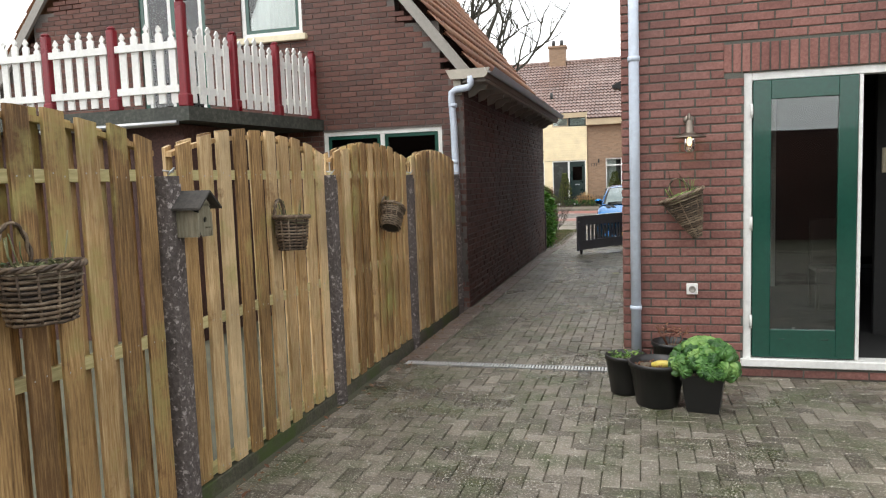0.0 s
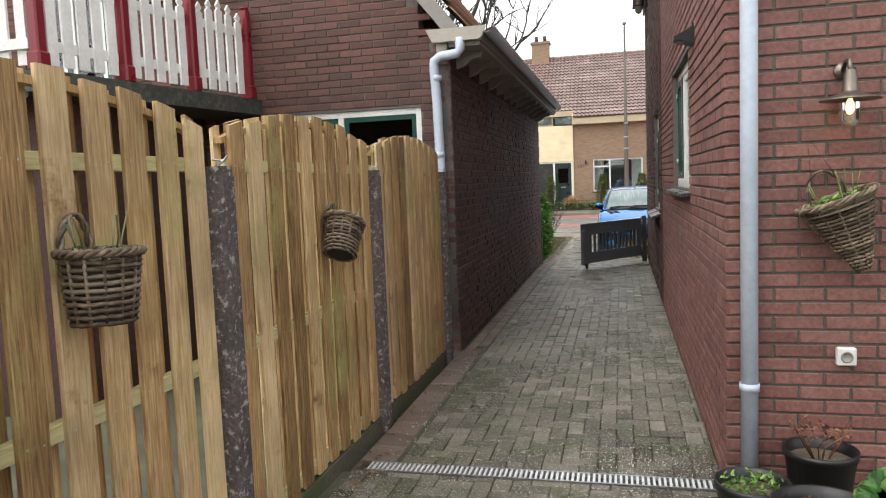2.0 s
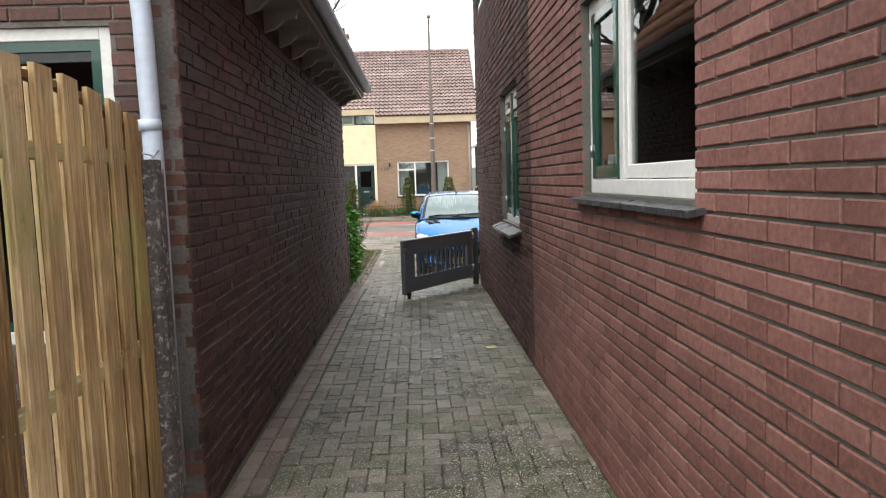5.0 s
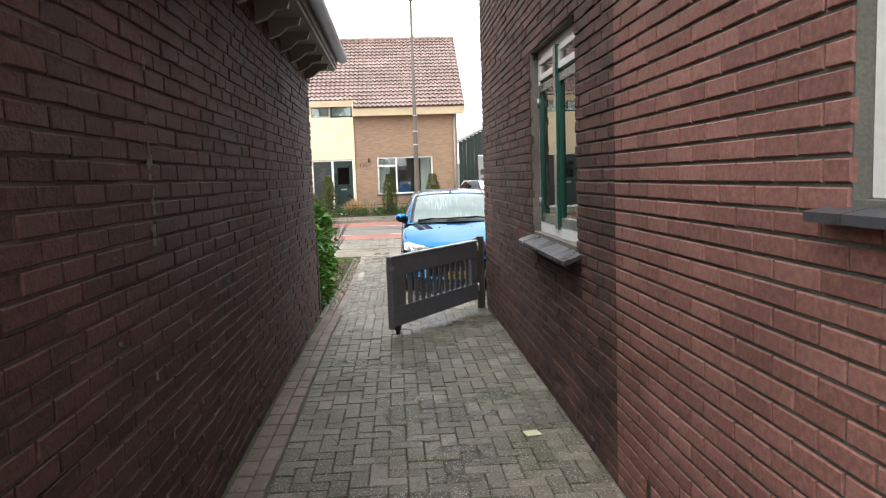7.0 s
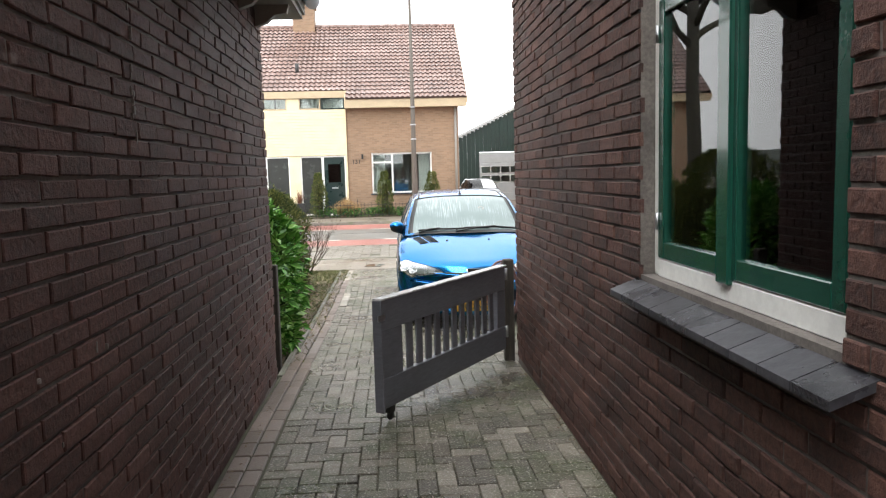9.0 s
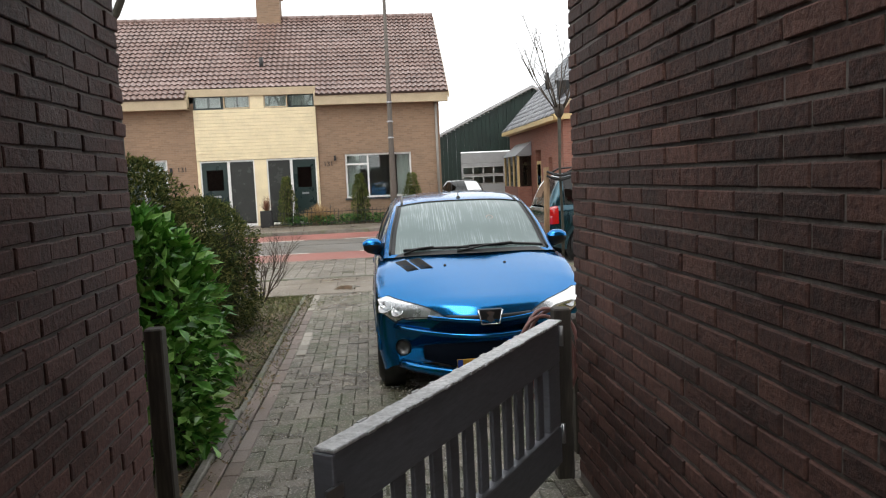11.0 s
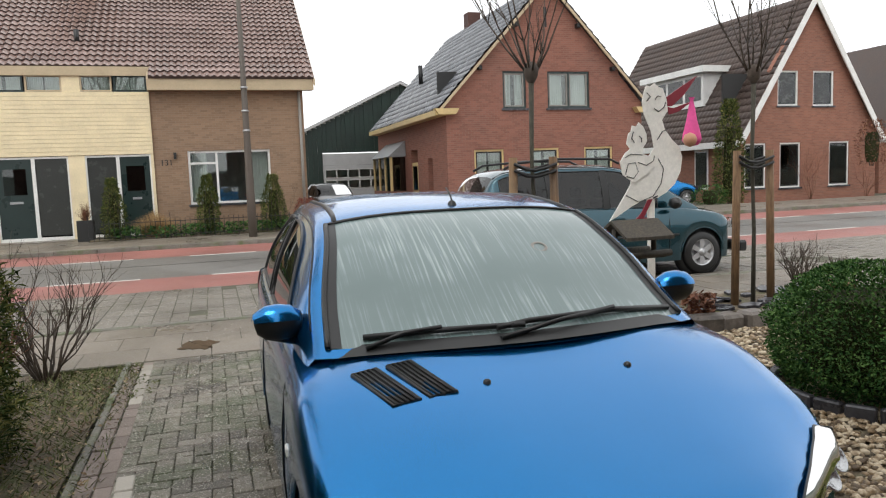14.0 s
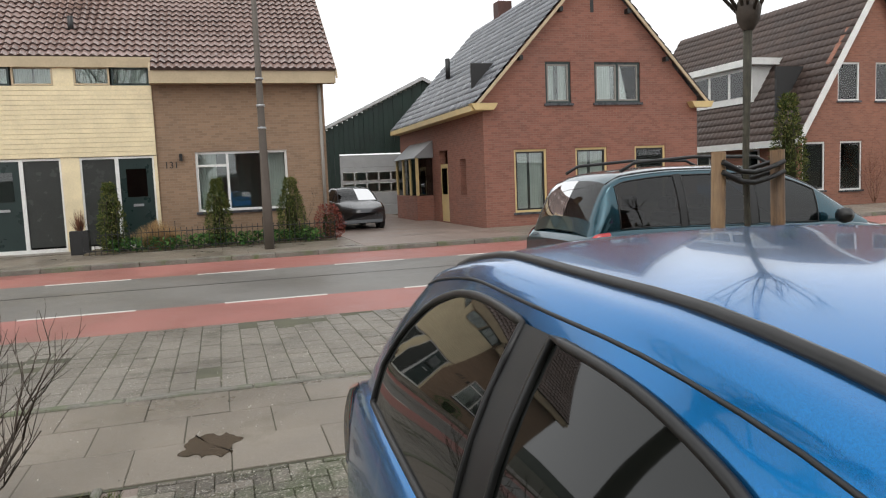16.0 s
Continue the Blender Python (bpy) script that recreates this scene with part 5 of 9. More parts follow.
def basket(label, m, top_r, low_r, h, cone=False, lift=0.10, seed=0):
    """A half-round wall basket: woven rows over upright stakes, a twisted rim and a loop handle; its back towards +y."""
    r = random.Random(seed)
    ob = thing("wicker_basket", label, "basket", m, "wall baskets")
    rows, n = int(h / 0.017), 26
    rad = lambda t: (low_r + (top_r - low_r) * t) * (1 + 0.03 * math.sin(t * 5))
    k = Kit()
    for i in range(rows):
        t = i / (rows - 1)
        R = rad(t)
        z = -h + h * t
        pts = []
        for s in range(n + 1):
            a = 6.28319 * s / n
            wv = (1 if (s + i) % 2 else -1) * 0.0035
            pts.append(((R + wv) * math.cos(a), (R + wv) * math.sin(a) * 0.82, z + r.uniform(-0.002, 0.002)))
        k.tube(pts, 0.0075, 5, False)
    k.part("weave", WICK, ob)
    k = Kit()
    for s in range(0, n, 2):
        a = 6.28319 * (s + 0.5) / n
        k.tube([(rad(t) * math.cos(a), rad(t) * 0.82 * math.sin(a), -h + h * t) for t in (0, 0.5, 1)], 0.006, 5)
    k.part("stake_ring", WICK, ob, kind="stuff")
    for ph in (0, 2.1, 4.2):
        k = Kit().tube([((top_r + 0.006 + 0.008 * math.cos(a * 9 + ph)) * math.cos(a), (top_r + 0.006 + 0.008 * math.cos(a * 9 + ph)) * 0.82 * math.sin(a), 0.006 + 0.008 * math.sin(a * 9 + ph)) for a in [6.28319 * i / 60 for i in range(61)]], 0.007, 5, False)
        k.part("rim", WICK, ob)
    k = Kit()
    for ph in (0, 3.14):
        k.tube([((0.5 * top_r + 0.007 * math.cos(a * 7 + ph)) * math.cos(a), top_r * 0.70 + 0.007 * math.sin(a * 7 + ph), lift * 1.2 * math.sin(a)) for a in [3.14159 * i / 24 for i in range(25)]], 0.007, 5)
    k.part("handle", WICK, ob)
    k = Kit().lathe([(low_r, -h), (low_r * 0.5, -h - 0.004), (0.001, -h - 0.004)], n)
    k.sheet([[(rad(t) * 0.96 * math.cos(a), rad(t) * 0.78 * math.sin(a), -h + h * t) for a in [6.28319 * i / n for i in range(n)]] for t in (0, 0.5, 0.93)], True, True)
    k.part("lining", plain("dark_lining", (0.02, 0.018, 0.015), 0.8), ob)
    k = Kit().lathe([(top_r * 0.93, -0.035), (top_r * 0.5, -0.012), (0.001, -0.005)], n)
    k.part("moss_fill", SOIL, ob)
    k = Kit(); sprigs(k, r, 0, 0, -0.015, top_r * 0.75, 110, 0.016, 0.035)
    for i in range(7):
        a = r.uniform(0, 6.28)
        x, y = 0.5 * top_r * math.cos(a), 0.4 * top_r * math.sin(a)
        k.tube([(x, y, -0.02), (x * 1.3, y * 1.3, 0.05), (x * 1.5 + r.uniform(-0.02, 0.02), y * 1.4, 0.08 + r.uniform(0, 0.06))], 0.0025, 4)
    k.part("sprig_tuft", LEAFG if cone else leafmat("tired_leaf", (0.05, 0.075, 0.03), (0.12, 0.135, 0.06), (0.27, 0.25, 0.14), 0.7), ob)
    return ob


BW = lambda y, z, tilt=0: Matrix.Translation((FX + 0.15, y, z)) @ pose(0, 0, 0, 0, 0, 90) @ pose(0, 0, 0, 0, tilt, 0)
basket("large round wicker basket with faded plants on the fence", BW(1.86, 1.42), 0.165, 0.125, 0.20, lift=0.14, seed=1)
basket("small dark wicker basket with faded plants on the fence", BW(3.90, 1.485, 2), 0.125, 0.095, 0.20, seed=2)
basket("small tilted wicker basket with dry stalks on the fence", BW(5.86, 1.455, 28), 0.125, 0.095, 0.19, seed=3)
cb = basket("cone-shaped wicker wall basket with green plants", Matrix.Translation((0.60, SY - 0.15, 1.50)) @ pose(0, 0, 0, 0, -20, 0), 0.17, 0.03, 0.35, True, 0.12, 4)
Kit().tube([(-0.05, 0.10, 0.10), (0.0, 0.06, 0.34), (0.06, 0.10, 0.10)], 0.0025, 4).part("string", WICK, cb)

# nesting box on the fence post
NEST = mat("grey_green_weathered_wood", ((0.09, 0.085, 0.055), (0.19, 0.175, 0.12), (0.29, 0.26, 0.19)), 0.8, 9, 4, 0.25, 0.5, stretch=(6, 6, 0.7), mottle=0.4)
nb = thing("nesting_box", "weathered wooden nesting box on a concrete fence post", "nesting box", Matrix.Translation((FX + 0.07, 2.88, 1.45)) @ Matrix.Scale(0.78, 4))
k = Kit().soft(0, -0.08, 0, 0.012, 0.08, 0.20, 0.002)
k.part("back", NEST, nb)
k = Kit().prism([(0.012, 0), (0.16, 0), (0.16, 0.155), (0.012, 0.21)], "y", -0.08, -0.066); k.part("side", NEST, nb)
k = Kit().prism([(0.012, 0), (0.16, 0), (0.16, 0.155), (0.012, 0.21)], "y", 0.066, 0.08); k.part("side", NEST, nb)
k = Kit()
hole = [(0.02 * math.cos(a), 0.02 * math.sin(a) + 0.11) for a in [6.28319 * i / 16 for i in range(16)]]
outer = []
for p, q in hole:
    s = max(abs(p) / 0.066, abs(q - 0.11) / (0.10 if q > 0.11 else 0.11))
    outer.append((p / s, 0.11 + (q - 0.11) / s))
v = [(0.16, p, q) for p, q in hole] + [(0.16, p, q) for p, q in outer] + [(0.148, p, q) for p, q in hole]
k.add(v, [(i, (i + 1) % 16, 16 + (i + 1) % 16, 16 + i) for i in range(16)] + [(i, (i + 1) % 16, 32 + (i + 1) % 16, 32 + i) for i in range(16)])
k.part("front", NEST, nb, "front board with a round entrance hole")
Kit().box(0.02, -0.06, 0.012, 0.12, 0.06, 0.18).part("dark_inside", BLACKP, nb)
ROOFW = mat("dark_felt_roof", ((0.03, 0.028, 0.026), (0.075, 0.068, 0.06)), 0.8, 30, 6, 0.2, 0.4)
for s in (-1, 1):
    k = Kit().prism([(0, 0.30), (s * 0.125, 0.19), (s * 0.125, 0.175), (0, 0.285)], "x", -0.01, 0.21)
    k.part("roof_board", ROOFW, nb)
k = Kit().prism([(-0.066, 0.20), (0.066, 0.20), (0, 0.275)], "x", 0.146, 0.16); k.part("gable", NEST, nb)
Kit().tube([(0.16, 0, 0.06), (0.20, 0, 0.06)], 0.005, 6).part("perch", NEST, nb)

# ---- front garden ----
bedL = struct("soil_strip", "damp soil strip with moss beside the drive", None, None, "ground")
k = Kit()
rows = []
for i in range(60):
    y = 16.6 + i * 7.7 / 59
    rows.append([(x, y, ground_z(y) - 0.02 + 0.035 * noise.noise((x * 3, y * 3, 1)) + 0.015 * noise.noise((x * 11, y * 11, 2))) for x in [-9 + 0.3 * j for j in range(22)] + [-2.4 + 0.045 * j for j in range(10)]])
k.sheet(rows)
k.part("soil", SOIL, bedL)
k = Kit()
for i in range(4200):
    x, y = rnd.uniform(-2.7, -1.80), 24.2 - 7 * rnd.random() ** 1.6
    d = rnd.uniform(0.02, 0.075)
    a = rnd.uniform(0, 6.28)
    z = ground_z(y) - 0.012
    k.add([(x, y, z), (x + 0.010, y, z), (x + d * math.cos(a), y + d * math.sin(a), z + d * 0.8)], [(0, 1, 2)])
sprigs(k, rnd, -2.15, 23.4, -0.12, 0.55, 500, 0.014, 0.03)
tagged(k.part("grass_and_moss", leafmat("moss_and_grass", (0.05, 0.07, 0.02), (0.11, 0.13, 0.04), (0.22, 0.22, 0.09), 0.8)), "thin grass and moss on the soil strip", "grass", kind="stuff")


def leaf_bush(name, label, cx, cy, rx, ry, h, n, size, material, z0, seed, square=2.4, clump=0.13, category="bush", shell=0.35, wide=0.42, tip=0.0, dome=False):
    """A crown of single folded leaves in clumps over dark stems, with an uneven outline."""
    r = random.Random(seed)
    ob = thing(name, label, category, Matrix.Translation((cx, cy, z0)))
    k = Kit()
    for i in range(n):
        while True:
            a, u = r.uniform(0, 6.28319), r.uniform(0.02, 1)
            zz = u
            prof = (1 - abs(2 * zz - 0.85) ** square * 0.55) if zz < 0.9 else max(0.0, 1 - (zz - 0.9) * 7) ** 0.6 * 0.62 + 0.1
            if dome:
                prof = math.sqrt(max(0.0, 1 - (abs(zz - 0.42) / 0.60) ** 2.3)) if zz > 0.42 else 1 - 0.28 * ((0.42 - zz) / 0.42) ** 2
            prof *= 1 - tip * zz
            lump = 1 + clump * (noise.noise((math.cos(a) * 2.2 + seed, math.sin(a) * 2.2, zz * 3.5)) * 1.6 + noise.noise((math.cos(a) * 6 + seed, math.sin(a) * 6, zz * 9)))
            d = 1 - shell * r.random() ** 1.5
            x, y, z = rx * prof * lump * d * math.cos(a), ry * prof * lump * d * math.sin(a), h * zz * (0.95 + 0.05 * lump)
            break
        out = Vector((x / rx, y / ry, (zz - 0.4) * 1.3)).normalized()
        q = (out * 0.55 + Vector((r.uniform(-1, 1), r.uniform(-1, 1), r.uniform(-0.6, 1.0)))).normalized().to_track_quat("X", "Z").to_matrix().to_4x4()
        s = size * r.uniform(0.65, 1.25)
        w = s * wide
        m = Matrix.Translation((x, y, z)) @ q @ pose(0, 0, 0, r.uniform(-60, 60))
        k.add([(0, 0, 0), (s * 0.5, -w / 2, s * 0.07), (s, 0, -s * 0.06), (s * 0.5, w / 2, s * 0.07), (s * 0.5, 0, -s * 0.02)], [(0, 1, 4), (1, 2, 4), (2, 3, 4), (3, 0, 4)], False, m)
    k.part("crown", material, ob)
    k = Kit()
    for i in range(9):
        a = i * 0.7
        k.tube([(0.1 * rx * math.cos(a), 0.1 * ry * math.sin(a), -0.05), (0.35 * rx * math.cos(a), 0.35 * ry * math.sin(a), h * 0.4), (0.6 * rx * math.cos(a + 0.3), 0.6 * ry * math.sin(a + 0.3), h * 0.75)], [0.014, 0.01, 0.005], 5)
    k.part("stem", TWIG, ob)
    # dark closed core: paints the shade deep inside the crown
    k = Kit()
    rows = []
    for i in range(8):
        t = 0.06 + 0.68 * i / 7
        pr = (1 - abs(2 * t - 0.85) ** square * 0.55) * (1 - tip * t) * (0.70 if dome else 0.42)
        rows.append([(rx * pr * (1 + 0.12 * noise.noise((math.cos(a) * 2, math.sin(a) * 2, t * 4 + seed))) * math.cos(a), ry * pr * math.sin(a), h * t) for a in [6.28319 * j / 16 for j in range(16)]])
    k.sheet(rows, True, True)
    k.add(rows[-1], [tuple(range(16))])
    k.part("shaded_heart", mat("dark_crown_shade", ((0.02, 0.022, 0.010), (0.05, 0.055, 0.022)), 0.9, 60, 6, 0.0, 1.0, depth=0.02, spec=0.1), ob)
    return ob


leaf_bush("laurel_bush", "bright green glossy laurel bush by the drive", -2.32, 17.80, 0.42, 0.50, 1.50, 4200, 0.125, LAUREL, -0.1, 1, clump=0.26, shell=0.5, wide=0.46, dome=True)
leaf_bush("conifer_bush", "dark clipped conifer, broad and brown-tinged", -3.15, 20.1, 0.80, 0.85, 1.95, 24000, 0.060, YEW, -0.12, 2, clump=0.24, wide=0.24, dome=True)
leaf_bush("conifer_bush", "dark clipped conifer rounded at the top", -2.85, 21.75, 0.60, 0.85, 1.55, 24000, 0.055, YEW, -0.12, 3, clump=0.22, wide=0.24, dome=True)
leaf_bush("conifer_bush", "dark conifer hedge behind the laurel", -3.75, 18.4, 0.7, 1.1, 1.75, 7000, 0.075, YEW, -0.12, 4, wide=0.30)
k = Kit(); sprigs(k, rnd, -2.15, 19.6, -0.08, 0.09, 60, 0.04, 0.22)
tagged(k.part("small_weed", LEAFG), "small pale green weed beside the drive", "plant")


# leaf litter and crumbs on the soil strip
LITTER = leafmat("dry_leaf_litter", (0.10, 0.06, 0.03), (0.22, 0.15, 0.08), (0.36, 0.28, 0.17), 0.8)
k = Kit()
for i in range(2200):
    x, y = rnd.uniform(-2.75, -1.80), rnd.uniform(17.0, 24.2)
    s, z = rnd.uniform(0.008, 0.030), ground_z(y) + rnd.uniform(-0.004, 0.016)
    k.add([(0, 0, 0), (s, -s * 0.45, s * 0.15), (s * 1.9, 0, 0), (s, s * 0.45, s * 0.12)], [(0, 1, 2), (0, 2, 3)], False, Matrix.Translation((x, y, z)) @ pose(0, 0, 0, rnd.uniform(-25, 25), rnd.uniform(-25, 25), rnd.uniform(0, 360)))
k.part("leaf_litter", LITTER, label="dry brown leaf litter on the soil strip", category="leaves", kind="stuff")
k = Kit()
for i in range(700):
    side, y = rnd.random() < 0.55, rnd.uniform(2.5, 16.5)
    x = (FX + 0.10 + abs(rnd.gauss(0, 0.07)) if y < 8.9 else GX + 0.03 + abs(rnd.gauss(0, 0.05))) if side else 0.13 - abs(rnd.gauss(0, 0.04)) if y > 6.1 else -1.9 + rnd.random() * 2.6
    s, z = rnd.uniform(0.004, 0.013), ground_z(y) + 0.006
    k.add([(0, 0, 0), (s, -s * 0.5, s * 0.2), (s * 1.9, 0, 0), (s, s * 0.5, s * 0.15)], [(0, 1, 2), (0, 2, 3)], False, Matrix.Translation((x, y, z)) @ pose(0, 0, 0, rnd.uniform(-20, 20), rnd.uniform(-20, 20), rnd.uniform(0, 360)))
k.part("swept_litter", LITTER, label="bits of brown leaf litter along the edges of the paving", category="leaves", kind="stuff")
# pale grit trodden over the yard and alley pavers
GRIT = mat("pale_grit", ((0.26, 0.23, 0.19), (0.50, 0.47, 0.41), (0.66, 0.63, 0.57)), 0.7, 60, 3, 0.5, 0.0)
k = Kit()
for i in range(17000):
    u = rnd.random()
    y = -1.0 + 13.5 * u ** 1.15
    x = rnd.uniform(FX + 0.1, 4.6) if y < 5.9 else rnd.uniform(GX + 0.1, 0.12)
    if noise.noise((x * 0.9, y * 0.9, 5)) < rnd.uniform(-0.6, 0.35):
        continue
    s = rnd.uniform(0.0022, 0.0058)
    a = rnd.uniform(0, 6.28)
    k.add([(x + s * math.cos(a + b), y + s * math.sin(a + b), -0.004) for b in (0, 2.1, 4.2)] + [(x, y, 0.004 + s * 0.8)], [(0, 1, 3), (1, 2, 3), (2, 0, 3)])
for i in range(15000):
    x, y = rnd.uniform(-1.85, 1.1), rnd.uniform(17.0, 28.8)
    if y > 23.6:
        x = rnd.uniform(-5.5, 4.0)
    if noise.noise((x * 1.1, y * 1.1, 9)) < rnd.uniform(-0.5, 0.35):
        continue
    q, a, z = rnd.uniform(0.003, 0.009), rnd.uniform(0, 6.28), (ground_z(y) if y < 26.2 else -0.115)
    k.add([(x + q * math.cos(a + b), y + q * math.sin(a + b), z - 0.004) for b in (0, 2.1, 4.2)] + [(x, y, z + 0.003 + q * 0.6)], [(0, 1, 3), (1, 2, 3), (2, 0, 3)])
k.part("grit", GRIT, label="pale grit scattered over the pavers", category="grit", kind="stuff")
GOLD = leafmat("golden_green_leaf", (0.12, 0.15, 0.03), (0.26, 0.29, 0.07), (0.42, 0.43, 0.14), 0.6)
leaf_bush("golden_shrub", "small yellow-green evergreen shrub in the gravel", 2.02, 18.98, 0.42, 0.42, 0.42, 5000, 0.03, GOLD, -0.10, 31, clump=0.2, wide=0.5)


def twig_shrub(name, label, x, y, z, h, n, spread, seed, material=TWIG, category="shrub"):
    r = random.Random(seed)
    ob = thing(name, label, category, Matrix.Translation((x, y, z)))
    k = Kit()
    def grow(p, d, length, rad, depth):
        pts, q = [p], p
        for i in range(3):
            d2 = (d + Vector((r.uniform(-0.25, 0.25), r.uniform(-0.25, 0.25), r.uniform(-0.05, 0.22)))).normalized()
            q = q + d2 * length / 3
            d = d2
            pts.append(q)
        k.tube(pts, [rad, rad * 0.85, rad * 0.7, rad * 0.5], 5 if rad > 0.006 else 4)
        if depth:
            for i in range(r.choice((2, 3))):
                nd = (d + Vector((r.uniform(-0.8, 0.8), r.uniform(-0.8, 0.8), r.uniform(-0.1, 0.5)))).normalized()
                grow(pts[r.choice((1, 2, 3))], nd, length * r.uniform(0.55, 0.8), rad * 0.55, depth - 1)
    for i in range(n):
        a = r.uniform(0, 6.28)
        grow(Vector((0.04 * math.cos(a), 0.04 * math.sin(a), -0.03)), Vector((spread * math.cos(a), spread * math.sin(a), 1)).normalized(), h * 0.5, 0.012, 3)
    k.part("twig_crown", material, ob)
    return ob


twig_shrub("bare_shrub", "bare brown shrub at the edge of the drive", -2.55, 24.0, -0.14, 1.15, 15, 0.5, 5)
twig_shrub("bare_shrub", "dense bare reddish shrub beside the conifer", -3.0, 23.7, -0.14, 0.8, 16, 0.6, 6, DRYL)

twig_shrub("bare_shrub", "low bare brown shrub behind the raised bed", 6.3, 24.9, -0.14, 0.62, 16, 0.5, 17)

# gravel garden
gr = struct("gravel_bed", "bed of pale river gravel in the front garden", None, None, "ground")
STONE = mat("river_gravel", ((0.10, 0.065, 0.034), (0.32, 0.225, 0.125), (0.62, 0.52, 0.37)), 0.5, 40, 3, 0.62, 0.3, mottle=0.2)
k = Kit().sheet([[(x, y, ground_z(y) - 0.012) for x in (1.17, 4, 9)] for y in (16.9, 19, 21, 23.0, 24.3)], False)
k.part("gravel_base", SOIL, gr)
k = Kit()
ico = [(0, 0, 1), (0.894, 0, 0.447), (0.276, 0.851, 0.447), (-0.724, 0.526, 0.447), (-0.724, -0.526, 0.447), (0.276, -0.851, 0.447), (0.724, 0.526, -0.447), (-0.276, 0.851, -0.447), (-0.894, 0, -0.447), (-0.276, -0.851, -0.447), (0.724, -0.526, -0.447)]
icf = [(0, 1, 2), (0, 2, 3), (0, 3, 4), (0, 4, 5), (0, 5, 1), (1, 6, 2), (2, 7, 3), (3, 8, 4), (4, 9, 5), (5, 10, 1), (6, 7, 2), (7, 8, 3), (8, 9, 4), (9, 10, 5), (10, 6, 1)]
for i in range(21000):
    x, y = 1.18 + 4.3 * rnd.random() ** 1.3, rnd.uniform(17.3, 23.0)
    s = rnd.uniform(0.011, 0.027)
    m = Matrix.Translation((x, y, ground_z(y) + rnd.uniform(-0.008, 0.012))) @ pose(0, 0, 0, rnd.uniform(-25, 25), rnd.uniform(-25, 25), rnd.uniform(0, 360)) @ Matrix.Diagonal((s * 1.35, s, s * 0.65, 1))
    k.add(ico, icf, True, m)
tagged(k.part("gravel", STONE, gr), kind="stuff")
k = Kit()
for i in range(36):
    k.soft(1.15, 16.95 + i * 0.2, -0.2, 1.235, 17.145 + i * 0.2, ground_z(17 + i * 0.2) + 0.015, 0.01)
k.part("edging_pavers", PAVER, gr, kind="stuff")
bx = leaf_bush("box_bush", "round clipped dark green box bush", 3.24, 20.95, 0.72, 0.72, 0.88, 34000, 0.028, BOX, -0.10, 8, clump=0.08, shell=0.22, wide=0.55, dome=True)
for i in range(22):
    a = 6.28 * i / 22
    Kit().soft(-0.09, -0.03, -0.08, 0.09, 0.03, 0.07, 0.012, Matrix.Translation((0, 0, 0.0))).part("edging_stone", SLATE, bx).matrix_basis = Matrix.Translation((0.68 * math.cos(a), 0.68 * math.sin(a), 0.0)) @ pose(0, 0, 0, 0, 0, math.degrees(a) + 90)
k = Kit(); sprigs(k, rnd, 0, 0, 0.0, 0.30, 900, 0.03, 0.16)
hb = thing("heather", "low yellow-green heather in the gravel", "plant", Matrix.Translation((1.75, 18.35, -0.10)))
k.part("tuft", leafmat("yellow_green_heather", (0.14, 0.17, 0.03), (0.30, 0.33, 0.08), (0.46, 0.46, 0.17), 0.8), hb)

# stone-edged raised bed
bed = thing("raised_bed", "raised bed edged with rough dark stones", "flower bed")
ROCK = mat("rough_dark_stone", ((0.055, 0.045, 0.038), (0.125, 0.105, 0.088), (0.21, 0.185, 0.16)), 0.5, 12, 3, 0.4, 0.7, mottle=0.35, depth=0.015)
for i in range(15):
    x = 1.35 + i * 0.32
    w, h2 = rnd.uniform(0.26, 0.33), rnd.uniform(0.13, 0.19)
    Kit().soft(0, 0, -0.25, w, 0.22, h2 - 0.12, 0.03, Matrix.Translation((x, 23.02 + rnd.uniform(-0.03, 0.03), 0)) @ pose(0, 0, 0, rnd.uniform(-4, 4), rnd.uniform(-4, 4), rnd.uniform(-6, 6))).part("edging_stone", ROCK, bed)
k = Kit().box(1.35, 23.2, -0.3, 6.1, 24.25, -0.01)
k.part("soil", SOIL, bed)
for i in range(60):
    x, y = rnd.uniform(1.5, 6.0), rnd.uniform(23.25, 24.15)
    s = rnd.uniform(0.07, 0.17)
    n = rnd.choice((5, 6))
    ph = rnd.uniform(0, 6)
    k = Kit().prism([(s * rnd.uniform(0.7, 1.1) * math.cos(6.283 * j / n + ph), s * rnd.uniform(0.7, 1.1) * math.sin(6.283 * j / n + ph)) for j in range(n)], "z", 0, 0.025)
    o = k.part("slate_piece", SLATE, bed)
    o.matrix_basis = Matrix.Translation((x, y, -0.008 + rnd.uniform(0, 0.02))) @ pose(0, 0, 0, rnd.uniform(-7, 7), rnd.uniform(-7, 7), 0)
k = Kit(); sprigs(k, rnd, 0, 0, 0.0, 0.17, 420, 0.035, 0.2)
hy = thing("dry_hydrangea", "low mound of dry red-brown leaves in the raised bed", "plant", Matrix.Translation((3.55, 23.35, 0.0)))
k.part("tuft", DRYL, hy)
tw = thing("lavender_pot", "dry lavender in a terracotta bowl on the raised bed", "plant", Matrix.Translation((5.55, 23.5, 0.0)))
Kit().lathe([(0, 0), (0.11, 0), (0.17, 0.13), (0.18, 0.15), (0.15, 0.14), (0, 0.12)], 18).part("bowl", plain("terracotta", (0.26, 0.12, 0.075), 0.7), tw)
k = Kit()
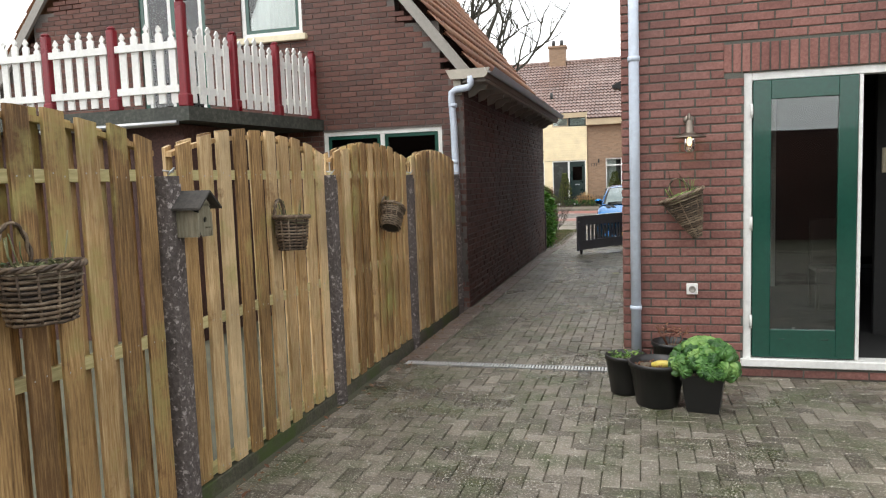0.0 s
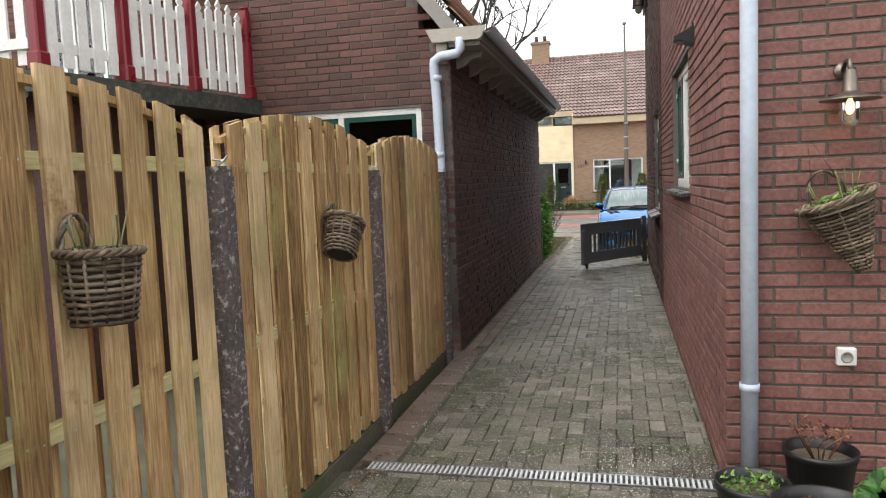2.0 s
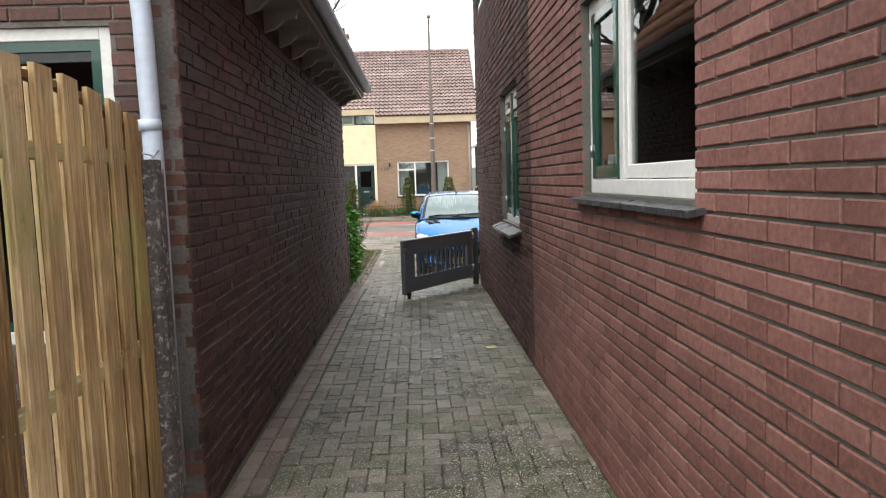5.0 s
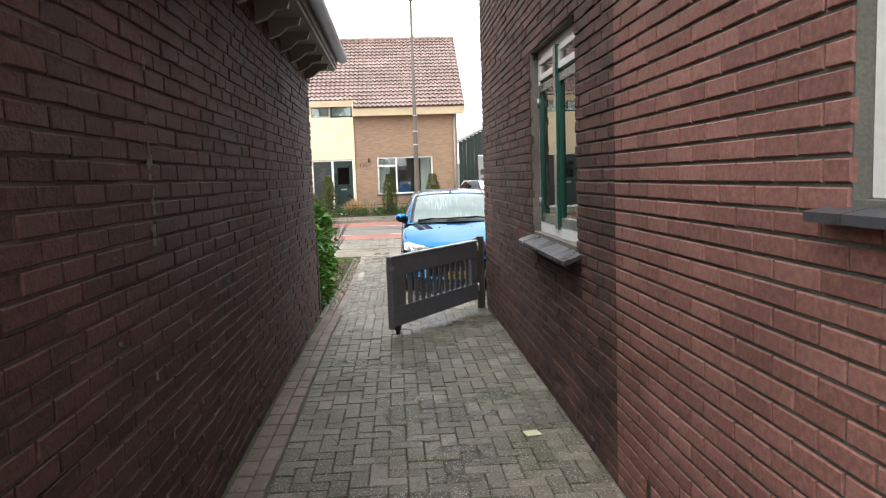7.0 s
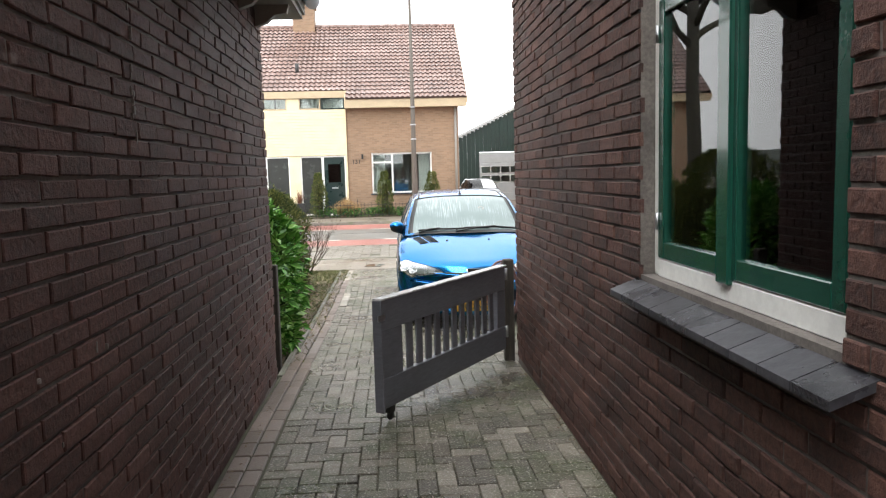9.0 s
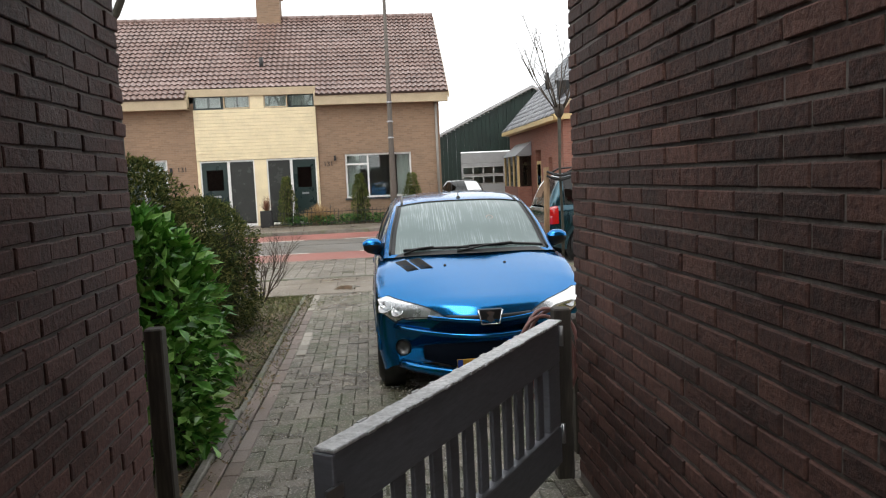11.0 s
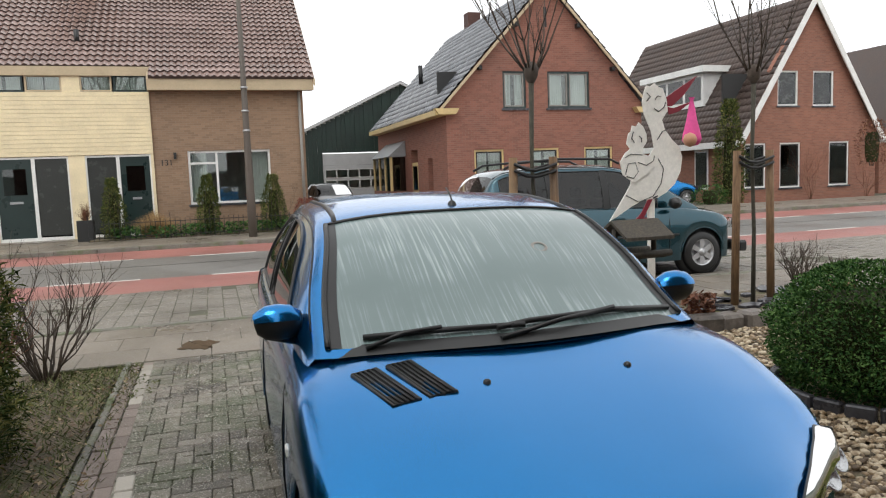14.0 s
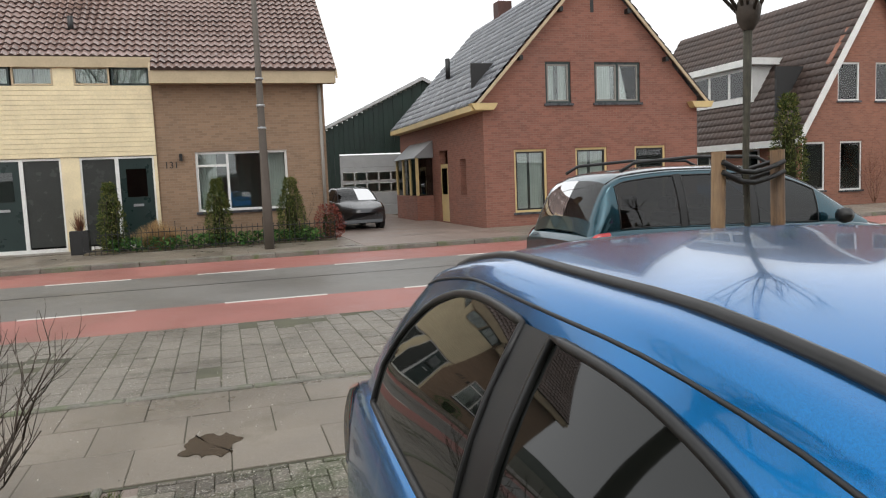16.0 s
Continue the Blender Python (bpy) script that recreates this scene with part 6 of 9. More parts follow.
for i in range(60):
    a, d = rnd.uniform(0, 6.28), rnd.uniform(0.02, 0.14)
    k.tube([(d * 0.5 * math.cos(a), d * 0.5 * math.sin(a), 0.11), (d * 1.6 * math.cos(a), d * 1.6 * math.sin(a), 0.30 + rnd.uniform(0, 0.14))], 0.003, 4)
sprigs(k, rnd, 0, 0, 0.32, 0.22, 60, 0.012, 0.10)
k.part("stalks", TWIG, tw)

# bird table: a log roof on a stump
bt = thing("bird_table", "rustic bird table with a dark boarded roof", "bird table", Matrix.Translation((2.50, 22.85, -0.12)))
Kit().tube([(0, 0, 0), (0.01, 0, 0.5), (0, 0, 0.83)], 0.05, 9).part("post", WOODD, bt)
Kit().soft(-0.22, -0.17, 0.82, 0.22, 0.17, 0.85, 0.006).part("tray", WOODD, bt)
for yy in (-0.17, 0.17):
    Kit().tube([(-0.26, yy, 0.86), (0.26, yy, 0.86)], 0.032, 8).part("rail_log", WOODD, bt)
for s in (-1, 1):
    Kit().prism([(0, 1.16), (s * 0.26, 1.02), (s * 0.26, 0.99), (0, 1.13)], "x", -0.24, 0.24).part("roof_board", WOODD, bt)
    Kit().tube([(s * 0.2, 0, 0.85), (s * 0.2, 0, 1.08)], 0.025, 7).part("upright", WOODD, bt)
Kit().tube([(0.02, 0, 0.1), (-0.18, -0.06, 0.0)], 0.03, 7).part("strut", WOODD, bt)
Kit().tube([(0.02, 0, 0.1), (0.2, -0.05, 0.0)], 0.03, 7).part("strut", WOODD, bt)

# stork board on a white pole
BOARD = plain("white_painted_plywood", (0.88, 0.85, 0.78), 0.5)
st = thing("stork_sign", "white painted plywood stork sign with a pink bundle", "sign", Matrix.Translation((2.98, 23.28, 0)) @ pose(0, 0, 0, 0, 0, 0))
body = [(-0.48, 1.00), (-0.36, 1.17), (-0.25, 1.33), (-0.20, 1.56), (-0.05, 1.60), (0.02, 1.68), (-0.01, 1.84), (-0.09, 2.01), (-0.11, 2.12), (-0.085, 2.22), (-0.06, 2.28), (-0.02, 2.265), (0.03, 2.30), (0.07, 2.265), (0.12, 2.25), (0.16, 2.15), (0.175, 2.04), (0.11, 1.95), (0.14, 1.86), (0.22, 1.76), (0.30, 1.69), (0.335, 1.59), (0.315, 1.45), (0.25, 1.33), (0.15, 1.25), (0.05, 1.20), (-0.10, 1.19), (-0.24, 1.13), (-0.38, 1.05)]
Kit().prism(body, "y", -0.006, 0.006).part("bird_board", BOARD, st)
cub = [(-0.295, 1.73), (-0.27, 1.83), (-0.245, 1.84), (-0.23, 1.90), (-0.18, 1.89), (-0.16, 1.93), (-0.11, 1.89), (-0.075, 1.82), (-0.07, 1.75), (-0.11, 1.69), (-0.12, 1.63), (-0.02, 1.60), (0.02, 1.54), (-0.06, 1.44), (-0.22, 1.36), (-0.34, 1.44), (-0.365, 1.56), (-0.31, 1.64), (-0.255, 1.68)]
Kit().prism(cub, "y", -0.020, -0.009).part("rider_board", BOARD, st)
LINE = plain("dark_outline_paint", (0.03, 0.03, 0.03), 0.6)


def stroke(pts, y=-0.008, w=0.0042):
    """A painted line along (x, z) points of the board's face."""
    return Kit().tube([(x, y, z) for x, z in pts], w, 4).part("outline", LINE, st)


stroke([(-0.30, 1.24), (-0.16, 1.17), (0.0, 1.22), (0.09, 1.34), (0.12, 1.48), (0.06, 1.58)])
stroke([(-0.31, 1.44), (-0.28, 1.54), (-0.20, 1.55), (-0.17, 1.46), (-0.22, 1.40), (-0.30, 1.42)], -0.021)
stroke([(-0.17, 1.55), (-0.08, 1.52), (0.0, 1.56), (0.01, 1.61)], -0.021)
stroke([(-0.31, 1.60), (-0.25, 1.63), (-0.12, 1.62)], -0.021)
stroke([(-0.16, 1.80), (-0.13, 1.78), (-0.13, 1.74)], -0.022, 0.005)
stroke([(-0.22, 1.84), (-0.24, 1.78), (-0.21, 1.74)], -0.022, 0.005)
stroke([(0.03, 2.14), (0.06, 2.18), (0.10, 2.17)])
stroke([(0.02, 2.06), (0.07, 2.03), (0.13, 2.07), (0.15, 2.12)], w=0.005)
stroke([(-0.06, 2.21), (-0.02, 2.17), (-0.06, 2.13)], w=0.005)
stroke([(0.05, 1.76), (0.11, 1.84), (0.17, 1.86)], w=0.005)
stroke([(0.0, 1.20), (0.05, 1.22)], w=0.008)
REDB = plain("dark_red_paint", (0.23, 0.015, 0.03), 0.5)
Kit().prism([(0.165, 2.17), (0.30, 2.25), (0.51, 2.37), (0.36, 2.19), (0.22, 2.08), (0.172, 2.08)], "y", -0.007, 0.007).part("upper_bill", REDB, st)
Kit().prism([(0.172, 2.075), (0.24, 2.06), (0.46, 2.13), (0.30, 2.03), (0.19, 2.00)], "y", -0.007, 0.007).part("lower_bill", REDB, st)
PINK = plain("pink_cloth", (0.80, 0.10, 0.33), 0.8)
k = Kit().lathe([(0.03, 0.03), (0.015, 0.0), (0.028, -0.05), (0.05, -0.18), (0.085, -0.32), (0.095, -0.38), (0.06, -0.43), (0.001, -0.44)], 14, Matrix.Translation((0.435, -0.02, 2.13)))
k.part("pink_bundle", PINK, st, "bright pink cloth bundle")
k = Kit().lathe([(0.001, -0.07), (0.05, -0.05), (0.07, 0), (0.05, 0.05), (0.001, 0.07)], 14, Matrix.Translation((0.37, -0.08, 1.75)))
k.part("round_ball", plain("peach_plastic", (0.55, 0.28, 0.17), 0.5), st)
Kit().soft(-0.04, 0.008, -0.15, 0.03, 0.045, 1.30, 0.004).part("pole", BOARD, st)
Kit().prism([(-0.06, 1.19), (-0.01, 1.19), (-0.10, 1.03), (-0.22, 0.94), (-0.20, 1.00), (-0.13, 1.07)], "y", -0.014, -0.004).part("red_leg", REDB, st)
Kit().prism([(-0.13, 1.02), (-0.08, 1.02), (-0.04, 0.92), (-0.07, 0.90), (-0.17, 0.93)], "y", -0.014, -0.004).part("red_foot", REDB, st)


def young_tree(x, y, seed, tall=1.0, label="young pollarded tree tied between two wooden stakes"):
    r = random.Random(seed)
    ob = thing("young_tree", label, "tree", Matrix.Translation((x, y, -0.02)), "young street trees")
    Kit().tube([(0, 0, -0.1), (0.01, 0, 0.8), (-0.01, 0.01, 1.6), (0, 0, 2.42)], [0.026, 0.021, 0.019, 0.027], 9).part("trunk", BARK, ob)
    k = Kit()
    k.lathe([(0.03, -0.08), (0.065, -0.02), (0.075, 0.05), (0.05, 0.11), (0.001, 0.12)], 9, Matrix.Translation((0, 0, 2.44)))
    def grow(p, d, length, rad, depth):
        pts, q = [p], p
        for i in range(4):
            d = (d + Vector((r.uniform(-0.16, 0.16), r.uniform(-0.16, 0.16), 0.16))).normalized()
            q = q + d * length / 4
            pts.append(q)
        k.tube(pts, [rad, rad * 0.85, rad * 0.65, rad * 0.5, rad * 0.3], 5)
        if depth:
            for i in range(r.choice((1, 2, 3))):
                b = r.choice((1, 2, 3))
                grow(pts[b], (d + Vector((r.uniform(-0.7, 0.7), r.uniform(-0.7, 0.7), 0.1))).normalized(), length * r.uniform(0.3, 0.6), rad * 0.5, depth - 1)
    for i in range(10):
        a = i * 2.4 + r.uniform(-0.3, 0.3)
        sp = r.uniform(0.25, 1.0)
        grow(Vector((0.05 * math.cos(a), 0.05 * math.sin(a), 2.46)), Vector((sp * math.cos(a), sp * math.sin(a), 1.0)).normalized(), r.uniform(0.7, 1.35) * tall, 0.0115, 2)
    k.part("crown", TWIG, ob, "bare upright twigs from a knobbly head")
    STAKE = FENCE_D
    for s, tilt in ((-1, 3), (1, -3)):
        Kit().tube([(s * 0.24, 0, -0.1), (s * 0.21, 0, 1.66)], 0.042, 9).part("stake", STAKE, ob)
    k = Kit()
    for zz in (1.50, 1.56):
        k.tube([(-0.22, -0.05, zz + 0.04), (-0.1, -0.05, zz - 0.02), (0, -0.055, zz - 0.03), (0.1, -0.05, zz - 0.01), (0.22, -0.05, zz + 0.03)], 0.016, 6)
        k.tube([(-0.22, 0.05, zz + 0.04), (0, 0.055, zz - 0.02), (0.22, 0.05, zz + 0.03)], 0.016, 6)
    k.part("strap", BLACKP, ob, "black rubber tree strap")
    return ob


FENCE_D = mat("brown_stake_wood", ((0.09, 0.05, 0.025), (0.20, 0.115, 0.055), (0.28, 0.18, 0.09)), 0.7, 9, 3, 0.2, 0.4, stretch=(6, 6, 0.6), mottle=0.3)
young_tree(1.87, 23.6, 3)
young_tree(4.44, 23.6, 4)

# big bare tree behind the hedge
big = thing("bare_tree", "large bare winter tree with spreading limbs", "tree", Matrix.Translation((-5.65, 27.1, -0.15)))
r = random.Random(9)
kt, kb = Kit(), Kit()
kt.tube([(0, 0, -0.2), (0.02, 0, 0.6), (-0.03, 0.02, 2.0), (0.05, 0, 3.6), (0.02, 0.05, 6.6)], [0.27, 0.19, 0.165, 0.15, 0.12], 14)


def limb(k, p, d, length, rad, depth):
    pts, q, n = [p], p, 5
    for i in range(n):
        d = (d + Vector((r.uniform(-0.28, 0.28), r.uniform(-0.28, 0.28), r.uniform(-0.12, 0.25)))).normalized()
        q = q + d * length / n
        pts.append(q)
    k.tube(pts, [rad * (1 - 0.13 * i) for i in range(n + 1)], 7 if rad > 0.05 else 5 if rad > 0.015 else 4)
    if depth:
        for i in range(4 if depth > 1 else 5):
            b = r.choice((2, 3, 4, 5))
            limb(k, pts[b], (d * 0.6 + Vector((r.uniform(-1, 1), r.uniform(-1, 1), r.uniform(-0.15, 0.7)))).normalized(), length * r.uniform(0.42, 0.68), rad * (0.55 if depth > 1 else 0.4), depth - 1)


for i in range(9):
    a = i * 2.4
    z = 4.5 + 0.25 * i
    limb(kb, Vector((0.05 * math.cos(a), 0.05 * math.sin(a), z)), Vector((math.cos(a), math.sin(a), 0.55 + 0.1 * i)).normalized(), r.uniform(2.2, 3.2), 0.085 if i < 7 else 0.11, 3)
kt.part("trunk", BARK, big)
kb.part("crown", BARK, big, "bare branching limbs and twigs")

# rain puddle on the slabs and pale pavers at the end of the drive
WATER = plain("shallow_puddle_water", (0.080, 0.063, 0.042), 0.08)
pts = [(-1.33 + (0.17 + 0.025 * math.sin(a * 4) + 0.02 * math.sin(a * 7 + 1) + 0.012 * math.sin(a * 13)) * math.cos(a), 24.82 + (0.25 + 0.05 * math.sin(a * 2 + 2) + 0.03 * math.sin(a * 9) + 0.015 * math.sin(a * 15)) * math.sin(a)) for a in [6.28319 * i / 90 for i in range(90)]]
k = Kit().add([(-1.33, 24.82, -0.1125)] + [(x, y, -0.1125) for x, y in pts] + [(x, y, -0.13) for x, y in pts], [(0, 1 + i, 1 + (i + 1) % 90) for i in range(90)] + [(1 + i, 91 + i, 91 + (i + 1) % 90, 1 + (i + 1) % 90) for i in range(90)])
k.part("puddle", WATER, label="shallow brown rain puddle on the slabs", category="puddle", kind="structure")
PALE = mat("pale_worn_paver", ((0.30, 0.27, 0.22), (0.46, 0.42, 0.36)), 0.5, 120, 1, 0.3, 0.5)
pm = Kit().soft(0.003, 0.003, -0.06, 0.1, 0.205, 0, 0.006).mesh("pale_paver", PALE)
for i in range(6):
    ob = new("pale_paver", pm); ob.parent = edge
    ob.matrix_world = pose(-1.80, 22.9 + i * 0.21, -0.112 + rnd.uniform(-0.003, 0.002), 0, 0, rnd.uniform(-2, 2))
for i in range(5):
    ob = new("pale_paver", pm); ob.parent = edge
    ob.matrix_world = pose(-1.70, 20.4 + i * 0.21, -0.112 + rnd.uniform(-0.003, 0.002), 0, 0, rnd.uniform(-2, 2))
# pale lime runs on the neighbour's wall
LIME = mat("pale_lime_run", ((0.12, 0.10, 0.088), (0.25, 0.225, 0.205)), 0.9, 60, 4, 0.3, 0.3)
k = Kit()
for yc, z0, z1, n in ((10.9, 1.15, 2.75, 34), (13.6, 1.7, 2.8, 16)):
    for i in range(n):
        z = rnd.uniform(z0, z1)
        h, w = rnd.uniform(0.015, 0.055), rnd.uniform(0.003, 0.008)
        y = yc + rnd.gauss(0, 0.012)
        k.box(GX - 0.003, y - w, z, GX + 0.0065, y + w, z + h)
for i in range(26):
    y, z = rnd.uniform(9.5, 15.5), rnd.uniform(0.2, 1.1)
    k.box(GX - 0.003, y - 0.004, z, GX + 0.0065, y + 0.004, z + rnd.uniform(0.01, 0.05))
k.part("lime_runs", LIME, gar, kind="stuff")


# ---- houses across the road ----
TAN = far_brick("tan_brick", (0.30, 0.195, 0.125), (0.25, 0.158, 0.098), (0.30, 0.25, 0.19))
NBRICK = far_brick("orange_red_brick", (0.275, 0.115, 0.080), (0.22, 0.09, 0.062), (0.27, 0.20, 0.165))
NB2 = far_brick("brown_red_brick", (0.30, 0.13, 0.085), (0.24, 0.10, 0.065), (0.28, 0.21, 0.17))
OCHRE = plain("ochre_cream_paint", (0.62, 0.47, 0.22), 0.5)
CLAD = plain("cream_cladding", (0.80, 0.68, 0.44), 0.45)
FASCIA = plain("beige_fascia", (0.50, 0.40, 0.26), 0.5)
IRON = plain("black_iron", (0.015, 0.015, 0.015), 0.5)


def house_window(parent, x0, x1, y, z0, z1, frame_m, sash_m=None, mull=(), fw=0.07, trans=None, curtain=0.0, sill_m=None):
    """A window as a part of its house: frame, panes, sill; the wall faces -y."""
    k = Kit()
    k.box(x0, y, z0, x0 + fw, y + 0.09, z1).box(x1 - fw, y, z0, x1, y + 0.09, z1).box(x0 + fw, y, z0, x1 - fw, y + 0.09, z0 + fw).box(x0 + fw, y, z1 - fw, x1 - fw, y + 0.09, z1)
    for a in mull:
        k.box(a - fw / 2, y, z0 + fw, a + fw / 2, y + 0.09, z1 - fw)
    if trans:
        k.box(trans[0], y + 0.003, trans[2] - fw / 2, trans[1], y + 0.085, trans[2] + fw / 2)
    w = k.part("window", frame_m, parent)
    xs = [x0 + fw, *[v for a in mull for v in (a - fw / 2, a + fw / 2)], x1 - fw]
    for a, b in zip(xs[::2], xs[1::2]):
        s = 0.0
        if sash_m:
            s = 0.05
            q = Kit().box(a, y + 0.02, z0 + fw, a + s, y + 0.07, z1 - fw).box(b - s, y + 0.02, z0 + fw, b, y + 0.07, z1 - fw)
            q.box(a + s, y + 0.02, z0 + fw, b - s, y + 0.07, z0 + fw + s).box(a + s, y + 0.02, z1 - fw - s, b - s, y + 0.07, z1 - fw)
            q.part("sash", sash_m, w)
        Kit().box(a + s, y + 0.045, z0 + fw + s, b - s, y + 0.05, z1 - fw - s).part("pane", CLEAR, w).visible_shadow = False
    if curtain:
        n = 24
        for sx in (0, 1):
            c0 = x0 + fw if sx == 0 else x1 - fw - curtain
            rows = [[(c0 + curtain * i / n, y + 0.16 + 0.02 * math.sin(i * 1.9), zz) for i in range(n + 1)] for zz in (z0 + 0.05, z1 - 0.05)]
            Kit().sheet(rows).part("curtain", CURTAIN, w)
    if sill_m:
        Kit().box(x0 - 0.06, y - 0.10, z0 - 0.07, x1 + 0.06, y + 0.02, z0).part("sill", sill_m, w)
    return w


def clip_wall(kit, x0, x1, z0, z1, y, holes, thick=0.25):
    wall_block(kit, Matrix.Translation((x0, y, 0)), x1 - x0, z0, z1, [(a - x0, b - x0, c, d) for a, b, c, d in holes], thick, 0.0)


# twin house with a cream clad middle
FY = 42.0
H1 = thing("twin_house", "tan brick twin house with cream clad middle and pantile roof", "house")
holes_r = [(-1.78, 0.80, 0.90, 2.62)]
holes_l = [(-11.0, -8.50, 0.92, 2.66)]
k = Kit(); clip_wall(k, -2.80, 1.98, -0.3, 4.75, FY, holes_r); k.part("wall", TAN, H1)
k = Kit(); clip_wall(k, -12.2, -7.38, -0.3, 4.75, FY, holes_l); k.part("wall", TAN, H1)
k = Kit().box(1.74, FY + 0.25, -0.3, 1.98, 50.8, 4.75).prism([(FY + 0.02, 4.7), (50.8, 4.7), (46.5, 8.6)], "x", 1.74, 1.98)
k.part("side_wall", TAN, H1)
k = Kit().box(-12.2, FY + 0.25, -0.3, -11.96, 50.8, 4.75).prism([(FY + 0.02, 4.7), (50.8, 4.7), (46.5, 8.6)], "x", -12.2, -11.96).box(-11.96, 50.6, -0.3, 1.74, 50.8, 4.75)
k.part("back_wall", TAN, H1)
Kit().box(-11.9, FY + 1.8, -0.3, 1.7, FY + 1.9, 5.2).part("inner_wall", plain("grey_room_wall", (0.20, 0.21, 0.20), 0.8), H1)
Kit().box(-11.9, FY + 0.3, 2.72, 1.7, FY + 1.8, 2.8).part("inner_ceiling", DARKIN, H1)
Kit().box(-11.9, FY + 0.3, -0.3, 1.7, FY + 1.8, 0.05).part("inner_floor", DARKIN, H1)
# clad panel of planks between the storeys
for i in range(15):
    z = 2.56 + i * 0.1285
    Kit().soft(-7.38, FY - 0.10, z, -2.80, FY + 0.1, z + 0.124, 0.006).part("cladding_plank", CLAD, H1)
for a, b in ((-7.38, -7.28), (-5.24, -4.78), (-2.88, -2.80)):
    Kit().box(a, FY - 0.08, -0.05, b, FY + 0.1, 2.55).part("post", CLAD, H1)
for a, b, dk in ((-7.28, -6.22, 1), (-6.22, -5.24, 0), (-4.78, -3.85, 0), (-3.85, -2.88, 1)):
    if dk:
        d = Kit().box(a + 0.05, FY - 0.02, 0.1, b - 0.05, FY + 0.04, 2.5).part("door", DGREEN, H1)
        Kit().box(a + 0.22, FY - 0.028, 1.42, b - 0.22, FY - 0.021, 2.2).part("pane", TINT, d)
        Kit().box(a + 0.35, FY - 0.045, 1.15, b - 0.35, FY - 0.022, 1.22).part("letter_plate", METAL, d)
    else:
        Kit().box(a + 0.05, FY - 0.01, 0.15, b - 0.05, FY - 0.002, 2.48).part("side_light", plain("dark_grey_glazing", (0.045, 0.048, 0.045), 0.25, spec=0.3), H1, "dark grey glazed side light")
    k = Kit().box(a, FY - 0.05, 0.0, a + 0.05, FY + 0.06, 2.55).box(b - 0.05, FY - 0.05, 0.0, b, FY + 0.06, 2.55).box(a + 0.05, FY - 0.05, 2.49, b - 0.05, FY + 0.06, 2.55).box(a + 0.05, FY - 0.05, 0.0, b - 0.05, FY + 0.06, 0.10)
    k.part("door_frame", WHITE, H1)
for a, b in ((-7.35, -6.3), (-6.25, -5.25), (-4.75, -3.85), (-3.8, -2.85)):
    house_window(H1, a, b, FY - 0.05, 4.50, 5.00, FASCIA if a in (-6.25, -4.75) else DGREEN, fw=0.05, curtain=0.42)
Kit().box(-5.25, FY - 0.06, 4.49, -4.75, FY + 0.1, 5.00).part("post", CLAD, H1)
house_window(H1, -1.78, 0.80, FY + 0.05, 0.90, 2.62, WHITE, mull=(-0.90,), trans=(-1.71, -0.93, 2.22), curtain=0.5, sill_m=SLATE)
house_window(H1, -11.0, -8.50, FY + 0.05, 0.92, 2.66, WHITE, mull=(-9.40,), trans=(-9.37, -8.57, 2.25), curtain=0.6, sill_m=SLATE)
for a, b in ((-12.5, -7.50), (-2.76, 2.30)):
    Kit().box(a, FY - 0.45, 4.50, b, FY - 0.38, 4.86).part("fascia", FASCIA, H1)
    Kit().box(a, FY - 0.38, 4.52, b, FY, 4.57).part("soffit", FASCIA, H1)
Kit().box(-7.62, FY - 0.14, 4.97, -2.70, FY - 0.08, 5.25).part("fascia", FASCIA, H1)
Kit().box(-7.62, FY - 0.08, 4.985, -2.70, FY + 0.25, 5.03).part("soffit", FASCIA, H1)
for a, b in ((-7.62, -7.50), (-2.82, -2.70)):
    Kit().prism([(FY - 0.44, 4.84), (FY - 0.44, 4.50), (FY - 0.05, 4.50), (FY - 0.05, 5.20)], "x", a, b).part("bay_cheek", FASCIA, H1)
rs = math.hypot(46.5 - 41.5, 8.75 - 4.86)
ra = math.degrees(math.atan2(8.75 - 4.86, 46.5 - 41.5))
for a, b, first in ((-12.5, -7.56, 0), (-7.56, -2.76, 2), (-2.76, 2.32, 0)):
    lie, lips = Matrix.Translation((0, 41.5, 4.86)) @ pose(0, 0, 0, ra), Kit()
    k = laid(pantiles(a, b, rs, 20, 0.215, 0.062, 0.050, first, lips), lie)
    # risers carry the painted shadow under each tile row
    laid(lips, lie).part("tile_nose", ROOF_N, H1, "lower edges of the tiles, dark with painted shadow", kind="stuff")
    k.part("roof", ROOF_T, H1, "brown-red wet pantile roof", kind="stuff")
k = laid(pantiles(-2.32, 12.5, rs, 20, 0.215, 0.035, 0.035), Matrix.Translation((0, 51.4, 4.86)) @ pose(0, 0, 0, 0, 0, 180) @ pose(0, 0, 0, ra))
k.part("roof", ROOF_T, H1, kind="stuff")
k = Kit()
for i in range(37):
    k.tube([(-12.5 + i * 0.4, 46.5, 8.79), (-12.5 + i * 0.4 + 0.41, 46.5, 8.80)], 0.11, 8)
k.part("ridge_tiles", ROOF_T, H1, kind="stuff")
for s in (2.30, -12.54):
    Kit().prism([(41.45, 4.80), (46.5, 8.73), (46.5, 8.55), (41.45, 4.62)], "x", s, s + 0.05).part("verge_board", FASCIA, H1)
ch = Kit().box(-5.35, 46.1, 8.3, -4.35, 46.9, 9.65).box(-5.42, 46.03, 9.65, -4.28, 46.97, 9.78).part("chimney", TAN, H1)
for xx in (-5.1, -4.6):
    Kit().tube([(xx, 46.5, 9.75), (xx, 46.5, 10.15)], 0.11, 10).part("flue", GUTTER, ch)
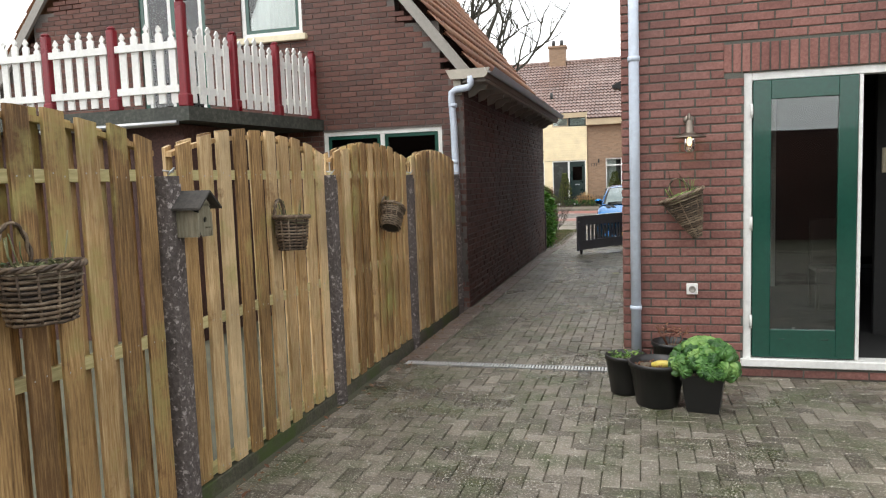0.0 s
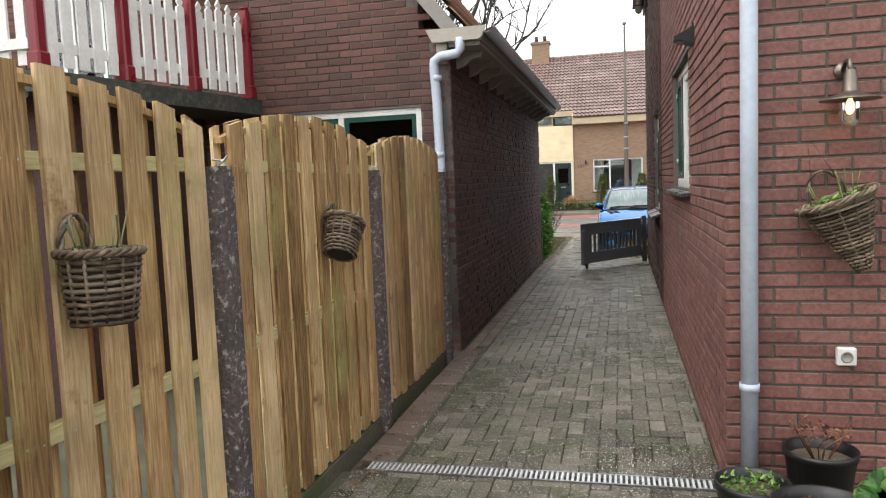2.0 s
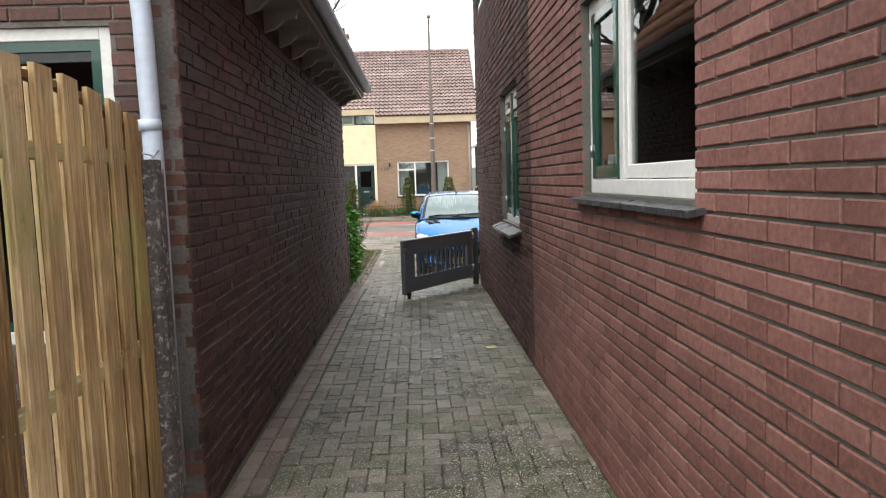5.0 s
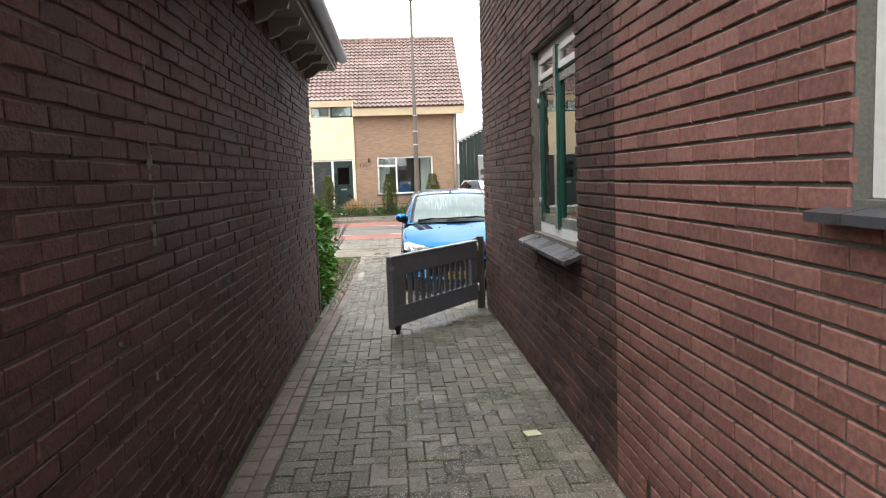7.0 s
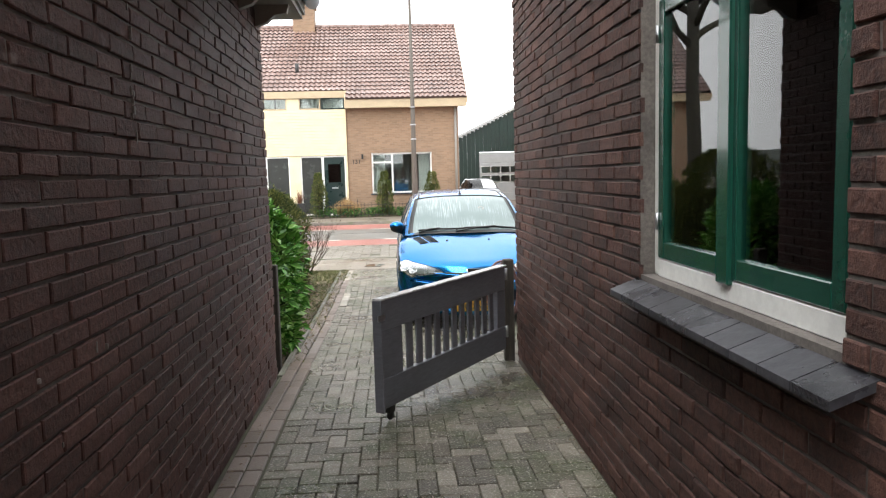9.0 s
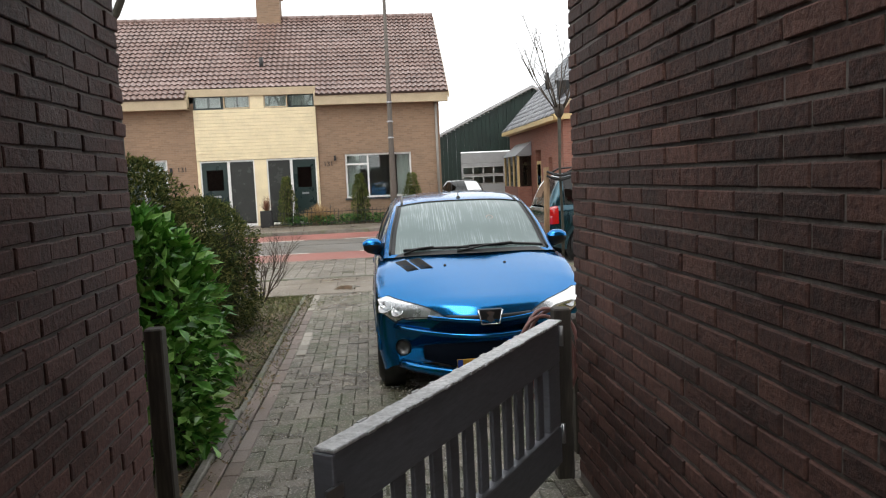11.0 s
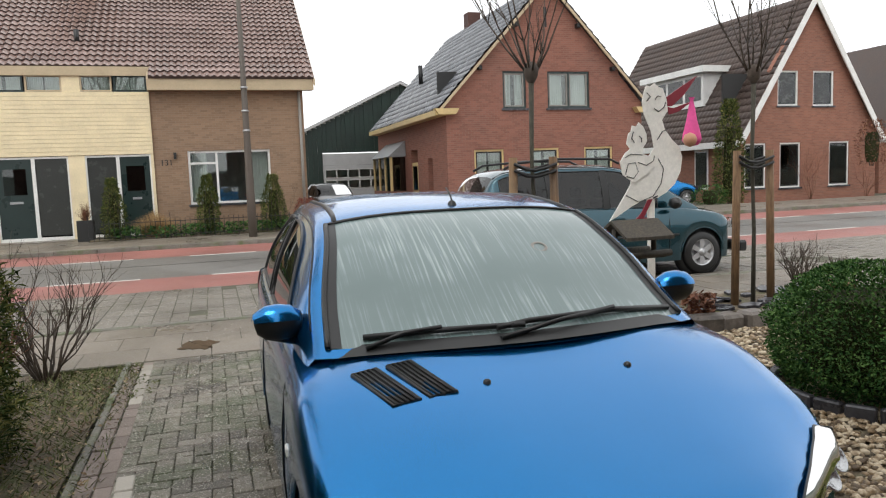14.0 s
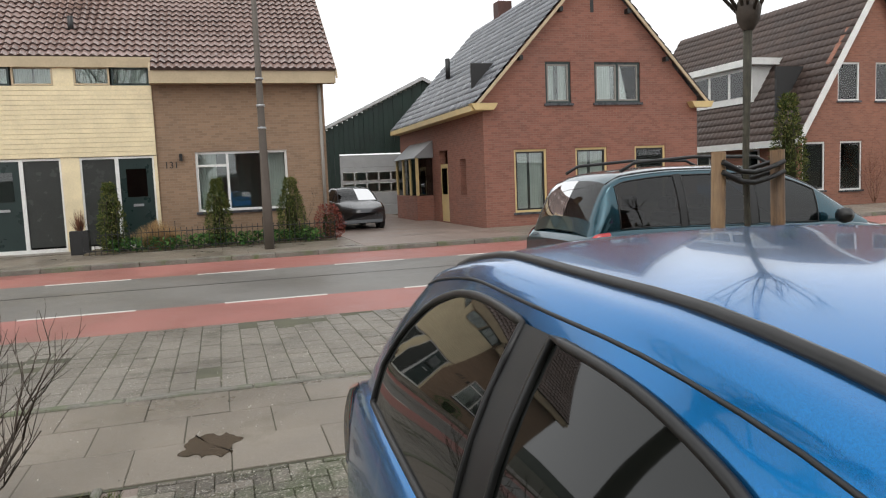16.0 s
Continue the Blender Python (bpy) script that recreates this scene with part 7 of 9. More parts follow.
Kit().tube([(-4.9, 43.2, 6.15), (-4.9, 43.2, 6.6)], 0.08, 8).part("vent_pipe", GUTTER, H1)
Kit().tube([(1.85, FY - 0.07, 0.0), (1.85, FY - 0.07, 4.5)], 0.05, 8).part("downpipe", GREYP, H1)


def writing(text, x, y, z, size, material, parent):
    cu = bpy.data.curves.new("house_number", "FONT")
    cu.body, cu.size, cu.extrude = text, size, 0.008
    ob = new("house_number", cu)
    ob.data.materials.append(material)
    ob.parent = parent
    ob.matrix_world = pose(x, y, z, 90)
    return ob


writing("131", -8.15, FY - 0.012, 2.18, 0.26, IRON, H1)
writing("131", -2.62, FY - 0.012, 2.18, 0.26, IRON, H1)
Kit().box(-8.42, FY - 0.03, 2.15, -8.32, FY, 2.35).part("door_bell", IRON, H1)
Kit().box(-2.20, FY - 0.12, 2.38, -2.12, FY, 2.58).part("wall_light", IRON, H1)

# front garden of the twin house
fence_i = thing("iron_fence", "low black iron garden fence across the road", "fence")
for i in range(47):
    x = -4.6 + i * 0.14
    Kit().box(x, 40.20, -0.05, x + 0.016, 40.216, 0.58 if i % 8 else 0.75).part("bar", IRON, fence_i)
for zz in (0.08, 0.48):
    Kit().box(-4.6, 40.195, zz, 1.86, 40.221, zz + 0.02).part("rail", IRON, fence_i)
k = Kit().box(-4.6, 40.3, -0.3, 1.9, 41.95, 0.02)
struct("front_garden", "planted front garden soil across the road", k, SOIL, "ground")
k = Kit().box(-12.2, 41.2, -0.3, -4.62, 41.95, 0.0)
struct("front_step", "grey paved doorstep strip of the twin house", k, SLAB, "pavement")
for x, h, w, lab in ((-3.95, 1.80, 0.40, "slim"), (-1.25, 1.80, 0.42, "slim"), (0.72, 1.75, 0.46, "slim")):
    leaf_bush("column_conifer", "slim upright dark green conifer in the front garden", x, 40.75, w, w, h, 3600, 0.08, YEW, 0.0, int(x * 10) + 60, clump=0.15, tip=0.45, wide=0.35)
leaf_bush("red_bush", "red-leaved round bush at the garden corner", 1.75, 40.7, 0.42, 0.4, 0.95, 1400, 0.07, leafmat("red_leaf", (0.11, 0.02, 0.018), (0.21, 0.045, 0.035), (0.30, 0.09, 0.05), 0.7), 0.0, 71)
leaf_bush("green_bush", "low clipped green bush in the front garden", 0.95, 40.55, 0.36, 0.3, 0.42, 900, 0.05, BOX, 0.0, 72)
leaf_bush("green_bush", "round clipped green bush beside the door", -8.2, 40.6, 0.55, 0.5, 0.65, 1200, 0.06, BOX, 0.0, 73)
k = Kit()
for i in range(1100):
    a, d = rnd.uniform(0, 6.28), rnd.uniform(0, 0.62)
    x, y = -2.85 + d * 0.4 * math.cos(a), 40.8 + d * 0.4 * math.sin(a)
    k.add([(x, y, 0), (x + 0.012, y, 0), (x + d * 0.9 * math.cos(a), y + d * 0.9 * math.sin(a), 0.85 - d * 0.6)], [(0, 1, 2)])
k.part("ornamental_grass", leafmat("straw_grass", (0.22, 0.12, 0.05), (0.38, 0.23, 0.10), (0.50, 0.35, 0.18), 0.8), label="tuft of straw-coloured ornamental grass", category="grass")
k = Kit()
for i in range(6):
    sprigs(k, rnd, -3.6 + i * 0.95, 40.6, 0.03, 0.5, 260, 0.07, 0.32)
k.part("ground_cover", BOX, label="low mixed green ground cover in the front garden", category="plants", kind="stuff")
dp = thing("door_planter", "dark square planter with a red grass by the door", "planter", Matrix.Translation((-4.75, 40.9, 0)))
Kit().soft(-0.22, -0.2, -0.02, 0.22, 0.2, 0.6, 0.01).part("box", IRON, dp)
k = Kit()
for i in range(120):
    a = rnd.uniform(0, 6.28); d = rnd.uniform(0.1, 0.35)
    k.add([(0.02 * math.cos(a), 0.02 * math.sin(a), 0.55), (0.03 * math.cos(a + 1), 0.03 * math.sin(a + 1), 0.55), (d * math.cos(a), d * math.sin(a), 0.75 + 0.45 * (0.4 - d) / 0.3)], [(0, 1, 2)])
k.part("red_grass", DRYL, dp)
for i in range(7):
    twig_shrub("wall_climber", "thin bare climbing plant on the brick wall", 1.1 + i * 0.1, 41.9, 0.0, 1.5, 1, 0.15, 90 + i) if i in (1, 4) else None

for x, n in ((24.4, 7), (27.6, 6)):
    twig_shrub("trained_tree", "small trained tree with reddish-brown leaves by the house", x, 43.2, -0.1, 2.5, n, 0.28, int(x), DRYL, "tree")

# street lamp
sl = thing("street_lamp", "tall slim grey street lamp with a small head", "street lamp", Matrix.Translation((-0.06, 38.7, -0.02)))
POLE = plain("weathered_grey_pole", (0.105, 0.088, 0.072), 0.6)
Kit().tube([(0, 0, -0.1), (0, 0, 1.2), (0, 0, 3.0), (0, 0, 8.7)], [0.125, 0.12, 0.092, 0.045], 12).part("pole", POLE, sl)
for zz in (3.0, 3.55, 4.2):
    Kit().lathe([(0.07, 0), (0.108, 0), (0.108, 0.05), (0.07, 0.05)], 12, Matrix.Translation((0, 0, zz))).part("band", METAL, sl)
Kit().tube([(0, 0, 8.68), (0, -0.12, 8.82), (0, -0.4, 8.86)], 0.035, 8).part("arm", POLE, sl)
Kit().soft(-0.09, -0.75, 8.80, 0.09, -0.38, 8.90, 0.03).part("lamp_head", GREYP, sl)

# red brick house with its gable to the street
NY = 41.2
H2 = thing("gable_house", "red brick house with its gable to the street", "house")
gw = [(8.87, 9.76, 3.80, 5.10), (10.60, 12.28, 3.80, 5.10), (7.72, 8.84, 0.40, 2.38), (9.86, 11.0, 0.40, 2.38), (12.03, 13.2, 0.40, 2.38)]
k = Kit(); clip_wall(k, 6.73, 14.45, -0.3, 4.0, NY, gw)
clip_wall(k, 7.7, 13.5, 4.0, 5.12, NY, gw[:2])
k.prism([(6.75, 4.0), (7.7, 4.0), (7.7, 5.02)], "y", NY, NY + 0.25).prism([(13.5, 4.0), (14.43, 4.0), (13.5, 5.02)], "y", NY, NY + 0.25).prism([(7.7, 5.12), (13.5, 5.12), (10.6, 8.15)], "y", NY, NY + 0.25)
k.part("gable_wall", NBRICK, H2)
k = Kit()
wall_block(k, Matrix.Translation((6.73, 52.0, 0)) @ pose(0, 0, 0, 0, 0, -90), 52.0 - NY - 0.25, -0.3, 4.0, [(52 - 46.0, 52 - 45.0, 0.0, 2.6), (52 - 43.6, 52 - 43.0, 1.0, 2.2)], 0.25, 0.0)
k.part("side_wall", NBRICK, H2)
Kit().box(14.2, NY + 0.25, -0.3, 14.45, 52, 4.0).box(6.98, 51.8, -0.3, 14.2, 52, 4.0).prism([(6.75, 4.0), (14.43, 4.0), (10.6, 8.1)], "y", 51.8, 52).part("back_wall", NBRICK, H2)
Kit().box(6.98, NY + 1.6, -0.3, 14.2, NY + 1.7, 5.3).box(6.98, NY + 0.26, 2.6, 14.2, NY + 1.6, 2.7).part("inner_wall", DARKIN, H2)
house_window(H2, *gw[0][:2], NY + 0.04, *gw[0][2:], DGREEN, GREYP, curtain=0.3, sill_m=SLATE)
house_window(H2, *gw[1][:2], NY + 0.04, *gw[1][2:], DGREEN, GREYP, mull=(11.45,), curtain=0.6, sill_m=SLATE)
for g in gw[2:]:
    house_window(H2, *g[:2], NY + 0.04, *g[2:], OCHRE, IRON, curtain=0.45, sill_m=SLATE)
for a, b, z in ((8.87, 9.76, 5.11), (10.6, 12.28, 5.11), (7.72, 8.84, 2.39), (9.86, 11.0, 2.39), (12.03, 13.2, 2.39)):
    k = Kit()
    n = int((b - a + 0.2) / 0.072)
    for i in range(n):
        k.box(a - 0.1 + i * 0.072, NY - 0.006, z, a - 0.1 + i * 0.072 + 0.062, NY + 0.05, z + 0.2)
    k.part("brick_lintel", NBRICK, H2, kind="stuff")
Kit().box(10.5, NY - 0.005, 6.65, 10.62, NY + 0.03, 7.35).part("loft_slit", IRON, H2)
hs = math.hypot(3.86 + 0.35, 4.15 + 0.35)
ha = math.degrees(math.atan2(4.5, 4.21))
for s in (0, 1):
    m = Matrix.Translation((6.38, 52.2, 3.78)) @ pose(0, 0, 0, 0, 0, -90) @ pose(0, 0, 0, ha) if s == 0 else Matrix.Translation((14.80, NY - 0.22, 3.78)) @ pose(0, 0, 0, 0, 0, 90) @ pose(0, 0, 0, ha)
    laid(pantiles(0, 52.2 - NY + 0.22, hs, 17, 0.25, 0.03, 0.035), m).part("roof", ROOF_G, H2, "wet grey tiled roof", kind="stuff")
for s in (-1, 1):
    xe = 10.59 + s * 4.21
    Kit().prism([(xe, 3.74), (10.59, 8.22), (10.59, 8.09), (xe - s * 0.03, 3.64)], "y", NY - 0.26, NY - 0.21).part("verge_board", FASCIA, H2)
    Kit().prism([(xe + s * 0.12, 3.80), (xe - s * 0.75, 3.80), (xe - s * 0.62, 3.60), (xe, 3.60)], "y", NY - 0.30, NY - 0.005).part("eave_end", OCHRE, H2)
    for i in range(2):
        q = 0.35 + i * 0.35
        Kit().box(10.59 + s * 4.0 * (1 - q) - 0.06, NY - 0.2, 3.78 + 4.3 * q - 0.16, 10.59 + s * 4.0 * (1 - q) + 0.06, NY, 3.78 + 4.3 * q - 0.02).part("purlin_end", IRON, H2)
Kit().box(6.30, NY - 0.2, 3.58, 6.72, 52.0, 3.76).part("eave_box", OCHRE, H2)
c2 = Kit().box(10.5, 49.0, 6.9, 11.1, 49.6, 8.9).part("chimney", DARK, H2)
Kit().tube([(8.0, 48.5, 5.6), (8.0, 48.5, 6.4)], 0.1, 8).part("roof_vent", IRON, H2)
d = Kit().box(6.76, 45.05, 0.0, 6.82, 45.95, 2.1).part("side_door", OCHRE, H2)
Kit().box(6.74, 45.2, 1.0, 6.757, 45.8, 1.95).part("pane", TINT, d)
bay = Kit().box(6.05, 46.9, 0.0, 6.72, 50.2, 0.95).part("bay_base", NBRICK, H2)
for a, b in ((46.9, 47.0), (47.9, 48.0), (49.0, 49.1), (50.1, 50.2)):
    Kit().box(6.05, a, 0.96, 6.15, b, 2.4).part("bay_post", OCHRE, H2)
Kit().box(6.10, 46.95, 0.97, 6.11, 50.15, 2.38).part("bay_glass", TINT, H2)
Kit().box(6.15, 46.96, 0.97, 6.72, 46.97, 2.38).part("bay_glass", TINT, H2)
Kit().prism([(5.95, 2.40), (6.72, 2.40), (6.72, 3.05)], "y", 46.8, 50.3).part("bay_roof", plain("lead_grey", (0.25, 0.26, 0.27), 0.4), H2)

# barn behind
barn = thing("barn", "dark green clad barn with a pale roller door", "barn")
BARNM = mat("dark_green_profiled_sheet", ((0.012, 0.028, 0.022), (0.022, 0.045, 0.036)), 0.5, 10, 1, 0.1, 0.1)
for i in range(44):
    x = 3.2 + i * 0.25
    top = 3.85 + min(x - 3.2, 14.2 - x) * 0.47
    lo = 2.95 if 4.3 < x < 8.2 else -0.3
    Kit().prism([(x, lo), (x + 0.24, lo), (x + 0.24, top), (x, top)], "y", 55.0 + (0.03 if i % 2 else 0), 55.1).part("cladding_sheet", BARNM, barn)
Kit().prism([(3.0, 3.75), (8.7, 6.45), (14.4, 3.75), (14.4, 3.9), (8.7, 6.62), (3.0, 3.9)], "y", 54.85, 70).part("roof", plain("pale_sheet_roof", (0.55, 0.56, 0.56), 0.5), barn)
rd = thing("roller_door", "pale grey sectional door with a row of windows", "garage door", Matrix.Translation((0, 0, 0)))
for i in range(5):
    Kit().soft(4.4, 55.0, -0.15 + i * 0.61, 8.15, 55.06, 0.45 + i * 0.61, 0.01).part("section", plain("pale_grey_panel", (0.42, 0.43, 0.43), 0.5), rd)
for j in range(2):
    for i in range(6):
        Kit().box(4.55 + i * 0.6, 54.985, 1.12 + j * 0.55, 5.08 + i * 0.6, 54.998, 1.5 + j * 0.55).part("door_window", TINT, rd)
for i in range(6):
    for j in range(2):
        Kit().box(4.53 + i * 0.6, 54.99, 1.10 + j * 0.55, 5.10 + i * 0.6, 54.996, 1.52 + j * 0.55).part("window_frame", WHITE, rd)
Kit().box(4.0, 54.9, -0.3, 8.3, 70, -0.05).part("barn_floor", SLAB, label="paved yard in front of the barn", category="pavement", kind="structure")
k = Kit().box(2.2, 37.6, -0.2, 6.6, 54.9, -0.012)
struct("side_drive", "red-brown brick paved drive between the houses", k, PAVER_R, "pavement")

# brown roofed house further along
QY = 44.0
H3 = thing("brown_roof_house", "brick house with a steep brown roof and white trim", "house")
g3 = [(21.5, 22.65, 0.45, 2.43), (23.42, 24.58, 0.40, 2.43), (26.22, 27.4, 0.40, 2.43), (23.28, 24.42, 4.08, 5.64), (25.25, 26.45, 4.06, 5.64)]
k = Kit(); clip_wall(k, 21.3, 29.0, -0.3, 2.9, QY, g3[:3]); clip_wall(k, 22.9, 27.4, 2.9, 5.65, QY, g3[3:])
k.prism([(21.3, 2.9), (22.9, 2.9), (22.9, 5.4)], "y", QY, QY + 0.25).prism([(27.4, 2.9), (29.0, 2.9), (27.4, 5.4)], "y", QY, QY + 0.25).prism([(22.9, 5.65), (27.4, 5.65), (25.15, 8.9)], "y", QY, QY + 0.25)
k.part("gable_wall", NB2, H3)
Kit().box(21.3, QY + 0.25, -0.3, 21.55, 57, 2.9).box(28.75, QY + 0.25, -0.3, 29.0, 57, 2.9).box(21.55, 56.8, -0.3, 28.75, 57, 2.9).prism([(21.3, 2.9), (29, 2.9), (25.15, 8.9)], "y", 56.8, 57).part("side_wall", NB2, H3)
Kit().box(21.55, QY + 1.5, -0.3, 28.75, QY + 1.6, 5.7).box(21.55, QY + 0.26, 2.6, 28.75, QY + 1.5, 2.7).part("inner_wall", DARKIN, H3)
for g in g3:
    house_window(H3, *g[:2], QY + 0.04, *g[2:], WHITE, IRON if g[2] < 1 else None, curtain=0.2, sill_m=SLATE)
qs, qa = math.hypot(4.15, 6.45), math.degrees(math.atan2(6.45, 4.15))
for s in (0, 1):
    m = Matrix.Translation((21.0, 57.2, 2.55)) @ pose(0, 0, 0, 0, 0, -90) @ pose(0, 0, 0, qa) if s == 0 else Matrix.Translation((29.3, QY - 0.25, 2.55)) @ pose(0, 0, 0, 0, 0, 90) @ pose(0, 0, 0, qa)
    laid(pantiles(0, 57.2 - QY + 0.25, qs, 20, 0.3, 0.03, 0.04), m).part("roof", ROOF_B, H3, "steep dark brown tiled roof", kind="stuff")
for s in (-1, 1):
    xe = 25.15 + s * 4.15
    Kit().prism([(xe, 2.55), (25.15, 9.05), (25.15, 8.6), (xe - s * 0.2, 2.40)], "y", QY - 0.30, QY - 0.24).part("verge_board", WHITE, H3)
    Kit().box(min(xe, xe + s * 0.2), QY - 0.3, 2.30, max(xe, xe + s * 0.2), 57.2, 2.58).part("eave_board", WHITE, H3)
dm = Kit().box(22.1, 47.6, 4.45, 24.6, 52.2, 6.05).part("dormer", WHITE, H3)
Kit().box(21.75, 47.2, 6.06, 24.8, 52.6, 6.36).part("dormer_roof", WHITE, dm)
for i in range(3):
    Kit().box(22.085, 47.8 + i * 1.45, 4.75, 22.096, 49.05 + i * 1.45, 5.9).part("dormer_pane", TINT, dm)
for a in (46.2, 49.5):
    w = Kit().box(21.27, a, 0.4, 21.296, a + 1.0, 2.3).part("side_window", WHITE, H3)
    Kit().box(21.255, a + 0.09, 0.5, 21.268, a + 0.91, 2.2).part("pane", TINT, w)
leaf_bush("tall_conifer", "tall slim dark conifer in front of the brown roofed house", 19.9, 43.0, 0.75, 0.7, 4.3, 3500, 0.16, YEW, -0.1, 81, tip=0.35, wide=0.35, category="tree")
leaf_bush("red_hedge_tree", "small trained tree with red-brown winter leaves", 26.0, 41.5, 0.9, 0.3, 1.9, 900, 0.12, DRYL, 1.3, 82, category="tree")
leaf_bush("green_bush", "low round green bush by the drive", 18.6, 42.6, 0.8, 0.6, 0.8, 900, 0.09, BOX, -0.1, 83)
H4 = thing("distant_house", "distant brick house with a brown roof", "house")
Kit().box(31.5, 46, -0.3, 38, 54, 3.0).prism([(31.5, 3.0), (38, 3.0), (34.75, 7.5)], "y", 46, 54).part("walls", NB2, H4)
for s in (-1, 1):
    Kit().prism([(34.75 + s * 3.6, 2.7), (34.75, 7.8), (34.75, 7.6), (34.75 + s * 3.6, 2.5)], "y", 45.7, 54.3).part("roof", ROOF_B, H4)
bk = struct("backdrop", "pale misty treeline far behind the houses", None, None, "backdrop")
k = Kit()
rows = [[], []]
for i in range(121):
    a = math.pi * 2 * i / 120
    R = 150
    rows[0].append((R * math.sin(a), R * math.cos(a) + 20, -1)); rows[1].append((R * math.sin(a), R * math.cos(a) + 20, 5 + 2.5 * noise.noise((i * 0.4, 0, 7))))
k.sheet(rows)
k.part("treeline", plain("misty_treeline", (0.20, 0.22, 0.20), 0.9), bk)


# ---- cars ----
def curve(points):
    """A smooth monotone-tangent curve through (s, value) pairs."""
    xs, vs = [p[0] for p in points], [p[1] for p in points]
    sl = [(vs[i + 1] - vs[i]) / (xs[i + 1] - xs[i]) for i in range(len(xs) - 1)]
    ms = [sl[0]] + [0 if sl[i - 1] * sl[i] <= 0 else 2 * sl[i - 1] * sl[i] / (sl[i - 1] + sl[i]) for i in range(1, len(sl))] + [sl[-1]]
    def at(s):
        s = min(max(s, xs[0]), xs[-1])
        i = max(j for j in range(len(xs) - 1) if xs[j] <= s or j == 0)
        h = xs[i + 1] - xs[i]
        t = (s - xs[i]) / h
        return (2 * t ** 3 - 3 * t * t + 1) * vs[i] + (t ** 3 - 2 * t * t + t) * h * ms[i] + (3 * t * t - 2 * t ** 3) * vs[i + 1] + (t ** 3 - t * t) * h * ms[i + 1]
    return at


def wheel(parent, x, s, z, R, side, rim_m):
    w = Kit().lathe([(R * 0.62, -0.09), (R * 0.9, -0.095), (R * 0.985, -0.07), (R, -0.03), (R, 0.03), (R * 0.985, 0.07), (R * 0.9, 0.095), (R * 0.62, 0.09), (R * 0.60, 0.0), (R * 0.62, -0.09)], 32, Matrix.Translation((x, s, z)) @ pose(0, 0, 0, 0, 90)).part("wheel", BLACKP, parent, "black rubber tyre")
    k = Kit().lathe([(R * 0.62, 0.085), (R * 0.58, 0.06), (R * 0.5, 0.03), (0.001, 0.03)], 32)
    k.lathe([(R * 0.64, 0.088), (R * 0.60, 0.092), (R * 0.57, 0.075)], 32)
    for i in range(6):
        a = 6.28319 * i / 6
        k.box(R * 0.12, -0.035, 0.03, R * 0.60, 0.035, 0.075, pose(0, 0, 0, 0, 0, math.degrees(a)))
    k.lathe([(R * 0.18, 0.03), (R * 0.18, 0.085), (0.001, 0.09)], 16)
    m = Matrix.Translation((x, s, z)) @ (pose(0, 0, 0, 0, 90) if side > 0 else pose(0, 0, 0, 0, -90))
    laid(k, m).part("rim", rim_m, w, "silver alloy rim")
    Kit().lathe([(R * 0.56, 0.028), (0.001, 0.027)], 24, m).part("brake_shadow", IRON, w)


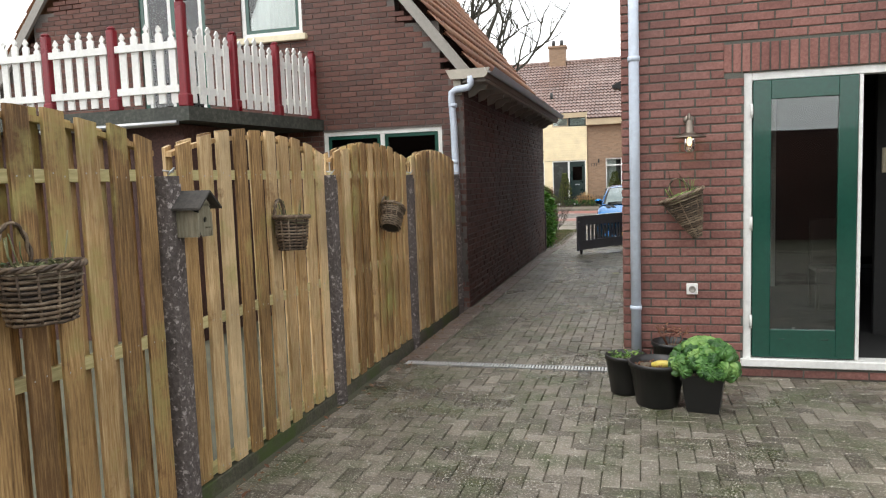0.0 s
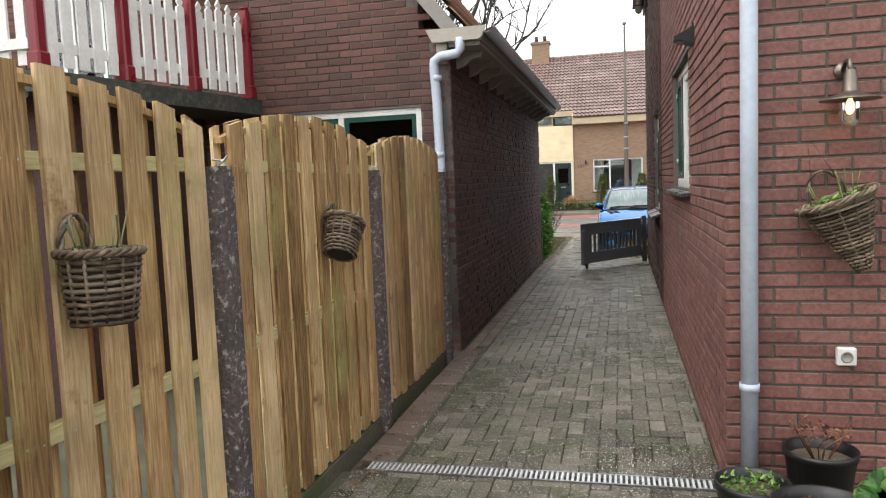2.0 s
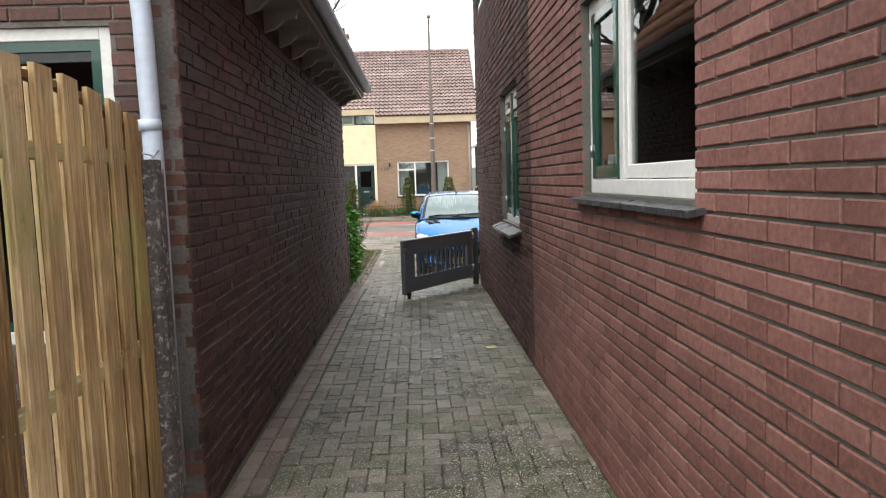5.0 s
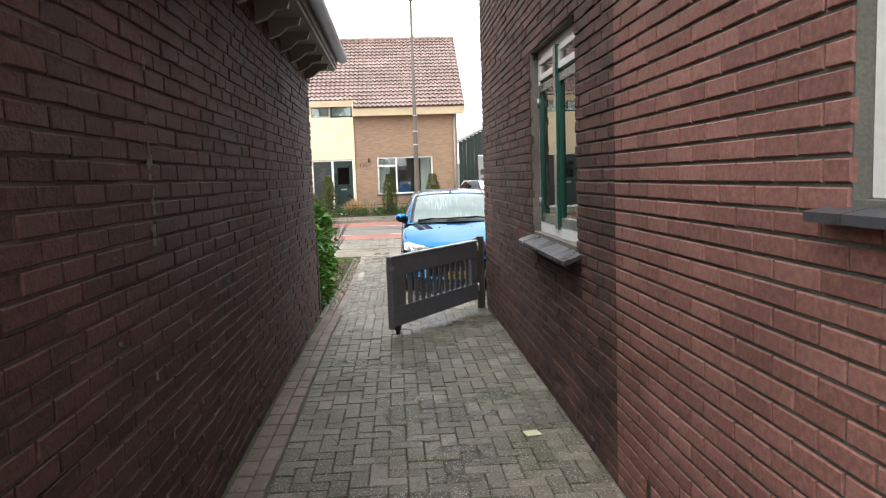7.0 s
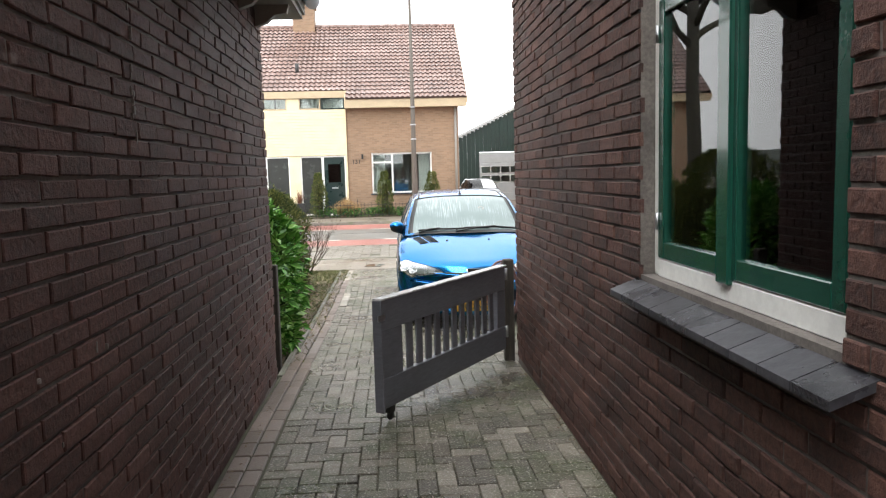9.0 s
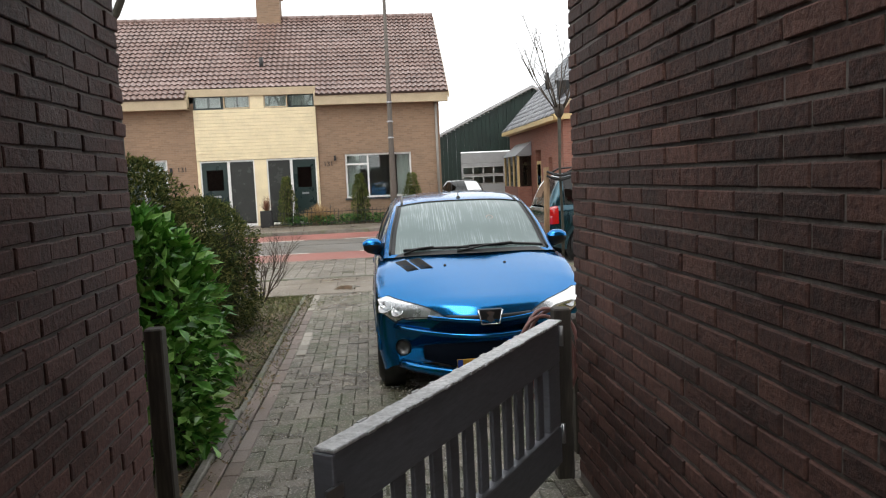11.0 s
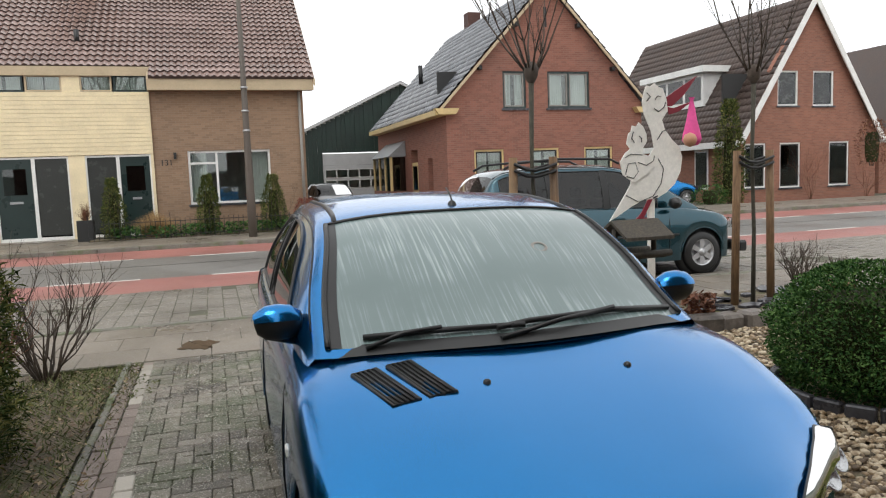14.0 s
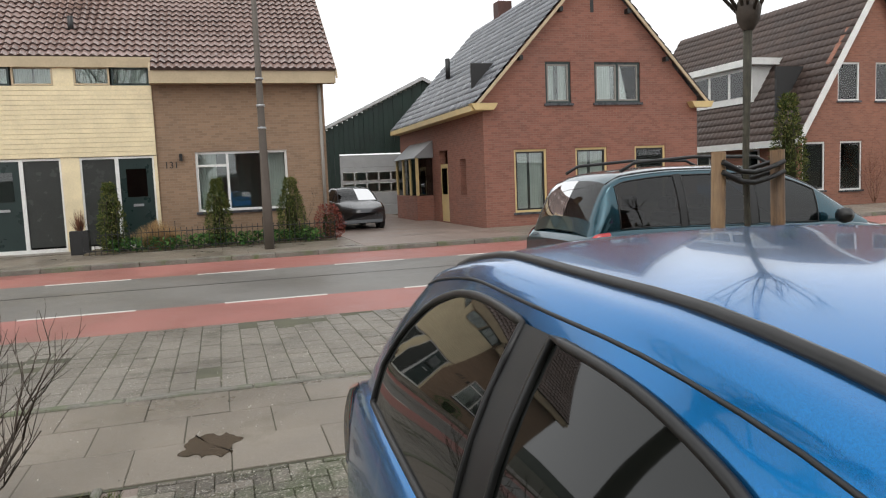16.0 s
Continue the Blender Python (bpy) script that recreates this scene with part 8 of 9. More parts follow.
def car(name, label, m, P, paint, glass_m, screen_m):
    """A car lofted from its length curves; front at s = 0, length along +y."""
    ob = thing(name, label, "car", m)
    L, R = P["length"], P["wheel"]
    half, belt, top_c = curve(P["half"]), curve(P["belt"]), curve(P["top"])
    crown, sills, roof_h, rail = curve(P["crown"]), curve(P["sill"]), curve(P["roof"]), curve(P["rail"])
    arches = P["axles"]

    def low(s):
        z = sills(s)
        for a in arches:
            d = abs(s - a)
            if d < R + 0.05:
                z = max(z, R + math.sqrt(max((R + 0.05) ** 2 - d * d, 0)))
        return z

    st = sorted({*[L * i / 70 for i in range(71)], *[a + (R + 0.05) * q for a in arches for q in (-1.02, -0.99, -0.93, -0.8, -0.5, 0, 0.5, 0.8, 0.93, 0.99, 1.02)]})
    st = [s for s in st if 0 <= s <= L]

    def section(s):
        h, zb, zs, zc = half(s), low(s), belt(s), crown(s)
        zm = max(0.50 * P["waist"] + 0.5 * zb, zb + 0.02) if zb > P["waist"] * 0.75 else P["waist"]
        c = P["tumble"]
        pts = [(h * 0.955, zb), (h * 0.985, zb + (zm - zb) * 0.35), (h, zm), (h * 0.995, zm + (zs - zm) * 0.35), (h * 0.982, zm + (zs - zm) * 0.72), (h * 0.957, zs - 0.012), (h * c, zs + 0.006)]
        e = h * c
        f = min(max((0.98 - s) / 0.3, 0.0), 1.0) * P.get("crease", 0.0)
        for q, d in ((0.9, 0.72), (0.75, 0.40), (0.55, 0.075), (0.3, 0.02), (0.0, 0.0)):
            pts.append((e * q, zc - (zc - zs - 0.006) * (q ** 2.6 * (1 - f) + d * f)))
        return pts

    rows = []
    for s in st:
        sec = section(s)
        nose = P["nose"](s)
        rows.append([(x, s + nose * (x / half(s)) ** 2 if half(s) else s, z) for x, z in sec] + [(-x, s + nose * (x / half(s)) ** 2, z) for x, z in reversed(sec[:-1])])
    k = Kit().sheet(rows)
    k.add(rows[0], [tuple(range(len(rows[0])))], False).add(rows[-1], [tuple(range(len(rows[-1])))[::-1]], False)
    k.part("body", paint, ob)
    # cabin: roof skin and panes share one surface
    s0, s1 = P["cabin"]
    n = 64

    def skin(s, u, off=0.0):
        """u from 0 at the belt, 1 at the roof rail, to 2 on the centre line."""
        wb, zb = half(s) * P["tumble"] * 1.0, belt(s) - 0.01
        zt, wr = roof_h(s), rail(s)
        ze = zt - P["drop"](s)
        ze = max(ze, zb + 0.002)
        if u <= 1:
            bow = 0.03 * math.sin(math.pi * u) * min(1, (ze - zb) * 4)
            x, z = wb + (wr - wb) * u + bow, zb + (ze - zb) * u
        else:
            q = 2 - u
            x, z = wr * q, zt - (zt - ze) * q ** 3.2
        return (x + off * (1 if u <= 1 else 0.3), s + P["screen_bow"](s) * (x / wb) ** 2, z + off * (0.2 if u <= 1 else 1))

    us_side = [0, 0.05, 0.12, 0.3, 0.5, 0.7, 0.86, 0.93, 1.0]
    us_top = [1.0, 1.06, 1.12, 1.2, 1.35, 1.5, 1.65, 1.8, 1.9, 2.0]
    ss = sorted({*[s0 + (s1 - s0) * i / n for i in range(n + 1)], *P["screen"], *P["rear"], *[v for w in P["sides"] for v in w[:2]]})

    def patch(sa, sb, ua, ub, keep, mirror, off=0.0):
        k = Kit()
        for sgn in ((1, -1) if mirror else (1,)):
            S = [s for s in ss if sa - 1e-6 <= s <= sb + 1e-6]
            U = [u for u in us_side + us_top[1:] if ua - 1e-6 <= u <= ub + 1e-6]
            idx = {}
            base = len(k.v)
            vs, fs = [], []
            for i, s in enumerate(S):
                for j, u in enumerate(U):
                    p = skin(s, u, off)
                    vs.append((sgn * p[0], p[1], p[2]))
            for i in range(len(S) - 1):
                for j in range(len(U) - 1):
                    if keep((S[i] + S[i + 1]) / 2, (U[j] + U[j + 1]) / 2):
                        fs.append((i * len(U) + j, i * len(U) + j + 1, (i + 1) * len(U) + j + 1, (i + 1) * len(U) + j))
            k.add(vs, fs, True)
        return k

    def in_screen(s, u):
        return P["screen"][0] < s < P["screen"][1] and u > 1.06

    def in_rear(s, u):
        return P["rear"][0] < s < P["rear"][1] and u > 1.12

    def in_side(s, u):
        return not P.get("arched") and 0.05 < u < 0.93 and any(a < s < b for a, b in P["sides"])

    patch(s0, s1, 0, 2, lambda s, u: not (in_screen(s, u) or in_rear(s, u) or in_side(s, u)), True).part("roof_shell", paint, ob)
    g = patch(P["screen"][0], P["screen"][1], 1.06, 2, lambda s, u: True, True).part("windscreen", screen_m, ob, P["screen_label"])
    patch(P["rear"][0], P["rear"][1], 1.12, 2, lambda s, u: True, True).part("rear_window", glass_m, ob)
    for top_line in P.get("arched", ()):
        # a pane with a curved top edge, set in a rubber seal
        edge_u, a, b = curve(top_line), top_line[0][0], top_line[-1][0]
        cols = [a + (b - a) * i / 28 for i in range(29)]
        for sgn in (1, -1):
            put = lambda s, u, o: (sgn * skin(s, u, o)[0], skin(s, u, o)[1], skin(s, u, o)[2])
            w = Kit().sheet([[put(s, 0.05 + (edge_u(s) - 0.05) * q / 10, 0.004) for q in range(11)] for s in cols]).part("side_window", DARKGLASS, ob)
            loop = [put(s, 0.05, 0.005) for s in cols] + [put(b, 0.05 + (edge_u(b) - 0.05) * q / 6, 0.005) for q in range(1, 6)] + [put(s, edge_u(s), 0.005) for s in reversed(cols)] + [put(a, 0.05 + (edge_u(a) - 0.05) * q / 6, 0.005) for q in (5, 4, 3, 2, 1, 0)]
            Kit().tube(loop, 0.009, 6, False).part("window_seal", BLACKP, w)
    for a, b in () if P.get("arched") else P["sides"]:
        for sgn in (1, -1):
            kk = patch(a, b, 0.05, 0.93, lambda s, u: True, False)
            kk.v = [(x * sgn, y, z) for x, y, z in kk.v]
            w = kk.part("side_window", glass_m, ob)
            S = [a + (b - a) * i / 12 for i in range(13)]
            loop = [skin(s, 0.05, 0.004) for s in S] + [skin(b, u, 0.004) for u in (0.3, 0.5, 0.7, 0.86, 0.93)] + [skin(s, 0.93, 0.004) for s in reversed(S)] + [skin(a, u, 0.004) for u in (0.86, 0.7, 0.5, 0.3, 0.05)]
            Kit().tube([(x * sgn, y, z) for x, y, z in loop], 0.007, 6, False).part("window_seal", BLACKP, w)
    # pillars between the doors
    for a in P["pillars"]:
        for sgn in (1, -1):
            pts = [skin(a[0] + (a[1] - a[0]) * u, u * P.get("pillar_top", 1.0), 0.006) for u in (0.03, 0.3, 0.5, 0.7, 0.95)]
            k = Kit()
            k.sheet([[(x * sgn, y - a[2], z), (x * sgn, y + a[2], z)] for x, y, z in pts], True)
            k.part("door_pillar", BLACKP, ob)
    # printed black border of the screen, door top gap
    if P.get("border"):
        for sgn in (1, -1):
            kk = patch(P["screen"][0], P["screen"][1], 1.06, 1.12, lambda s, u: True, False, 0.0025)
            kk.v = [(x * sgn, y, z) for x, y, z in kk.v]
            kk.part("screen_border", BLACKP, ob, "printed black border of the windscreen")
            Kit().tube([(sgn * x, y, z) for x, y, z in [skin(s0 + 0.14 + (s1 - s0 - 0.60) * i / 24, 0.93, 0.0015) for i in range(25)]], 0.0035, 5).part("door_top_gap", IRON, ob)
    # screen seal, roof strips
    S = [P["screen"][0] + (P["screen"][1] - P["screen"][0]) * i / 14 for i in range(15)]
    for sgn in (1, -1):
        Kit().tube([(sgn * x, y, z) for x, y, z in [skin(s, 1.06, 0.003) for s in S]], P.get("seal", 0.011), 6).part("screen_seal", BLACKP, ob)
        Kit().tube([(sgn * x, y, z) for x, y, z in [skin(P["screen"][1] + (P["rear"][0] - P["screen"][1]) * i / 14, 1.12, 0.0) for i in range(15)]], P.get("strip", 0.010), 6).part("roof_strip", BLACKP, ob)
    Kit().tube([(sgn * skin(P["screen"][1], u)[0], skin(P["screen"][1], u)[1], skin(P["screen"][1], u, 0.002)[2]) for sgn, us in ((1, us_top[1:]), (-1, us_top[:0:-1])) for u in us], 0.008, 5).part("screen_seal", BLACKP, ob)
    # dark interior and floor pan, arches, wheels
    k = Kit()
    rows = []
    for s in [s0 + 0.12 + (s1 - s0 - 0.3) * i / 20 for i in range(21)]:
        rows.append([(half(s) * 0.70, s, 0.28), (half(s) * 0.70, s, belt(s) - 0.06), (0, s, belt(s) - 0.05), (-half(s) * 0.70, s, belt(s) - 0.06), (-half(s) * 0.70, s, 0.28)])
    k.sheet(rows, False)
    k.part("interior", IRON, ob)
    for s in P["seats"]:
        for sgn in (1, -1):
            Kit().soft(sgn * 0.36 - 0.22, s, belt(s) - 0.1, sgn * 0.36 + 0.22, s + 0.14, belt(s) + 0.14, 0.04).part("seat_back", IRON, ob)
            Kit().soft(sgn * 0.36 - 0.12, s + 0.02, belt(s) + 0.16, sgn * 0.36 + 0.12, s + 0.12, belt(s) + 0.30, 0.03).part("head_rest", IRON, ob)
    Kit().box(-half(L / 2) * 0.72, 0.5, 0.19, half(L / 2) * 0.72, L - 0.5, 0.24).part("floor_pan", IRON, ob)
    for a in arches:
        for sgn in (1, -1):
            Kit().lathe([(R + 0.06, -0.16), (R + 0.06, 0.0), (0.001, -0.16)], 24, Matrix.Translation((sgn * half(a) * 0.93, a, R)) @ pose(0, 0, 0, 0, 90 * sgn)).part("arch_lining", IRON, ob)
            wheel(ob, sgn * (half(a) - 0.11), a, R, R, sgn, plain("silver_rim", (0.5, 0.5, 0.51), 0.3, metal=0.7) if not P.get("rim") else P["rim"])
            pts = [(sgn * (half(a + (R + 0.055) * math.cos(t)) * 0.972 + 0.004), a + (R + 0.055) * math.cos(t), R + (R + 0.055) * math.sin(t)) for t in [math.pi * (0.02 + 0.96 * i / 20) for i in range(21)]]
            Kit().tube(pts, 0.016, 6).part("arch_lip", P.get("lip") or paint, ob)
    return ob, section, skin, half, belt, crown


BLUE = mat("metallic_blue_paint", ((0.003, 0.135, 0.385), (0.006, 0.205, 0.52)), 0.21, 400, 1.2, 0.0, 0.0, metal=0.92, coat=0.6, mottle=0.08, rvar=0.04)
TEAL = mat("dark_teal_paint", ((0.008, 0.046, 0.066), (0.016, 0.078, 0.105)), 0.22, 400, 1.2, 0.0, 0.0, metal=0.75, coat=1.0, mottle=0.1, rvar=0.05)
CARGLASS = glass("car_side_glass", (0.14, 0.16, 0.15), ior=1.6)
DARKGLASS = mat("dark_car_glass", ((0.004, 0.005, 0.004), (0.007, 0.008, 0.007)), 0.02, 25, 2.0, 0.0, 0.0, spec=0.5, mottle=0.1, rvar=0.0)
# misted windscreen: condensation with run-off streaks under clear glass
MIST = bpy.data.materials.new("misted_windscreen")
MIST.use_nodes = True
n, l = MIST.node_tree.nodes, MIST.node_tree.links
b = n["Principled BSDF"]
tc = n.new("ShaderNodeTexCoord")
mp = n.new("ShaderNodeMapping"); mp.inputs["Scale"].default_value = (105, 2.6, 2.6)
l.new(tc.outputs["Object"], mp.inputs["Vector"])
t1 = n.new("ShaderNodeTexNoise"); t1.inputs["Scale"].default_value = 1.0; t1.inputs["Detail"].default_value = 4
l.new(mp.outputs[0], t1.inputs["Vector"])
t2 = n.new("ShaderNodeTexNoise"); t2.inputs["Scale"].default_value = 3.1; t2.inputs["Detail"].default_value = 3
l.new(tc.outputs["Object"], t2.inputs["Vector"])
# runs only where water gathered, over an even haze
st_ = n.new("ShaderNodeMapRange"); st_.inputs[1].default_value, st_.inputs[2].default_value = 0.50, 0.66
l.new(t1.outputs["Fac"], st_.inputs[0])
wh = n.new("ShaderNodeMapRange"); wh.inputs[1].default_value, wh.inputs[2].default_value = 0.36, 0.60
l.new(t2.outputs["Fac"], wh.inputs[0])
ma = n.new("ShaderNodeMath"); ma.operation = "MULTIPLY"
l.new(st_.outputs[0], ma.inputs[0]); l.new(wh.outputs[0], ma.inputs[1])
hz = n.new("ShaderNodeMath"); hz.operation = "MULTIPLY_ADD"; hz.inputs[1].default_value = 0.35
l.new(t2.outputs["Fac"], hz.inputs[0]); l.new(ma.outputs[0], hz.inputs[2])
cr = n.new("ShaderNodeValToRGB")
cr.color_ramp.elements[0].position, cr.color_ramp.elements[1].position = 0.08, 1.0
cr.color_ramp.elements[0].color, cr.color_ramp.elements[1].color = (0.110, 0.168, 0.165, 1), (0.30, 0.375, 0.375, 1)
l.new(hz.outputs[0], cr.inputs[0]); l.new(cr.outputs[0], b.inputs["Base Color"])
b.inputs["Roughness"].default_value = 0.5
b.inputs["Coat Weight"].default_value, b.inputs["Coat Roughness"].default_value = 1.0, 0.02

SMALL = dict(
    length=3.82, wheel=0.295, axles=(0.78, 3.22), waist=0.52, tumble=0.925,
    half=[(0, 0.66), (0.06, 0.72), (0.2, 0.765), (0.5, 0.80), (1.0, 0.818), (1.8, 0.826), (2.8, 0.82), (3.3, 0.80), (3.6, 0.76), (3.82, 0.64)],
    belt=[(0, 0.535), (0.07, 0.59), (0.2, 0.65), (0.45, 0.735), (0.9, 0.888), (1.4, 0.93), (2.4, 0.965), (3.2, 1.0), (3.5, 0.97), (3.7, 0.88), (3.82, 0.66)],
    crown=[(0, 0.575), (0.035, 0.645), (0.10, 0.70), (0.25, 0.755), (0.5, 0.835), (0.8, 0.925), (1.0, 0.98), (1.3, 0.99), (3.2, 1.02), (3.5, 0.99), (3.7, 0.90), (3.82, 0.67)],
    top=[(0, 1), (1, 1)], sill=[(0, 0.22), (0.3, 0.17), (0.5, 0.20), (3.4, 0.21), (3.6, 0.26), (3.82, 0.30)],
    roof=[(0.86, 0.955), (1.0, 1.03), (1.3, 1.215), (1.6, 1.352), (1.8, 1.398), (2.2, 1.432), (2.7, 1.434), (3.1, 1.39), (3.3, 1.325), (3.5, 1.17), (3.66, 1.0)],
    rail=[(0.86, 0.71), (1.1, 0.685), (1.5, 0.62), (1.8, 0.592), (2.4, 0.578), (3.0, 0.55), (3.4, 0.56), (3.66, 0.60)],
    drop=lambda s: 0.045 if s > 1.6 else 0.045 * max(0.3, (s - 0.86) / 0.74), nose=lambda s: 0.42 * max(0.0, 1 - s / 0.55) ** 1.3 * 0.9 - 0.16 * max(0.0, (s - 3.3) / 0.5) ** 2,
    screen_bow=lambda s: 0.20 * max(0.0, min(1, (1.9 - s) / 0.8)) - 0.08 * max(0.0, (s - 3.0) / 0.6),
    cabin=(0.86, 3.66), screen=(0.90, 1.66), rear=(3.2, 3.56), sides=[(1.35, 2.32), (2.42, 3.12)], pillars=[(2.37, 2.37, 0.055)], seats=(2.0, 2.9), border=True, crease=1.0, strip=0.012, pillar_top=0.92,
    arched=([(1.22, 0.07), (1.35, 0.30), (1.5, 0.52), (1.7, 0.72), (1.9, 0.82), (2.1, 0.86), (2.31, 0.87)], [(2.43, 0.87), (2.6, 0.88), (2.8, 0.86), (2.97, 0.79), (3.09, 0.62), (3.17, 0.34)]), screen_label="windscreen clouded with condensation and run-off streaks")
A206 = Matrix.Translation((-0.055, 18.52, -0.12)) @ pose(0, 0, 0, 0, 0, -0.8) @ Matrix.Scale(1.06, 4)
cobj, sec, skin, half, belt, crown = car("small_hatchback", "bright blue metallic small hatchback parked on the drive", A206, SMALL, BLUE, CARGLASS, MIST)
nose_off = lambda x, s: s + SMALL["nose"](s) * (x / half(s)) ** 2
CHROME = plain("chrome", (0.75, 0.75, 0.75), 0.12, metal=1.0)
LENS = glass("lamp_lens", (0.90, 0.92, 0.93), ior=1.4)
SILVER = mat("lamp_reflector", ((0.42, 0.43, 0.44), (0.80, 0.81, 0.82)), 0.28, 24, 8, 0.0, 0.6, metal=0.5, mottle=0.3)
BOWL = plain("lamp_bowl_metal", (0.48, 0.485, 0.49), 0.2, metal=0.8)
# body blue in shade, painted as a matt blue-black
MOUTH = plain("blue_black_mouth_shade", (0.004, 0.007, 0.014), 0.9, spec=0.08)


def shell(sg, s, r, off=0.0, fn=None, nz=None, hf=None):
    """A point on a car's flank or bonnet: r counts the section's points from the sill."""
    pts = (fn or sec)(s)
    r = min(max(r, 0), len(pts) - 1.001)
    i, f = int(r), r - int(r)
    x, z = pts[i][0] + (pts[i + 1][0] - pts[i][0]) * f, pts[i][1] + (pts[i + 1][1] - pts[i][1]) * f
    h = (hf or half)(s)
    y = s + (nz or SMALL["nose"])(s) * (x / h) ** 2
    return Vector((sg * (x + off * (1 if r < 6 else 0.3)), y - off * (0.6 if s < 1 else -0.6), z + off * (0.2 if r < 6 else 0.8)))

for sg in (-1, 1):
    # headlamp: a swept drop laid over the wing and bonnet corner
    rows = []
    for a in range(15):
        t = a / 14
        s = 0.012 + 0.37 * t
        lo, hi = 5.0 - 2.0 * t ** 0.8, 9.3 - 3.0 * t ** 0.75
        if a == 14:
            lo, hi = 4.4, 5.2
        rows.append([shell(sg, s, lo + (hi - lo) * q / 10, 0.006 + 0.016 * math.sin(math.pi * q / 10)) for q in range(11)])
    lampo = Kit().sheet(rows if sg > 0 else [r_[::-1] for r_ in rows]).part("headlamp", LENS, cobj, "clear headlamp lens")
    Kit().sheet([[shell(sg, 0.012 + 0.37 * a / 14, (5.0 - 2.0 * (a / 14) ** 0.8) + ((9.3 - 3.0 * (a / 14) ** 0.75) - (5.0 - 2.0 * (a / 14) ** 0.8)) * q / 10, 0.003) for q in range(11)] for a in range(14)]).part("reflector", SILVER, lampo)
    for t, q, rr in ((0.20, 0.55, 0.050), (0.50, 0.5, 0.060)):
        lo, hi = 5.0 - 2.0 * t ** 0.8, 9.3 - 3.0 * t ** 0.75
        p = shell(sg, 0.012 + 0.37 * t, lo + (hi - lo) * q, 0.006)
        Kit().lathe([(rr, 0.004), (rr * 0.85, 0.009), (rr * 0.75, 0.004), (0.001, -0.002)], 18, Matrix.Translation(p) @ pose(0, 0, 0, 50, 0, sg * 28)).part("lamp_bowl", BOWL, lampo)
    Kit().tube([r_[0] for r_ in rows] + rows[-1] + [r_[-1] for r_ in rows[::-1]] + rows[0][::-1], 0.004, 5, False).part("lamp_seal", BLACKP, lampo)
    x = 0.60
    fo = Kit().lathe([(0.054, 0.015), (0.050, -0.01), (0.001, -0.016)], 20, Matrix.Translation((sg * x, nose_off(x, 0.01) - 0.012, 0.36)) @ pose(0, 0, 0, 90, 0, sg * 32)).part("fog_lamp", plain("fog_lamp_glass", (0.13, 0.135, 0.14), 0.25, metal=0.5), cobj, "round front fog lamp")
    Kit().lathe([(0.062, 0.02), (0.062, -0.004), (0.052, -0.008)], 20, Matrix.Translation((sg * x, nose_off(x, 0.01) - 0.008, 0.36)) @ pose(0, 0, 0, 90, 0, sg * 32)).part("lamp_ring", BLACKP, fo)
    # mirrors
    mx, my, mz = sg * 0.755, 1.29, 1.025
    k = Kit().lathe([(0.001, -0.105), (0.05, -0.095), (0.082, -0.05), (0.088, 0.0), (0.08, 0.05), (0.05, 0.085), (0.001, 0.095)], 18, Matrix.Translation((mx + sg * 0.05, my, mz)) @ pose(0, 0, 0, 0, 90 * sg) @ Matrix.Diagonal((0.72, 0.6, 0.86, 1)))
    mi = k.part("door_mirror", BLACKP, cobj)
    k = Kit().lathe([(0.001, -0.108), (0.052, -0.097), (0.085, -0.05), (0.091, 0.0), (0.083, 0.05), (0.052, 0.088), (0.001, 0.098)], 18)
    k.f = [f for f in k.f if sum(k.v[i][0] for i in f) / len(f) < -0.02]; k.s = [True] * len(k.f)
    laid(k, Matrix.Translation((mx + sg * 0.05, my - 0.003, mz + 0.003)) @ pose(0, 0, 0, 0, 90 if sg > 0 else 90, 0) @ Matrix.Diagonal((0.72, 0.6, 0.86, 1))).part("mirror_cap", BLUE, mi)
    Kit().tube([(sg * 0.74, my + 0.02, mz - 0.06), (sg * 0.84, my + 0.01, mz - 0.03)], 0.03, 8).part("mirror_arm", BLACKP, mi)
    # handles, door lines, indicators
    for s in (2.22,):
        Kit().soft(-0.008, -0.09, -0.02, 0.014, 0.09, 0.025, 0.008, Matrix.Translation((sg * (half(s) * 0.985), s, 0.80))).part("door_handle", BLUE, cobj)
    for s in (1.18, 2.38):
        Kit().tube([(sg * (half(s) * f + 0.002), s + 0.02 * (1 - f) * 4, z) for f, z in ((0.985, 0.30), (1.0, 0.52), (0.995, 0.68), (0.975, 0.82), (0.945, belt(s) - 0.02))], 0.004, 4).part("door_gap", IRON, cobj)
    Kit().soft(-0.006, -0.03, -0.015, 0.008, 0.03, 0.015, 0.005, Matrix.Translation((sg * half(0.98) * 0.998, 1.02, 0.66))).part("side_indicator", WHITE, cobj)
    k = Kit().sheet([[shell(sg, 3.40 + 0.28 * a / 8, 3.2 + 2.6 * q / 8, 0.006 + 0.01 * math.sin(math.pi * q / 8)) for q in range(9)] for a in range(9)])
    k.part("tail_lamp", plain("red_lamp_lens", (0.45, 0.01, 0.01), 0.15, coat=1.0), cobj)
    # bonnet shut lines
    Kit().tube([(sg * (half(s) * 0.925 * f), nose_off(half(s) * 0.925 * f, s), crown(s) - (crown(s) - belt(s)) * f ** 2.6 + 0.001) for s, f in ((0.36, 0.99), (0.6, 0.97), (0.85, 0.96), (0.98, 0.965))], 0.004, 4).part("bonnet_gap", IRON, cobj)
